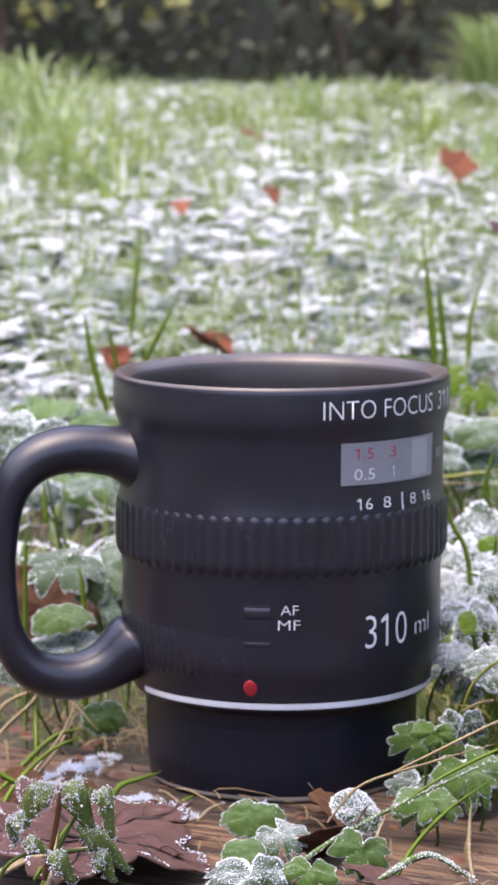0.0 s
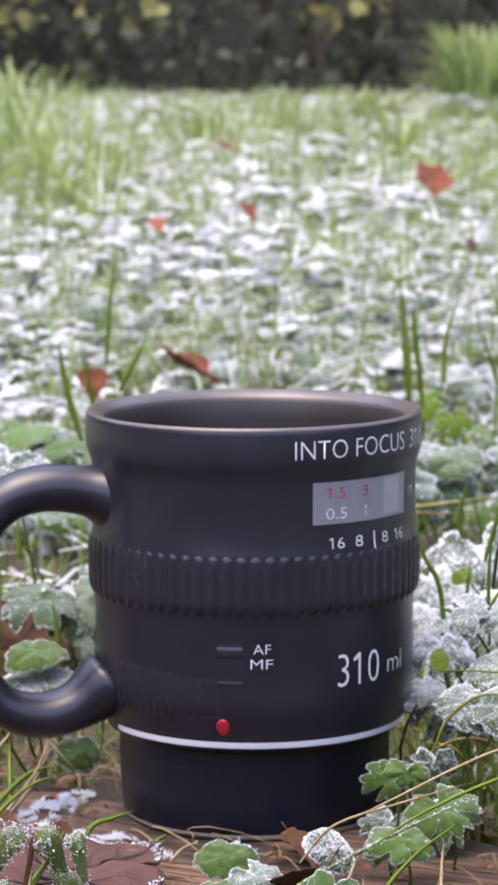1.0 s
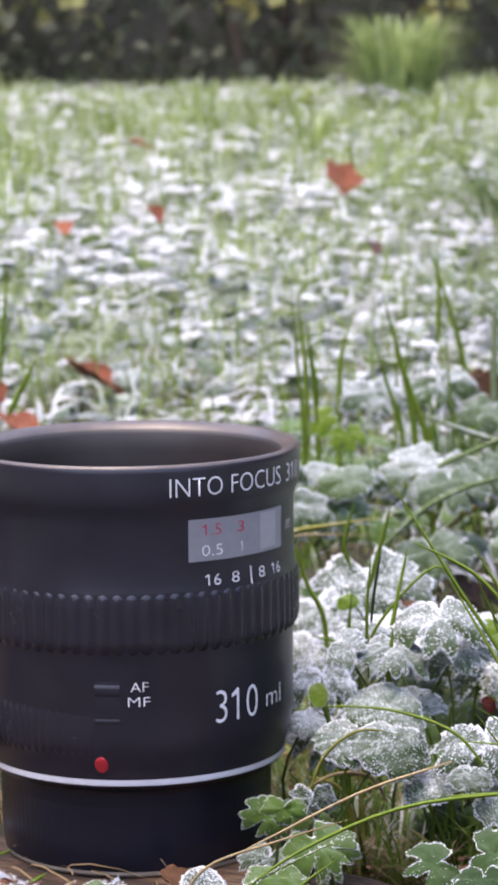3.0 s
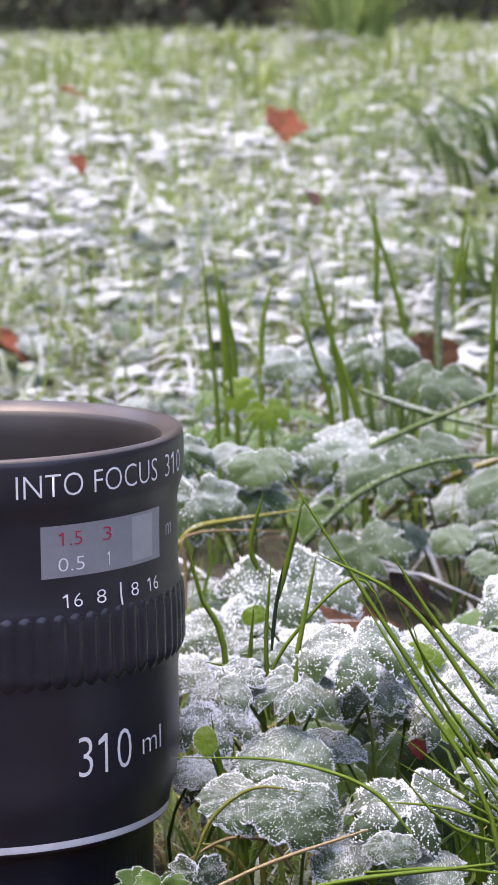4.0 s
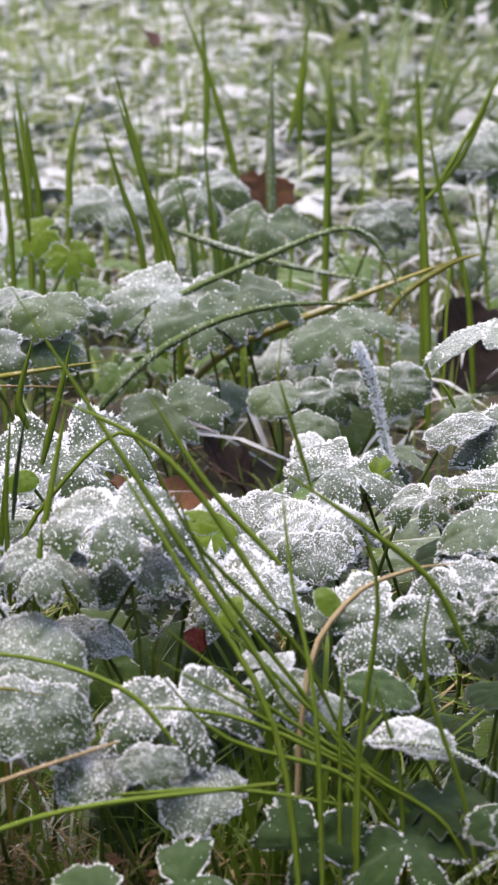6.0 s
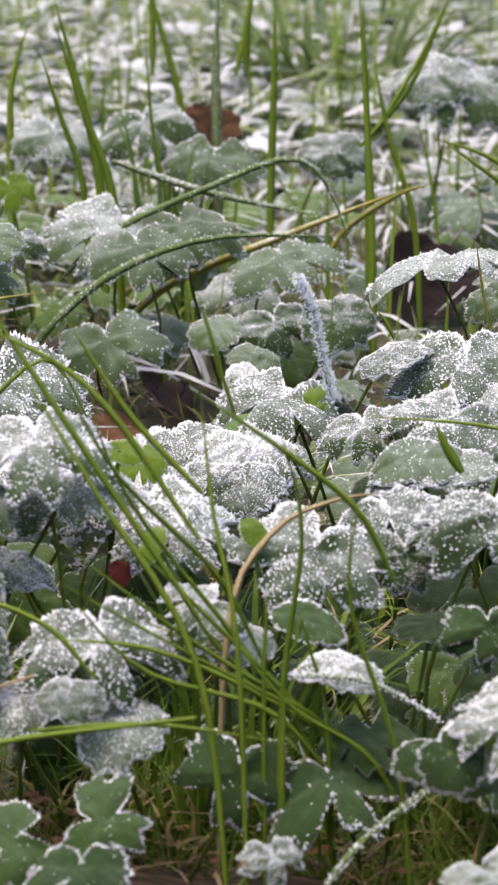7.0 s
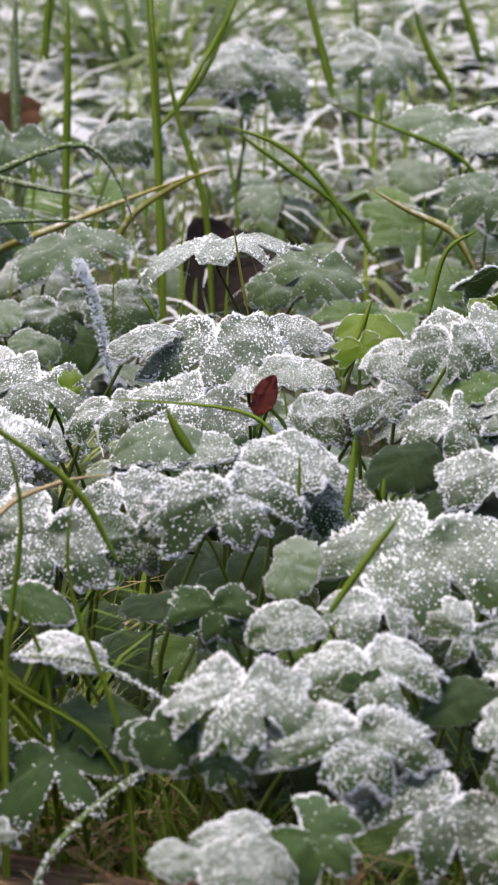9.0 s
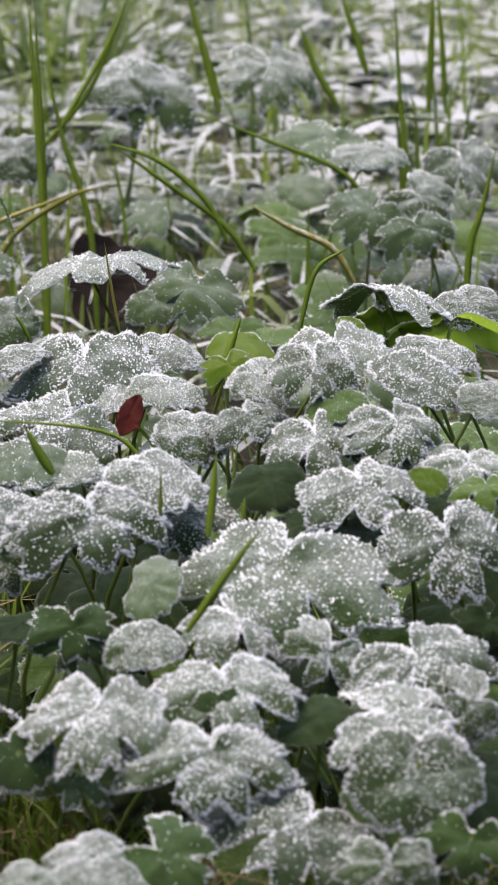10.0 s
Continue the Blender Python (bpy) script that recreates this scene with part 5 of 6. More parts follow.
blade('green', 0.0008, (0.0991, -0.0600, 0.0474), (0.0848, -0.0700, 0.0650), (0.0754, -0.0800, 0.0852))
blade('straw', 0.0010, (0.1012, -0.0500, 0.0357), (0.1083, -0.0433, 0.0488), (0.1182, -0.0367, 0.0521), (0.1275, -0.0300, 0.0516))
blade('green', 0.0007, (0.0720, -0.0700, 0.0281), (0.0895, -0.0700, 0.0283), (0.1094, -0.0700, 0.0247))
blade('frosted', 0.0012, (0.1144, -0.0800, 0.0094), (0.1241, -0.0750, 0.0164), (0.1354, -0.0700, 0.0212))
blade('green', 0.0008, (0.1180, -0.0550, 0.0206), (0.0956, -0.0625, 0.0381), (0.0745, -0.0700, 0.0572))
blade('green', 0.0007, (0.1163, -0.0550, 0.0215), (0.0946, -0.0650, 0.0372), (0.0744, -0.0750, 0.0521))
blade('green', 0.0008, (0.1147, -0.0550, 0.0216), (0.0960, -0.0525, 0.0413), (0.0808, -0.0500, 0.0564))
blade('green', 0.0009, (0.1142, -0.0500, 0.0208), (0.0917, -0.0550, 0.0344), (0.0738, -0.0600, 0.0386))
blade('green', 0.0008, (0.1117, -0.0500, 0.0201), (0.0881, -0.0550, 0.0557), (0.0812, -0.0600, 0.0734))
blade('green', 0.0008, (0.1109, -0.0500, 0.0218), (0.0993, -0.0500, 0.0344), (0.0921, -0.0500, 0.0458))
blade('green', 0.0007, (0.1124, -0.0520, 0.0189), (0.1023, -0.0560, 0.0318), (0.0868, -0.0600, 0.0419))
blade('green', 0.0008, (0.1208, -0.0600, 0.0195), (0.1094, -0.0600, 0.0276), (0.0997, -0.0600, 0.0398))
blade('green', 0.0008, (0.1061, -0.0600, 0.0269), (0.0882, -0.0650, 0.0349), (0.0773, -0.0700, 0.0483))
blade('frosted', 0.0009, (0.1094, -0.0600, 0.0319), (0.1209, -0.0600, 0.0306), (0.1316, -0.0600, 0.0243))
blade('green', 0.0016, (0.1389, -0.0300, 0.0544), (0.1367, -0.0300, 0.0580), (0.1347, -0.0300, 0.0620))
blade('yellow', 0.0006, (0.1598, 0.0800, 0.0566), (0.1583, 0.0800, 0.0653), (0.1570, 0.0800, 0.0745))
blade('green', 0.0008, (0.1438, 0.1000, 0.0523), (0.1421, 0.1000, 0.0558), (0.1405, 0.1000, 0.0578))
blade('green', 0.0008, (0.1543, -0.0100, 0.0522), (0.1470, -0.0100, 0.0571), (0.1247, -0.0100, 0.0597))
blade('frosted', 0.0022, (0.0725, 0.2200, 0.0315), (0.0903, 0.2267, 0.0462), (0.1150, 0.2333, 0.0539), (0.1470, 0.2400, 0.0528))
blade('frosted', 0.0017, (0.0909, 0.2500, 0.0531), (0.1147, 0.2500, 0.0637), (0.1356, 0.2500, 0.0709), (0.1453, 0.2500, 0.0638), (0.1521, 0.2500, 0.0447))
blade('yellow', 0.0022, (0.1077, 0.2600, 0.0395), (0.1361, 0.2600, 0.0507), (0.1681, 0.2600, 0.0623))
blade('frosted', 0.0020, (0.0932, 0.2800, 0.0676), (0.1175, 0.2800, 0.0592), (0.1464, 0.2800, 0.0524))
blade('hoary', 0.0032, (0.1335, 0.2000, 0.0490), (0.1362, 0.2000, 0.0430), (0.1385, 0.2000, 0.0330), (0.1412, 0.2000, 0.0200))
blade('green', 0.0020, (0.1372, 0.3300, 0.0478), (0.1380, 0.3300, 0.0755), (0.1392, 0.3300, 0.1089))
blade('green', 0.0020, (0.1585, 0.2700, 0.0466), (0.1572, 0.2700, 0.0782), (0.1553, 0.2700, 0.1120))
blade('green', 0.0023, (0.0904, 0.3000, 0.0557), (0.0866, 0.3000, 0.0794), (0.0787, 0.3000, 0.1101))
blade('green', 0.0017, (0.0860, 0.3000, 0.0573), (0.0806, 0.3000, 0.0766), (0.0753, 0.3000, 0.0942))
blade('green', 0.0017, (0.1717, 0.2900, 0.0486), (0.1651, 0.2900, 0.0716), (0.1608, 0.2900, 0.0935))
blade('green', 0.0015, (0.1618, 0.3300, 0.0643), (0.1758, 0.3300, 0.0809), (0.1867, 0.3300, 0.1051))
blade('green', 0.0014, (0.1109, 0.3400, 0.0423), (0.1060, 0.3400, 0.0658), (0.1042, 0.3400, 0.0936))
blade('frosted', 0.0030, (0.1257, 0.3800, 0.0676), (0.1257, 0.3800, 0.0838), (0.1267, 0.3800, 0.1062))
blade('green', 0.0016, (0.1974, 0.2500, 0.0599), (0.1859, 0.2500, 0.0699), (0.1704, 0.2500, 0.0755))
blade('green', 0.0020, (0.1357, 0.4000, 0.0787), (0.1362, 0.4000, 0.0919), (0.1385, 0.4000, 0.1049))
blade('green', 0.0020, (0.2181, 0.3800, 0.0724), (0.2130, 0.3800, 0.0887), (0.2088, 0.3800, 0.1049))
blade('green', 0.0012, (0.1547, -0.0700, 0.0395), (0.1604, -0.0700, 0.0476), (0.1654, -0.0700, 0.0542))
blade('green', 0.0013, (0.1628, -0.0300, 0.0435), (0.1637, -0.0300, 0.0499), (0.1643, -0.0300, 0.0571))
blade('green', 0.0007, (0.1550, -0.0300, 0.0429), (0.1554, -0.0300, 0.0484), (0.1556, -0.0300, 0.0547))
blade('green', 0.0018, (0.1736, 0.0500, 0.0501), (0.1762, 0.0500, 0.0563), (0.1792, 0.0500, 0.0646))
blade('green', 0.0010, (0.1929, 0.0700, 0.0575), (0.1962, 0.0700, 0.0694), (0.2025, 0.0700, 0.0737))
blade('green', 0.0007, (0.1605, 0.0300, 0.0458), (0.1541, 0.0350, 0.0516), (0.1475, 0.0400, 0.0565))
blade('green', 0.0007, (0.1678, -0.0350, 0.0473), (0.1679, -0.0350, 0.0491), (0.1680, -0.0350, 0.0508))
blade('green', 0.0016, (0.2024, 0.2500, 0.0532), (0.1869, 0.2500, 0.0649), (0.1730, 0.2500, 0.0751))
blade('yellow', 0.0018, (0.2246, 0.2200, 0.0513), (0.2136, 0.2200, 0.0570), (0.2040, 0.2200, 0.0627))
blade('green', 0.0022, (0.2153, 0.3600, 0.0703), (0.2106, 0.3600, 0.0897), (0.2060, 0.3600, 0.1056))
blade('green', 0.0022, (0.2497, 0.3600, 0.0713), (0.2431, 0.3600, 0.0827), (0.2383, 0.3600, 0.0956))
blade('green', 0.0023, (0.2651, 0.4000, 0.0773), (0.2616, 0.4000, 0.0891), (0.2565, 0.4000, 0.1026))
blade('green', 0.0021, (0.2761, 0.3600, 0.0691), (0.2768, 0.3600, 0.0869), (0.2772, 0.3600, 0.1046))
blade('green', 0.0017, (0.2832, 0.3700, 0.0680), (0.2822, 0.3700, 0.0861), (0.2804, 0.3700, 0.1040))
blade('green', 0.0015, (0.2648, 0.3400, 0.0634), (0.2636, 0.3400, 0.0792), (0.2622, 0.3400, 0.1059))
blade('green', 0.0018, (0.2580, 0.2200, 0.0462), (0.2613, 0.2200, 0.0599), (0.2646, 0.2200, 0.0749))
blade('green', 0.0020, (0.1598, 0.2900, 0.0429), (0.1597, 0.2900, 0.0710), (0.1583, 0.2900, 0.1103))
blade('green', 0.0014, (0.2395, 0.3000, 0.0607), (0.2212, 0.3000, 0.0686), (0.2016, 0.3000, 0.0765))
blade('frosted', 0.0016, (0.2497, 0.3600, 0.0632), (0.2662, 0.3600, 0.0685), (0.2928, 0.3600, 0.0639))
blade('green', 0.0013, (0.1678, 0.3300, 0.0712), (0.1790, 0.3300, 0.0894), (0.1870, 0.3300, 0.1061))
blade('yellow', 0.0016, (0.1508, 0.2600, 0.0518), (0.1637, 0.2600, 0.0600), (0.1723, 0.2600, 0.0626))
blade('green', 0.0022, (0.0934, 0.2800, 0.0565), (0.0863, 0.2800, 0.0798), (0.0793, 0.2800, 0.1030))
blade('green', 0.0015, (0.0512, 0.3000, 0.0597), (0.0490, 0.3000, 0.0865), (0.0473, 0.3000, 0.1114))
blade('green', 0.0014, (0.0560, 0.3000, 0.0627), (0.0543, 0.3000, 0.0816), (0.0525, 0.3000, 0.0989))
blade('green', 0.0014, (0.0491, 0.0500, 0.0410), (0.0440, 0.0500, 0.0546), (0.0404, 0.0500, 0.0692))
blade('green', 0.0014, (0.0610, 0.0600, 0.0508), (0.0641, 0.0600, 0.0621), (0.0672, 0.0600, 0.0744))
blade('dark', 0.0008, (0.0573, -0.0200, 0.0580), (0.0583, -0.0200, 0.0669), (0.0599, -0.0200, 0.0756))
blade('green', 0.0013, (0.0606, -0.0300, 0.0437), (0.0613, -0.0300, 0.0515), (0.0620, -0.0300, 0.0592))
blade('green', 0.0018, (0.1358, 0.4500, 0.0738), (0.1399, 0.4500, 0.0922), (0.1430, 0.4500, 0.1142))
blade('green', 0.0022, (0.1098, 0.4500, 0.0745), (0.1103, 0.4500, 0.0930), (0.1089, 0.4500, 0.1151))
blade('green', 0.0021, (0.1175, 0.4000, 0.0616), (0.1111, 0.4000, 0.0917), (0.1012, 0.4000, 0.1199))
blade('green', 0.0020, (0.1372, 0.3300, 0.0479), (0.1384, 0.3300, 0.0726), (0.1392, 0.3300, 0.1002))
blade('straw', 0.0010, (0.0407, 0.1700, 0.0350), (0.0424, 0.1700, 0.0458), (0.0702, 0.1700, 0.0460))
blade('yellow', 0.0016, (0.0428, 0.1800, 0.0453), (0.0543, 0.1800, 0.0476), (0.0759, 0.1800, 0.0504))
blade('green', 0.0014, (0.1395, 0.1000, 0.1402), (0.1348, 0.1000, 0.1444), (0.1301, 0.1000, 0.1462))
blade('green', 0.0008, (0.0622, 0.0000, 0.0563), (0.0756, 0.0000, 0.0681), (0.0842, 0.0000, 0.0535))
blade('green', 0.0016, (-0.0561, 0.3200, 0.0762), (-0.0544, 0.3200, 0.0964), (-0.0523, 0.3200, 0.1174))
blade('green', 0.0022, (-0.0582, 0.2200, 0.0623), (-0.0627, 0.2200, 0.0788), (-0.0656, 0.2200, 0.0952))
blade('green', 0.0016, (-0.0548, 0.2400, 0.0654), (-0.0566, 0.2400, 0.0767), (-0.0593, 0.2400, 0.0897))
blade('green', 0.0016, (-0.0447, 0.2000, 0.0809), (-0.0407, 0.2000, 0.0890), (-0.0357, 0.2000, 0.0984))
blade('frosted', 0.0012, (0.0056, -0.0984, 0.0040), (0.0250, -0.0840, 0.0116), (0.0492, -0.0780, 0.0218))
blade('straw', 0.0007, (0.0177, -0.0750, 0.0142), (0.0330, -0.0725, 0.0188), (0.0510, -0.0700, 0.0235))
blade('green', 0.0011, (0.0271, -0.0982, 0.0040), (0.0365, -0.0800, 0.0093), (0.0494, -0.0750, 0.0172))
blade('straw', 0.0014, (0.0408, -0.1155, 0.0040), (0.0414, -0.0889, 0.0040), (0.0428, -0.0700, 0.0093))
blade('straw', 0.0011, (0.0170, -0.1115, 0.0040), (0.0214, -0.0798, 0.0040), (0.0239, -0.0600, 0.0040))
blade('frosted', 0.0017, (0.0205, -0.1157, 0.0040), (0.0321, -0.0958, 0.0040), (0.0408, -0.1155, 0.0040))
blade('straw', 0.0017, (-0.0604, -0.1104, 0.0040), (-0.0543, -0.0970, 0.0040), (-0.0485, -0.0923, 0.0040))
blade('green', 0.0011, (-0.0525, -0.1167, 0.0040), (-0.0505, -0.0901, 0.0040), (-0.0440, -0.0850, 0.0123))
blade('green', 0.0014, (-0.0392, -0.0400, 0.0046), (-0.0340, -0.0375, 0.0061), (-0.0294, -0.0350, 0.0071))
blade('green', 0.0015, (-0.0664, -0.0500, 0.0105), (-0.0644, -0.0500, 0.0092), (-0.0604, -0.0500, 0.0071))
blade('green', 0.0013, (-0.0622, -0.0009, 0.0040), (-0.0633, 0.0100, 0.0116), (-0.0628, 0.0100, 0.0175))
blade('green', 0.0020, (-0.0536, 0.0500, 0.0226), (-0.0538, 0.0500, 0.0333), (-0.0550, 0.0500, 0.0425))
blade('green', 0.0016, (-0.0653, 0.0700, 0.0499), (-0.0656, 0.0700, 0.0545), (-0.0658, 0.0700, 0.0623))
blade('green', 0.0013, (-0.0685, 0.0400, 0.0276), (-0.0683, 0.0400, 0.0442), (-0.0678, 0.0400, 0.0547))
blade('straw', 0.0011, (-0.0620, -0.0405, 0.0040), (-0.0572, -0.0009, 0.0040), (-0.0537, 0.0200, 0.0094))
blade('green', 0.0014, (-0.0674, -0.0405, 0.0040), (-0.0587, 0.0000, 0.0067), (-0.0509, 0.0100, 0.0073))
blade('green', 0.0021, (0.0548, 0.3800, 0.0661), (0.0536, 0.3800, 0.0831), (0.0513, 0.3800, 0.1022))
blade('green', 0.0021, (0.0580, 0.3600, 0.0640), (0.0558, 0.3600, 0.0807), (0.0547, 0.3600, 0.0932))
blade('green', 0.0021, (0.0664, 0.3600, 0.0598), (0.0673, 0.3600, 0.0807), (0.0723, 0.3600, 0.0974))
blade('straw', 0.0011, (-0.0715, 0.0300, 0.0100), (-0.0592, 0.0250, 0.0134), (-0.0472, 0.0200, 0.0034))
blade('green', 0.0014, (0.0579, 0.1000, 0.0500), (0.0563, 0.1000, 0.0565), (0.0596, 0.1000, 0.0693))
blade('green', 0.0013, (0.0535, 0.0300, 0.0373), (0.0542, 0.0300, 0.0462), (0.0551, 0.0300, 0.0566))
blade('green', 0.0010, (0.0969, -0.0600, 0.0404), (0.0792, -0.0550, 0.0675), (0.0570, -0.0500, 0.1026))
blade('green', 0.0010, (0.0969, -0.0600, 0.0524), (0.0814, -0.0600, 0.0751), (0.0635, -0.0600, 0.0858))
blade('green', 0.0010, (0.0964, -0.0650, 0.0337), (0.0825, -0.0625, 0.0598), (0.0712, -0.0600, 0.0792))
blade('green', 0.0010, (0.0980, -0.0500, 0.0568), (0.0875, -0.0500, 0.0690), (0.0784, -0.0500, 0.0838))
blade('green', 0.0009, (0.0953, -0.0750, 0.0307), (0.0619, -0.0793, 0.0283), (0.0377, -0.0837, 0.0196), (0.0224, -0.0880, 0.0102))
blade('straw', 0.0007, (0.0728, -0.0700, 0.0361), (0.0521, -0.0733, 0.0302), (0.0315, -0.0767, 0.0210), (0.0238, -0.0800, 0.0182))
blade('green', 0.0008, (0.0739, -0.0550, 0.0396), (0.0585, -0.0500, 0.0438), (0.0375, -0.0450, 0.0436))
blade('green', 0.0009, (0.0566, -0.0200, 0.0441), (0.0563, -0.0200, 0.0608), (0.0575, -0.0200, 0.0761))
blade('green', 0.0011, (0.0600, -0.0200, 0.0454), (0.0636, -0.0200, 0.0635), (0.0664, -0.0200, 0.0773))
blade('yellow', 0.0008, (0.0452, -0.0500, 0.0335), (0.0532, -0.0500, 0.0388), (0.0637, -0.0500, 0.0373))


# ------------------------------------------------------------------ more of the same plants between and behind
def undergrowth(name, n, where, lift, size, tilts, frosts, label, seed):
    """Many leaves of the same kinds, crystals included, as one mass."""
    r = np.random.RandomState(seed)
    verts, faces, slots, mats, own, rims = [], [], [], [], [], []
    total = 0
    for i in range(n):
        x, y = where(r)
        kind, frost = ("lobed", "lobed", "round", "deep")[r.randint(4)], frosts[r.randint(len(frosts))]
        w, sd = r.uniform(*size), r.randint(1, 5)
        z = ground_height(x, y) + r.uniform(*lift)
        m = Matrix.Translation((x, y, z)) @ Euler((radians(r.uniform(*tilts)), radians(r.uniform(-22, 22)), 0)).to_matrix().to_4x4() @ pose(0, 0, 0, 0, 0, r.uniform(-180, 180)) @ Matrix.Diagonal((w, w, w, 1))
        t = np.array(m)
        for me in leaf_meshes(kind, sd, frost, 54, 4):
            if me is None:
                continue
            co = np.empty(len(me.vertices) * 3)
            me.vertices.foreach_get("co", co)
            verts.append(co.reshape(-1, 3) @ t[:3, :3].T + t[:3, 3])
            own.append(co.reshape(-1, 3) + (sd * 1.7 + i * 0.37, 0, 0))
            rim = np.zeros(len(me.vertices))
            if "rim" in me.attributes:
                me.attributes["rim"].data.foreach_get("value", rim)
            rims.append(rim)
            if me.materials[0] not in mats:
                mats.append(me.materials[0])
            k = mats.index(me.materials[0])
            for p in me.polygons:
                faces.append(tuple(v + total for v in p.vertices))
            slots += [k] * len(me.polygons)
            total += len(me.vertices)
    me = bpy.data.meshes.new(name)
    me.from_pydata(np.concatenate(verts).tolist(), [], faces)
    for m in mats:
        me.materials.append(m)
    me.polygons.foreach_set("material_index", slots)
    me.attributes.new("leaf_place", "FLOAT_VECTOR", "POINT").data.foreach_set("vector", np.concatenate(own).ravel())
    me.attributes.new("rim", "FLOAT", "POINT").data.foreach_set("value", np.concatenate(rims))
    me.polygons.foreach_set("use_smooth", [True] * len(me.polygons))
    me.update()
    return tagged(new(name, me), label, "plants", kind="stuff")


def strip(x0, x1, y0, y1, power=1.0):
    def pick(r):
        while True:
            x, y = r.uniform(x0, x1), y0 + (y1 - y0) * r.random_sample() ** power
            if y > 0.022 - 0.51 * x and x * x + y * y > 0.052 ** 2 and math.hypot(x - 0.096, (y - 0.185) * 0.35) > 0.021 and math.hypot(x - 0.180, (y - 0.305) * 0.35) > 0.016:
                return x, y
    return pick


undergrowth("frosted_plants", 300, strip(-0.15, 0.33, 0.09, 0.46, 1.0), (0.006, 0.026), (0.012, 0.025), (0, 42), ("soft", "faint", "faint", "light", "light"), "low frosted plants on the lawn behind the mug", 21)
undergrowth("white_plants", 270, strip(-0.18, 0.34, 0.43, 0.88, 1.0), (0.004, 0.016), (0.011, 0.022), (-4, 18), ("soft", "soft", "faint"), "low plants white with frost further over the lawn", 23)


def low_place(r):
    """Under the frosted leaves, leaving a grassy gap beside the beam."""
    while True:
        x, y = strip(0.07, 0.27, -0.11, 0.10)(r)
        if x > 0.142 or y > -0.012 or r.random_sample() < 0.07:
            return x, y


# mostly the darkened leaf, which paints the gaps between plants as shade
undergrowth("low_plants", 300, low_place, (0.005, 0.030), (0.010, 0.020), (20, 65), ("light", "none", "none", "none", "none"), "low leaves among the frosted ones, most with shade in their dark green", 22)


# ------------------------------------------------------------------ grass, ground leaves and straw, past counting
def scatter_blades(name, mat, n, where, height, width, lean, label, seed, base=None):
    r = np.random.RandomState(seed)
    seg = 4
    verts, faces = [], []
    for i in range(n):
        x, y = where(r)
        g = ground_height(x, y) - 0.002 if base is None else base
        h = height(r, x, y)
        a = r.uniform(0, 2 * math.pi)
        le = lean(r)
        w = width(r)
        dx, dy = math.cos(a) * le * h, math.sin(a) * le * h
        sa = a + math.pi / 2 + r.uniform(-0.6, 0.6)
        sx, sy = math.cos(sa), math.sin(sa)
        k = len(verts)
        up = math.sqrt(max(0.05, 1 - min(0.95, le * le * 0.8)))
        for s in range(seg + 1):
            u = s / seg
            px, py, pz = x + dx * u * u, y + dy * u * u, g + h * (u * up - (le * 0.35) * u ** 3)
            ww = w * 0.5 * (1 - u ** 2.5) + 0.00005
            verts += [(px - sx * ww, py - sy * ww, pz), (px + sx * ww, py + sy * ww, pz + ww * 0.5)]
        for s in range(seg):
            b = k + 2 * s
            faces.append((b, b + 1, b + 3, b + 2))
    ob = new(name, mesh_of(name, verts, faces, mat))
    return tagged(ob, label, "grass", kind="stuff")


def scatter_leaves(name, mat, n, where, size, label, seed, lift=(0.004, 0.022), tip=0.35, category="leaves", height=None):
    r = np.random.RandomState(seed)
    shapes = []
    for q in range(6):
        ring = []
        m = 9
        for i in range(m):
            phi = 2 * math.pi * i / m
            rad = 0.5 * (1 - 0.28 * abs(math.sin(phi * (1.5 if q % 2 else 2.5) + q)) + 0.12 * r.uniform(-1, 1))
            ring.append((rad * math.cos(phi), rad * math.sin(phi), -0.16 * rad + r.uniform(-0.05, 0.05)))
        mid = [(p[0] * 0.55, p[1] * 0.55, p[2] * 0.25 + r.uniform(-0.03, 0.03)) for p in ring]
        shapes.append(np.array([(0, 0, 0.02)] + mid + ring))
    m = 9
    one = [(0, 1 + i, 1 + (i + 1) % m) for i in range(m)] + [(1 + i, 1 + m + i, 1 + m + (i + 1) % m, 1 + (i + 1) % m) for i in range(m)]
    verts, faces = [], []
    for i in range(n):
        x, y = where(r)
        z = (height(r, x, y) if height else ground_height(x, y) + r.uniform(*lift))
        e = Euler((r.normal(0, tip), r.normal(0, tip), r.uniform(0, 6.28))).to_matrix()
        s = size(r)
        v = shapes[r.randint(6)] @ np.array(e).T * s + (x, y, z)
        k = len(verts)
        verts.extend(map(tuple, v))
        faces.extend(tuple(a + k for a in f) for f in one)
    ob = new(name, mesh_of(name, verts, faces, mat))
    return tagged(ob, label, category, kind="stuff")


def wedge(y0, y1, power=1.0):
    """Places in the strip that the walk looks along, and some beside it."""
    def pick(r):
        y = y0 + (y1 - y0) * r.random_sample() ** power
        half = 0.11 + 0.13 * (y + 0.7)
        x = 0.06 + half * r.uniform(-1.6, 1.6)
        return x, y
    return pick


def behind(r):
    """Not on the beam."""
    while True:
        x, y = r.uniform(-0.16, 0.34), r.uniform(-0.13, 0.12)
        if y > 0.012 - 0.51 * x and not (x * x + y * y < 0.040 ** 2):
            return x, y


PATCH = [wedge(0.50, 2.0)(np.random.RandomState(200 + k)) for k in range(150)]


def patches(r):
    """Low leaves grow in spreading mats, a hand wide, with grass between."""
    if r.random_sample() < 0.25:
        return wedge(0.72, 2.05)(r)
    x, y = PATCH[r.randint(len(PATCH))]
    return x + r.normal(0, 0.024), max(0.48, y + r.normal(0, 0.030))


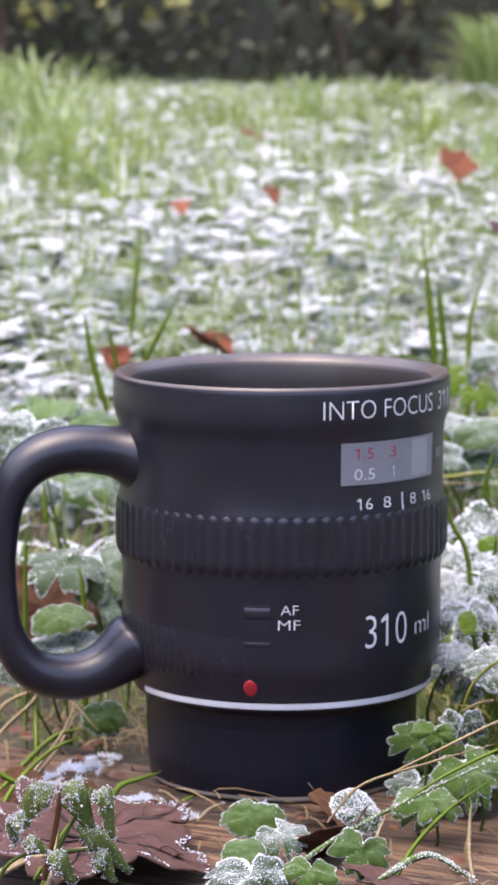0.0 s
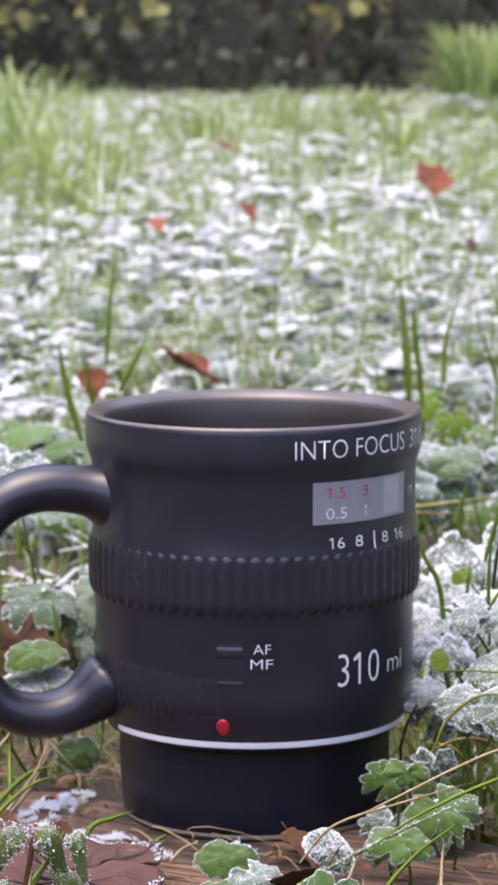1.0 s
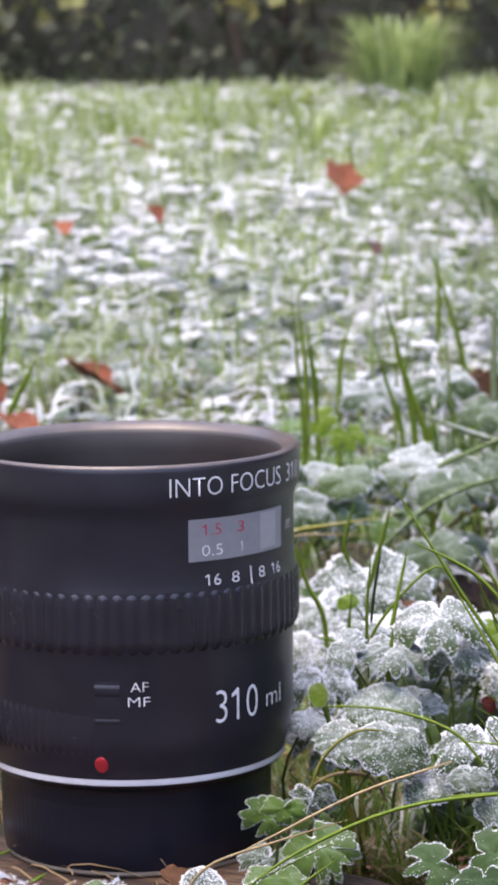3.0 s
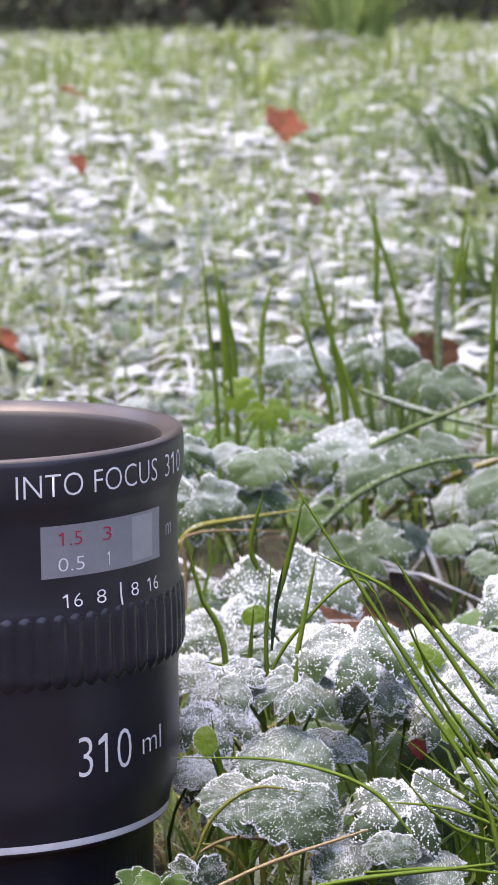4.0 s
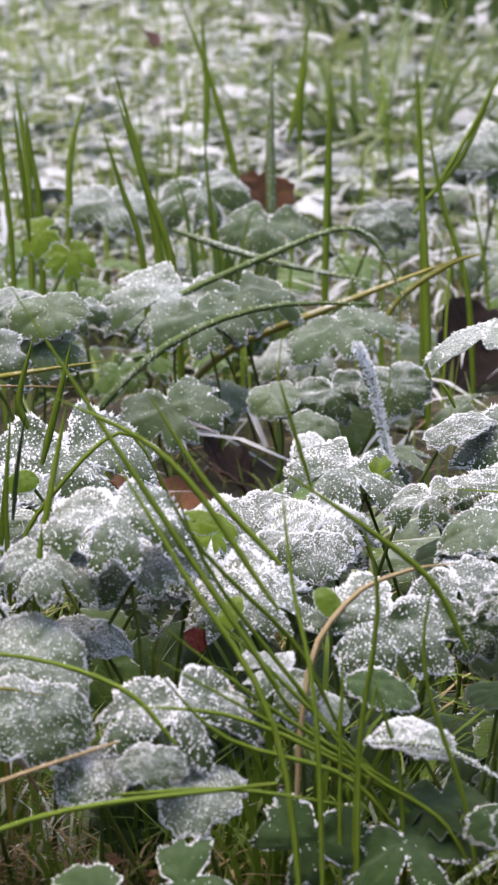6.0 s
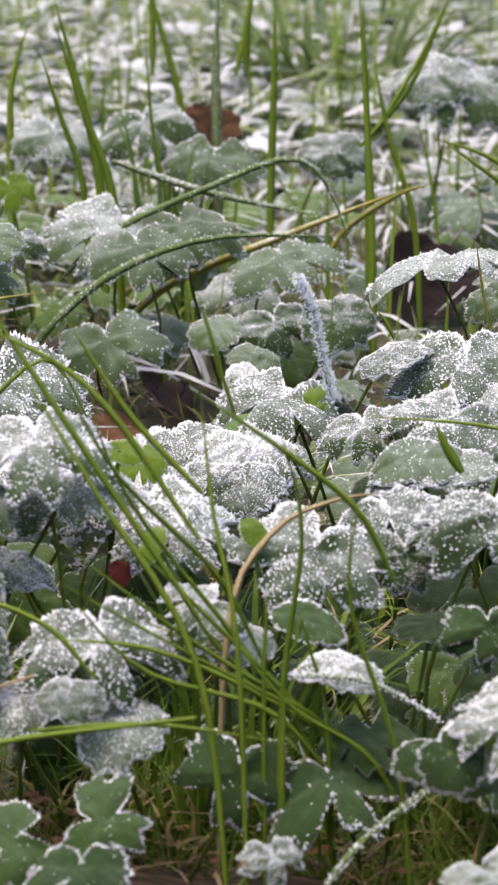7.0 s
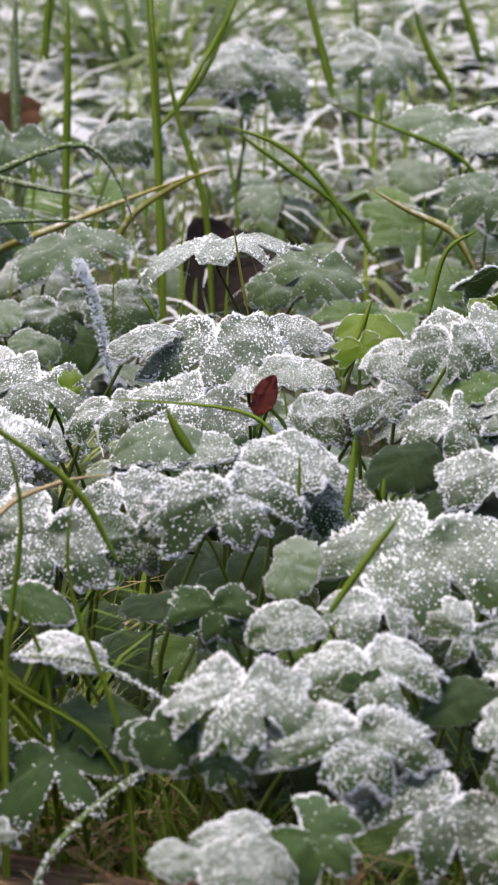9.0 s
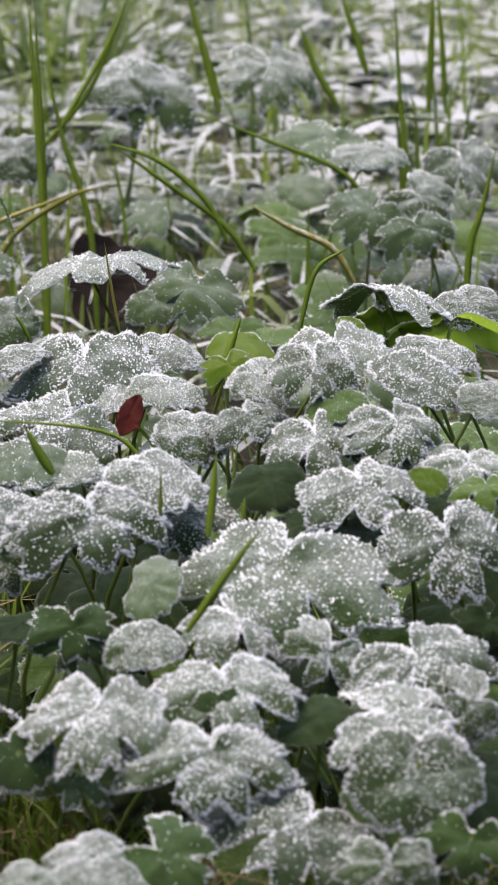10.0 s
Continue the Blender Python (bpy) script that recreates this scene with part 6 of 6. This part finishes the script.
scatter_leaves("frosted_ground_leaves", M["litter"], 9500, patches, lambda r: r.uniform(0.006, 0.019), "low leaves white with frost covering the lawn", 3, lift=(0.001, 0.018), tip=0.17)
scatter_blades("lawn_grass", M["lawn"], 11000, wedge(0.12, 2.12, 0.8), lambda r, x, y: r.uniform(0.015, 0.042) * (0.5 if y < 0.62 and x > 0.03 else 1.25 if 1.2 < y < 1.7 else 1 if y < 1.7 else 0.55), lambda r: r.uniform(0.0008, 0.0020), lambda r: r.uniform(0.05, 0.6), "green lawn grass between the frosted leaves", 4)
scatter_blades("frosted_grass", M["pale_lawn"], 20000, wedge(0.50, 2.2, 0.88), lambda r, x, y: r.uniform(0.018, 0.055) * (1 if y < 1.7 else 0.7), lambda r: r.uniform(0.0010, 0.0030), lambda r: r.uniform(0.8, 1.15), "flattened lawn grass pale with frost", 14)
scatter_blades("edge_grass", M["tuft"], 2600, lambda r: (r.uniform(-0.5, 0.6), r.uniform(1.75, 2.18)), lambda r, x, y: r.uniform(0.010, 0.032), lambda r: r.uniform(0.0010, 0.0022), lambda r: r.uniform(0.1, 0.9), "pale grass along the edge of the lawn", 29)
# blades are flattened on the unseen front ground, so the mug mirrors dark soil
scatter_blades("wider_lawn", M["pale_lawn"], 20000, lambda r: (r.uniform(-1.8, 2.0), r.uniform(-1.5, 2.25)), lambda r, x, y: (0.001 if math.hypot(x, y * 0.42) < 0.6 and y < 0 or abs(x - 0.06) < 0.15 + 0.17 * (y + 0.7) and -0.75 < y else r.uniform(0.02, 0.05)), lambda r: r.uniform(0.002, 0.006), lambda r: r.uniform(0.3, 1.0), "frosted lawn grass stretching away on all sides", 15)
scatter_blades("pale_grass", M["lawn"], 1700, strip(0.035, 0.125, -0.05, 0.16), lambda r, x, y: r.uniform(0.018, 0.040), lambda r: r.uniform(0.0006, 0.0014), lambda r: r.uniform(0.3, 1.1), "pale green grass beside the mug", 27)
scatter_blades("bleached_grass", M["straw"], 1100, strip(0.035, 0.13, -0.06, 0.14), lambda r, x, y: r.uniform(0.015, 0.040), lambda r: r.uniform(0.0004, 0.0010), lambda r: r.uniform(0.6, 1.15), "bleached straw-coloured grass beside the mug", 28)
scatter_blades("fine_grass", M["lawn"], 1500, behind, lambda r, x, y: r.uniform(0.012, 0.030), lambda r: r.uniform(0.0005, 0.0012), lambda r: r.uniform(0.1, 0.9), "thin green grass under the leaves", 5)
scatter_blades("leaning_grass", M["blade_green"], 1300, strip(0.10, 0.28, -0.11, 0.09), lambda r, x, y: r.uniform(0.016, 0.040), lambda r: r.uniform(0.0005, 0.0012), lambda r: r.uniform(0.35, 1.05), "green grass leaning between the frosted leaves", 33)
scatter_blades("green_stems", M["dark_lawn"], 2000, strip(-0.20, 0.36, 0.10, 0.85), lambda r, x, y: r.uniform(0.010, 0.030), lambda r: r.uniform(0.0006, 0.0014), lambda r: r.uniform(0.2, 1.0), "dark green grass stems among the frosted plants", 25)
scatter_blades("arched_grass", M["pale_lawn"], 1250, strip(-0.18, 0.36, 0.18, 0.80), lambda r, x, y: r.uniform(0.035, 0.075), lambda r: r.uniform(0.0014, 0.0028), lambda r: r.uniform(0.85, 1.1), "long frosted grass blades bent to the ground", 31)
scatter_blades("upright_grass", M["blade_green"], 170, strip(0.00, 0.34, 0.16, 0.62), lambda r, x, y: r.uniform(0.030, 0.068), lambda r: r.uniform(0.0008, 0.0016), lambda r: r.uniform(0.05, 0.40), "upright fresh green grass among the frosted plants", 35)
scatter_blades("matted_grass", M["hay"], 4500, strip(-0.20, 0.36, 0.05, 0.70), lambda r, x, y: r.uniform(0.012, 0.030), lambda r: r.uniform(0.0004, 0.0010), lambda r: r.uniform(0.85, 1.15), "matted straw under the frosted plants", 26)
scatter_blades("dead_grass", M["hay"], 3800, behind, lambda r, x, y: r.uniform(0.010, 0.030), lambda r: r.uniform(0.0003, 0.0008), lambda r: r.uniform(0.8, 1.15), "matted straw-coloured dead grass on the ground", 6)


def beam_edge(r):
    """Along the beam's far edge, where the mown straw has drifted."""
    x = r.uniform(0.03, 0.20)
    return x, 0.010 - 0.51 * x + r.normal(0, 0.006)


scatter_blades("straw_tangle", M["hay"], 900, beam_edge, lambda r, x, y: r.uniform(0.012, 0.034), lambda r: r.uniform(0.0003, 0.0008), lambda r: r.uniform(0.6, 1.1), "tangle of straw and dead grass along the beam", 36)
scatter_blades("gap_grass", M["fan"], 650, strip(0.072, 0.150, -0.065, -0.005), lambda r, x, y: r.uniform(0.014, 0.036), lambda r: r.uniform(0.0004, 0.0009), lambda r: r.uniform(0.2, 0.95), "fine dark green grass in the gap between the leaves", 38)
scatter_blades("gap_straw", M["hay"], 900, strip(0.065, 0.160, -0.075, -0.015), lambda r, x, y: r.uniform(0.012, 0.034), lambda r: r.uniform(0.0003, 0.0008), lambda r: r.uniform(0.7, 1.15), "dead straw matted in the gap between the leaves", 39)
scatter_blades("shaded_grass", M["fan"], 700, beam_edge, lambda r, x, y: r.uniform(0.012, 0.030), lambda r: r.uniform(0.0004, 0.0009), lambda r: r.uniform(0.2, 0.9), "dark green grass along the beam", 37)


def on_beam(r):
    """On the beam, thinning towards the mug."""
    while True:
        x, q = r.uniform(-0.13, 0.16), r.random_sample()
        y = 0.014 - 0.51 * x - 0.12 * q ** 1.4
        if x * x + y * y > 0.036 ** 2 and y > -0.125:
            return x, y


scatter_blades("straw_litter", M["hay"], 260, on_beam, lambda r, x, y: r.uniform(0.008, 0.026), lambda r: r.uniform(0.0003, 0.0008), lambda r: r.uniform(1.1, 1.2), "straw and dead grass lying on the beam", 16, base=0.0012)
scatter_leaves("leaf_crumbs", M["crumb"], 260, on_beam, lambda r: r.uniform(0.001, 0.005), "brown crumbs of dead leaves on the beam", 17, category="litter", height=lambda r, x, y: r.uniform(0.0006, 0.003))


def hoar_clump(x, y, along, across, turn, n, seed):
    """A low drift of feathery frost needles grown together on the beam."""
    rnd = random.Random(seed)
    cv, cf = [], []
    for _ in range(n):
        a, r = rnd.uniform(0, 2 * math.pi), math.sqrt(rnd.random())
        p = Vector((along * r * math.cos(a), across * r * math.sin(a), 0))
        if noise.noise((p.x * 320 + seed, p.y * 320, 0)) < 0.02:
            continue
        p.z = 0.0030 * (1 - r * r) * (0.5 + noise.noise((p.x * 300, p.y * 300, seed)) ** 2)
        d = Vector((p.x / along + rnd.gauss(0, 0.6), p.y / across + rnd.gauss(0, 0.6), rnd.uniform(0.3, 1.4))).normalized()
        u = d.orthogonal().normalized()
        v = d.cross(u)
        s, t = rnd.uniform(0.0005, 0.0017), len(cv)
        g = 0.00007 + s * 0.06
        cv += [p + u * g, p - u * g * 0.6 + v * g, p - u * g * 0.6 - v * g, p + d * s]
        cf += [(t, t + 1, t + 3), (t + 1, t + 2, t + 3), (t + 2, t, t + 3)]
    ob = new("hoar_frost", mesh_of("hoar_frost", cv, cf, M["rime"], False))
    ob.matrix_world = pose(x, y, -0.0006, 0, 0, turn)
    return tagged(ob, "feathery white frost grown on the wooden beam", "frost", kind="stuff")


for k, (x, y, along, across, turn, n) in enumerate(((-0.0525, -0.0060, 0.0062, 0.0120, -20, 3200), (-0.0475, 0.0030, 0.0036, 0.0090, -30, 1500), (-0.0520, -0.0270, 0.0050, 0.0060, 10, 1300),
                                                    (-0.0345, -0.0385, 0.0085, 0.0045, -12, 1800), (-0.0250, -0.0465, 0.0055, 0.0035, -20, 600), (-0.0430, -0.0330, 0.0040, 0.0050, 20, 500),
                                                    (-0.0060, -0.0440, 0.0060, 0.0025, 0, 350))):
    hoar_clump(x, y, along, across, turn, n, k + 3)


# ------------------------------------------------------------------ the far edge of the lawn
def grass_clump(x, y, w, h, n, seed, wide=0.0016, mat="lawn", droop=0.35):
    """A tuft: every blade a part, rising from a small patch of ground and arching outwards."""
    r = np.random.RandomState(seed)
    tuft = tagged(new("grass_clump"), CLUMP_LABEL[mat], "grass tuft", "tufts of grass on the lawn")
    tuft.location = (x, y, ground_height(x, y) - 0.002)
    for i in range(n):
        a, rr = r.uniform(0, 6.28), w * 0.30 * math.sqrt(r.random_sample())
        bx, by = rr * math.cos(a), rr * math.sin(a)
        out = w * r.uniform(0.1, 0.5)
        hh = h * r.uniform(0.35, 1.15)
        sx, sy = -math.sin(a), math.cos(a)
        verts, faces = [], []
        for s in range(6):
            u = s / 5
            wd = wide * (1 - u ** 2) + 0.0001
            px, py, pz = bx + math.cos(a) * out * u * u, by + math.sin(a) * out * u * u, hh * (u - droop * u ** 3) * 1.3
            fold = wd * 0.35
            verts += [(px - sx * wd, py - sy * wd, pz + fold), (px, py, pz), (px + sx * wd, py + sy * wd, pz + fold)]
        for s in range(5):
            faces += [(3 * s, 3 * s + 1, 3 * s + 4, 3 * s + 3), (3 * s + 1, 3 * s + 2, 3 * s + 5, 3 * s + 4)]
        hang("blade", mesh_of("blade", verts, faces, M[mat]), tuft)
    return tuft


CLUMP_LABEL = {"lawn": "tuft of fresh green grass on the frosted lawn", "tuft": "tall pale green tuft of arching grass",
               "arch": "wide tuft of arching grass blades with frost", "shade": "large tuft of dark green grass arching over", "fan": "fan of fresh green grass blades among frosted leaves", "dark_lawn": "thin tuft of upright dark green grass"}
grass_clump(0.190, 1.95, 0.115, 0.088, 320, 1, 0.0018, "tuft", 0.38)
grass_clump(0.186, 0.74, 0.20, 0.060, 60, 3, 0.0020, "arch")
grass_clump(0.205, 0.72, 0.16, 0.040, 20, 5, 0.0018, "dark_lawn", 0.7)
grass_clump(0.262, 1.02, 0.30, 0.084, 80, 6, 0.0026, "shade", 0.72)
grass_clump(0.245, 1.08, 0.26, 0.084, 46, 7, 0.0024, "arch", 0.72)
grass_clump(0.09, 1.85, 0.06, 0.03, 120, 4)
for k, (x, y) in enumerate(((-0.235, 1.90), (-0.27, 1.80), (-0.205, 1.75), (-0.24, 1.62), (-0.19, 1.55))):
    grass_clump(x, y, 0.12, 0.066, 55, 60 + k, 0.0014, "tuft")
for k, (x, y) in enumerate(((-0.10, 1.05), (-0.125, 1.22), (-0.145, 1.18), (-0.165, 1.35), (-0.12, 1.32), (-0.15, 1.45), (0.10, 1.55), (0.16, 1.40), (0.20, 1.62), (0.02, 1.70), (-0.05, 1.65), (0.13, 1.20), (0.27, 1.50), (-0.20, 1.30), (0.24, 1.75), (0.30, 1.85))):
    grass_clump(x, y, 0.085, 0.048, 42, 30 + k, 0.0012, "tuft" if k % 2 else "lawn")


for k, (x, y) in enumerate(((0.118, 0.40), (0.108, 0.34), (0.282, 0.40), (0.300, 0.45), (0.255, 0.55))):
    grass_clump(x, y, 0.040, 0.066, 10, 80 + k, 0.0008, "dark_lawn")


grass_clump(0.104, -0.018, 0.066, 0.056, 60, 91, 0.0006, "fan", 0.42)
grass_clump(0.088, -0.006, 0.050, 0.046, 36, 93, 0.0006, "fan", 0.5)
grass_clump(0.050, 0.004, 0.030, 0.034, 26, 92, 0.0006, "fan", 0.45)


def build_hedge():
    hedge = tagged(new("hedge"), "dark green hedge with a few yellow leaves behind the lawn", "hedge")
    hedge.location = (0.1, 2.35, 0.15)
    nx, nz = 120, 34
    verts, faces = [], []
    for i in range(nx + 1):
        for j in range(nz + 1):
            x, z = -3.4 + 6.8 * i / nx, 1.5 * j / nz
            d = 0.16 * noise.noise((x * 2.5, z * 2.5, 1)) + 0.07 * noise.noise((x * 9, z * 9, 3))
            verts.append((x, 0.12 + d + 0.25 * max(0, z / 1.5 - 0.75), z - 0.05))
    back = len(verts)
    for i in range(nx + 1):
        for j in range(nz + 1):
            x, z = -3.4 + 6.8 * i / nx, 1.5 * j / nz
            verts.append((x, 0.9, z - 0.05))
    for o in (0, back):
        for i in range(nx):
            for j in range(nz):
                a = o + i * (nz + 1) + j
                q = (a, a + nz + 1, a + nz + 2, a + 1)
                faces.append(q if o == 0 else q[::-1])
    for i in range(nx):
        a, b = i * (nz + 1) + nz, back + i * (nz + 1) + nz
        faces.append((a, a + nz + 1, b + nz + 1, b))
    for i in (0, nx):
        for j in range(nz):
            q = (i * (nz + 1) + j, i * (nz + 1) + j + 1, back + i * (nz + 1) + j + 1, back + i * (nz + 1) + j)
            faces.append(q if i else q[::-1])
    hang("hedge_core", mesh_of("hedge_core", verts, faces, M["hedge_core"]), hedge)
    r = np.random.RandomState(9)
    for k in range(16):
        x = r.uniform(-0.55, 0.55)
        y = r.uniform(-0.12, 0.05)
        pts = [(x, y, -0.03), (x + r.uniform(-0.03, 0.03), y + 0.02, 0.15), (x + r.uniform(-0.1, 0.1), y + 0.05, 0.42)]
        v, f = tube(spline(pts, 8), [0.008 * (1 - 0.06 * i) for i in range(9)], 7)
        hang("branch", mesh_of("branch", v, f, M["twig"]), hedge)
    return hedge


build_hedge()


def screen_hedge(x, y, turn, length, high):
    """A clipped hedge, added out of view to block low sky light on the sides away from the lawn's far edge."""
    hedge = tagged(new("unseen_hedge"), "unseen dark hedge added to cut off low sky light", "hedge", "hedges round the garden")
    nx, nz = 70, 26
    verts, faces = [], []
    for side in (0, 1):
        for i in range(nx + 1):
            for j in range(nz + 1):
                a, z = length * (i / nx - 0.5), high * j / nz
                d = 0.10 * noise.noise((a * 2.2, z * 2.2, x + 3 * y)) + 0.05 * noise.noise((a * 7, z * 7, x - y))
                verts.append((a, (d + 0.18 * (z / high) ** 4) if side == 0 else 0.8, z - 0.05))
    o = (nx + 1) * (nz + 1)
    for i in range(nx):
        for j in range(nz):
            a = i * (nz + 1) + j
            faces += [(a, a + nz + 1, a + nz + 2, a + 1), (o + a, o + a + 1, o + a + nz + 2, o + a + nz + 1)]
        a = i * (nz + 1) + nz
        faces.append((a, a + nz + 1, o + a + nz + 1, o + a))
    for i in (0, nx):
        for j in range(nz):
            a = i * (nz + 1) + j
            faces.append((a, a + 1, o + a + 1, o + a))
    hang("hedge_core", mesh_of("hedge_core", verts, faces, M["light_screen"]), hedge)
    hedge.matrix_world = pose(x, y, ground_height(0, y), 0, 0, turn)
    return hedge


# three unseen hedges; the lowest, behind the camera, lets more light reach the mug
for x, y, turn, high in ((-3.3, -0.5, 90, 2.0), (3.5, -0.5, -90, 2.0), (0.1, -3.4, 180, 1.1)):
    screen_hedge(x, y, turn, 6.6, high)
scatter_leaves("hedge_leaves", M["hedge"], 8000, lambda r: (0.1 + r.uniform(-0.75, 0.75), 2.18 + 0.20 * r.random_sample()), lambda r: r.uniform(0.007, 0.022), "dark green leaves along the foot of the hedge", 11, tip=0.9, height=lambda r, x, y: 0.125 + 0.5 * r.random_sample() ** 1.5)
scatter_leaves("outer_hedge_leaves", M["hedge"], 3500, lambda r: (0.1 + r.choice((-1, 1)) * r.uniform(0.7, 2.9), 2.24 + 0.25 * r.random_sample()), lambda r: r.uniform(0.02, 0.05), "dark green leaves of the hedge further along", 13, tip=0.9, height=lambda r, x, y: 0.125 + 0.6 * r.random_sample())
CLUSTERS = ((-0.107, 0.215), (-0.257, 0.212), (0.065, 0.222), (0.096, 0.218), (-0.18, 0.24), (0.25, 0.225))
scatter_leaves("yellow_hedge_leaves", M["hedge_yellow"], 72, lambda r: (CLUSTERS[r.randint(6)][0] + r.normal(0, 0.016), 2.19 + 0.04 * r.random_sample()), lambda r: r.uniform(0.012, 0.026), "yellowing leaves hanging in the hedge", 12, tip=0.9, height=lambda r, x, y: 0.200 + 0.05 * r.random_sample())
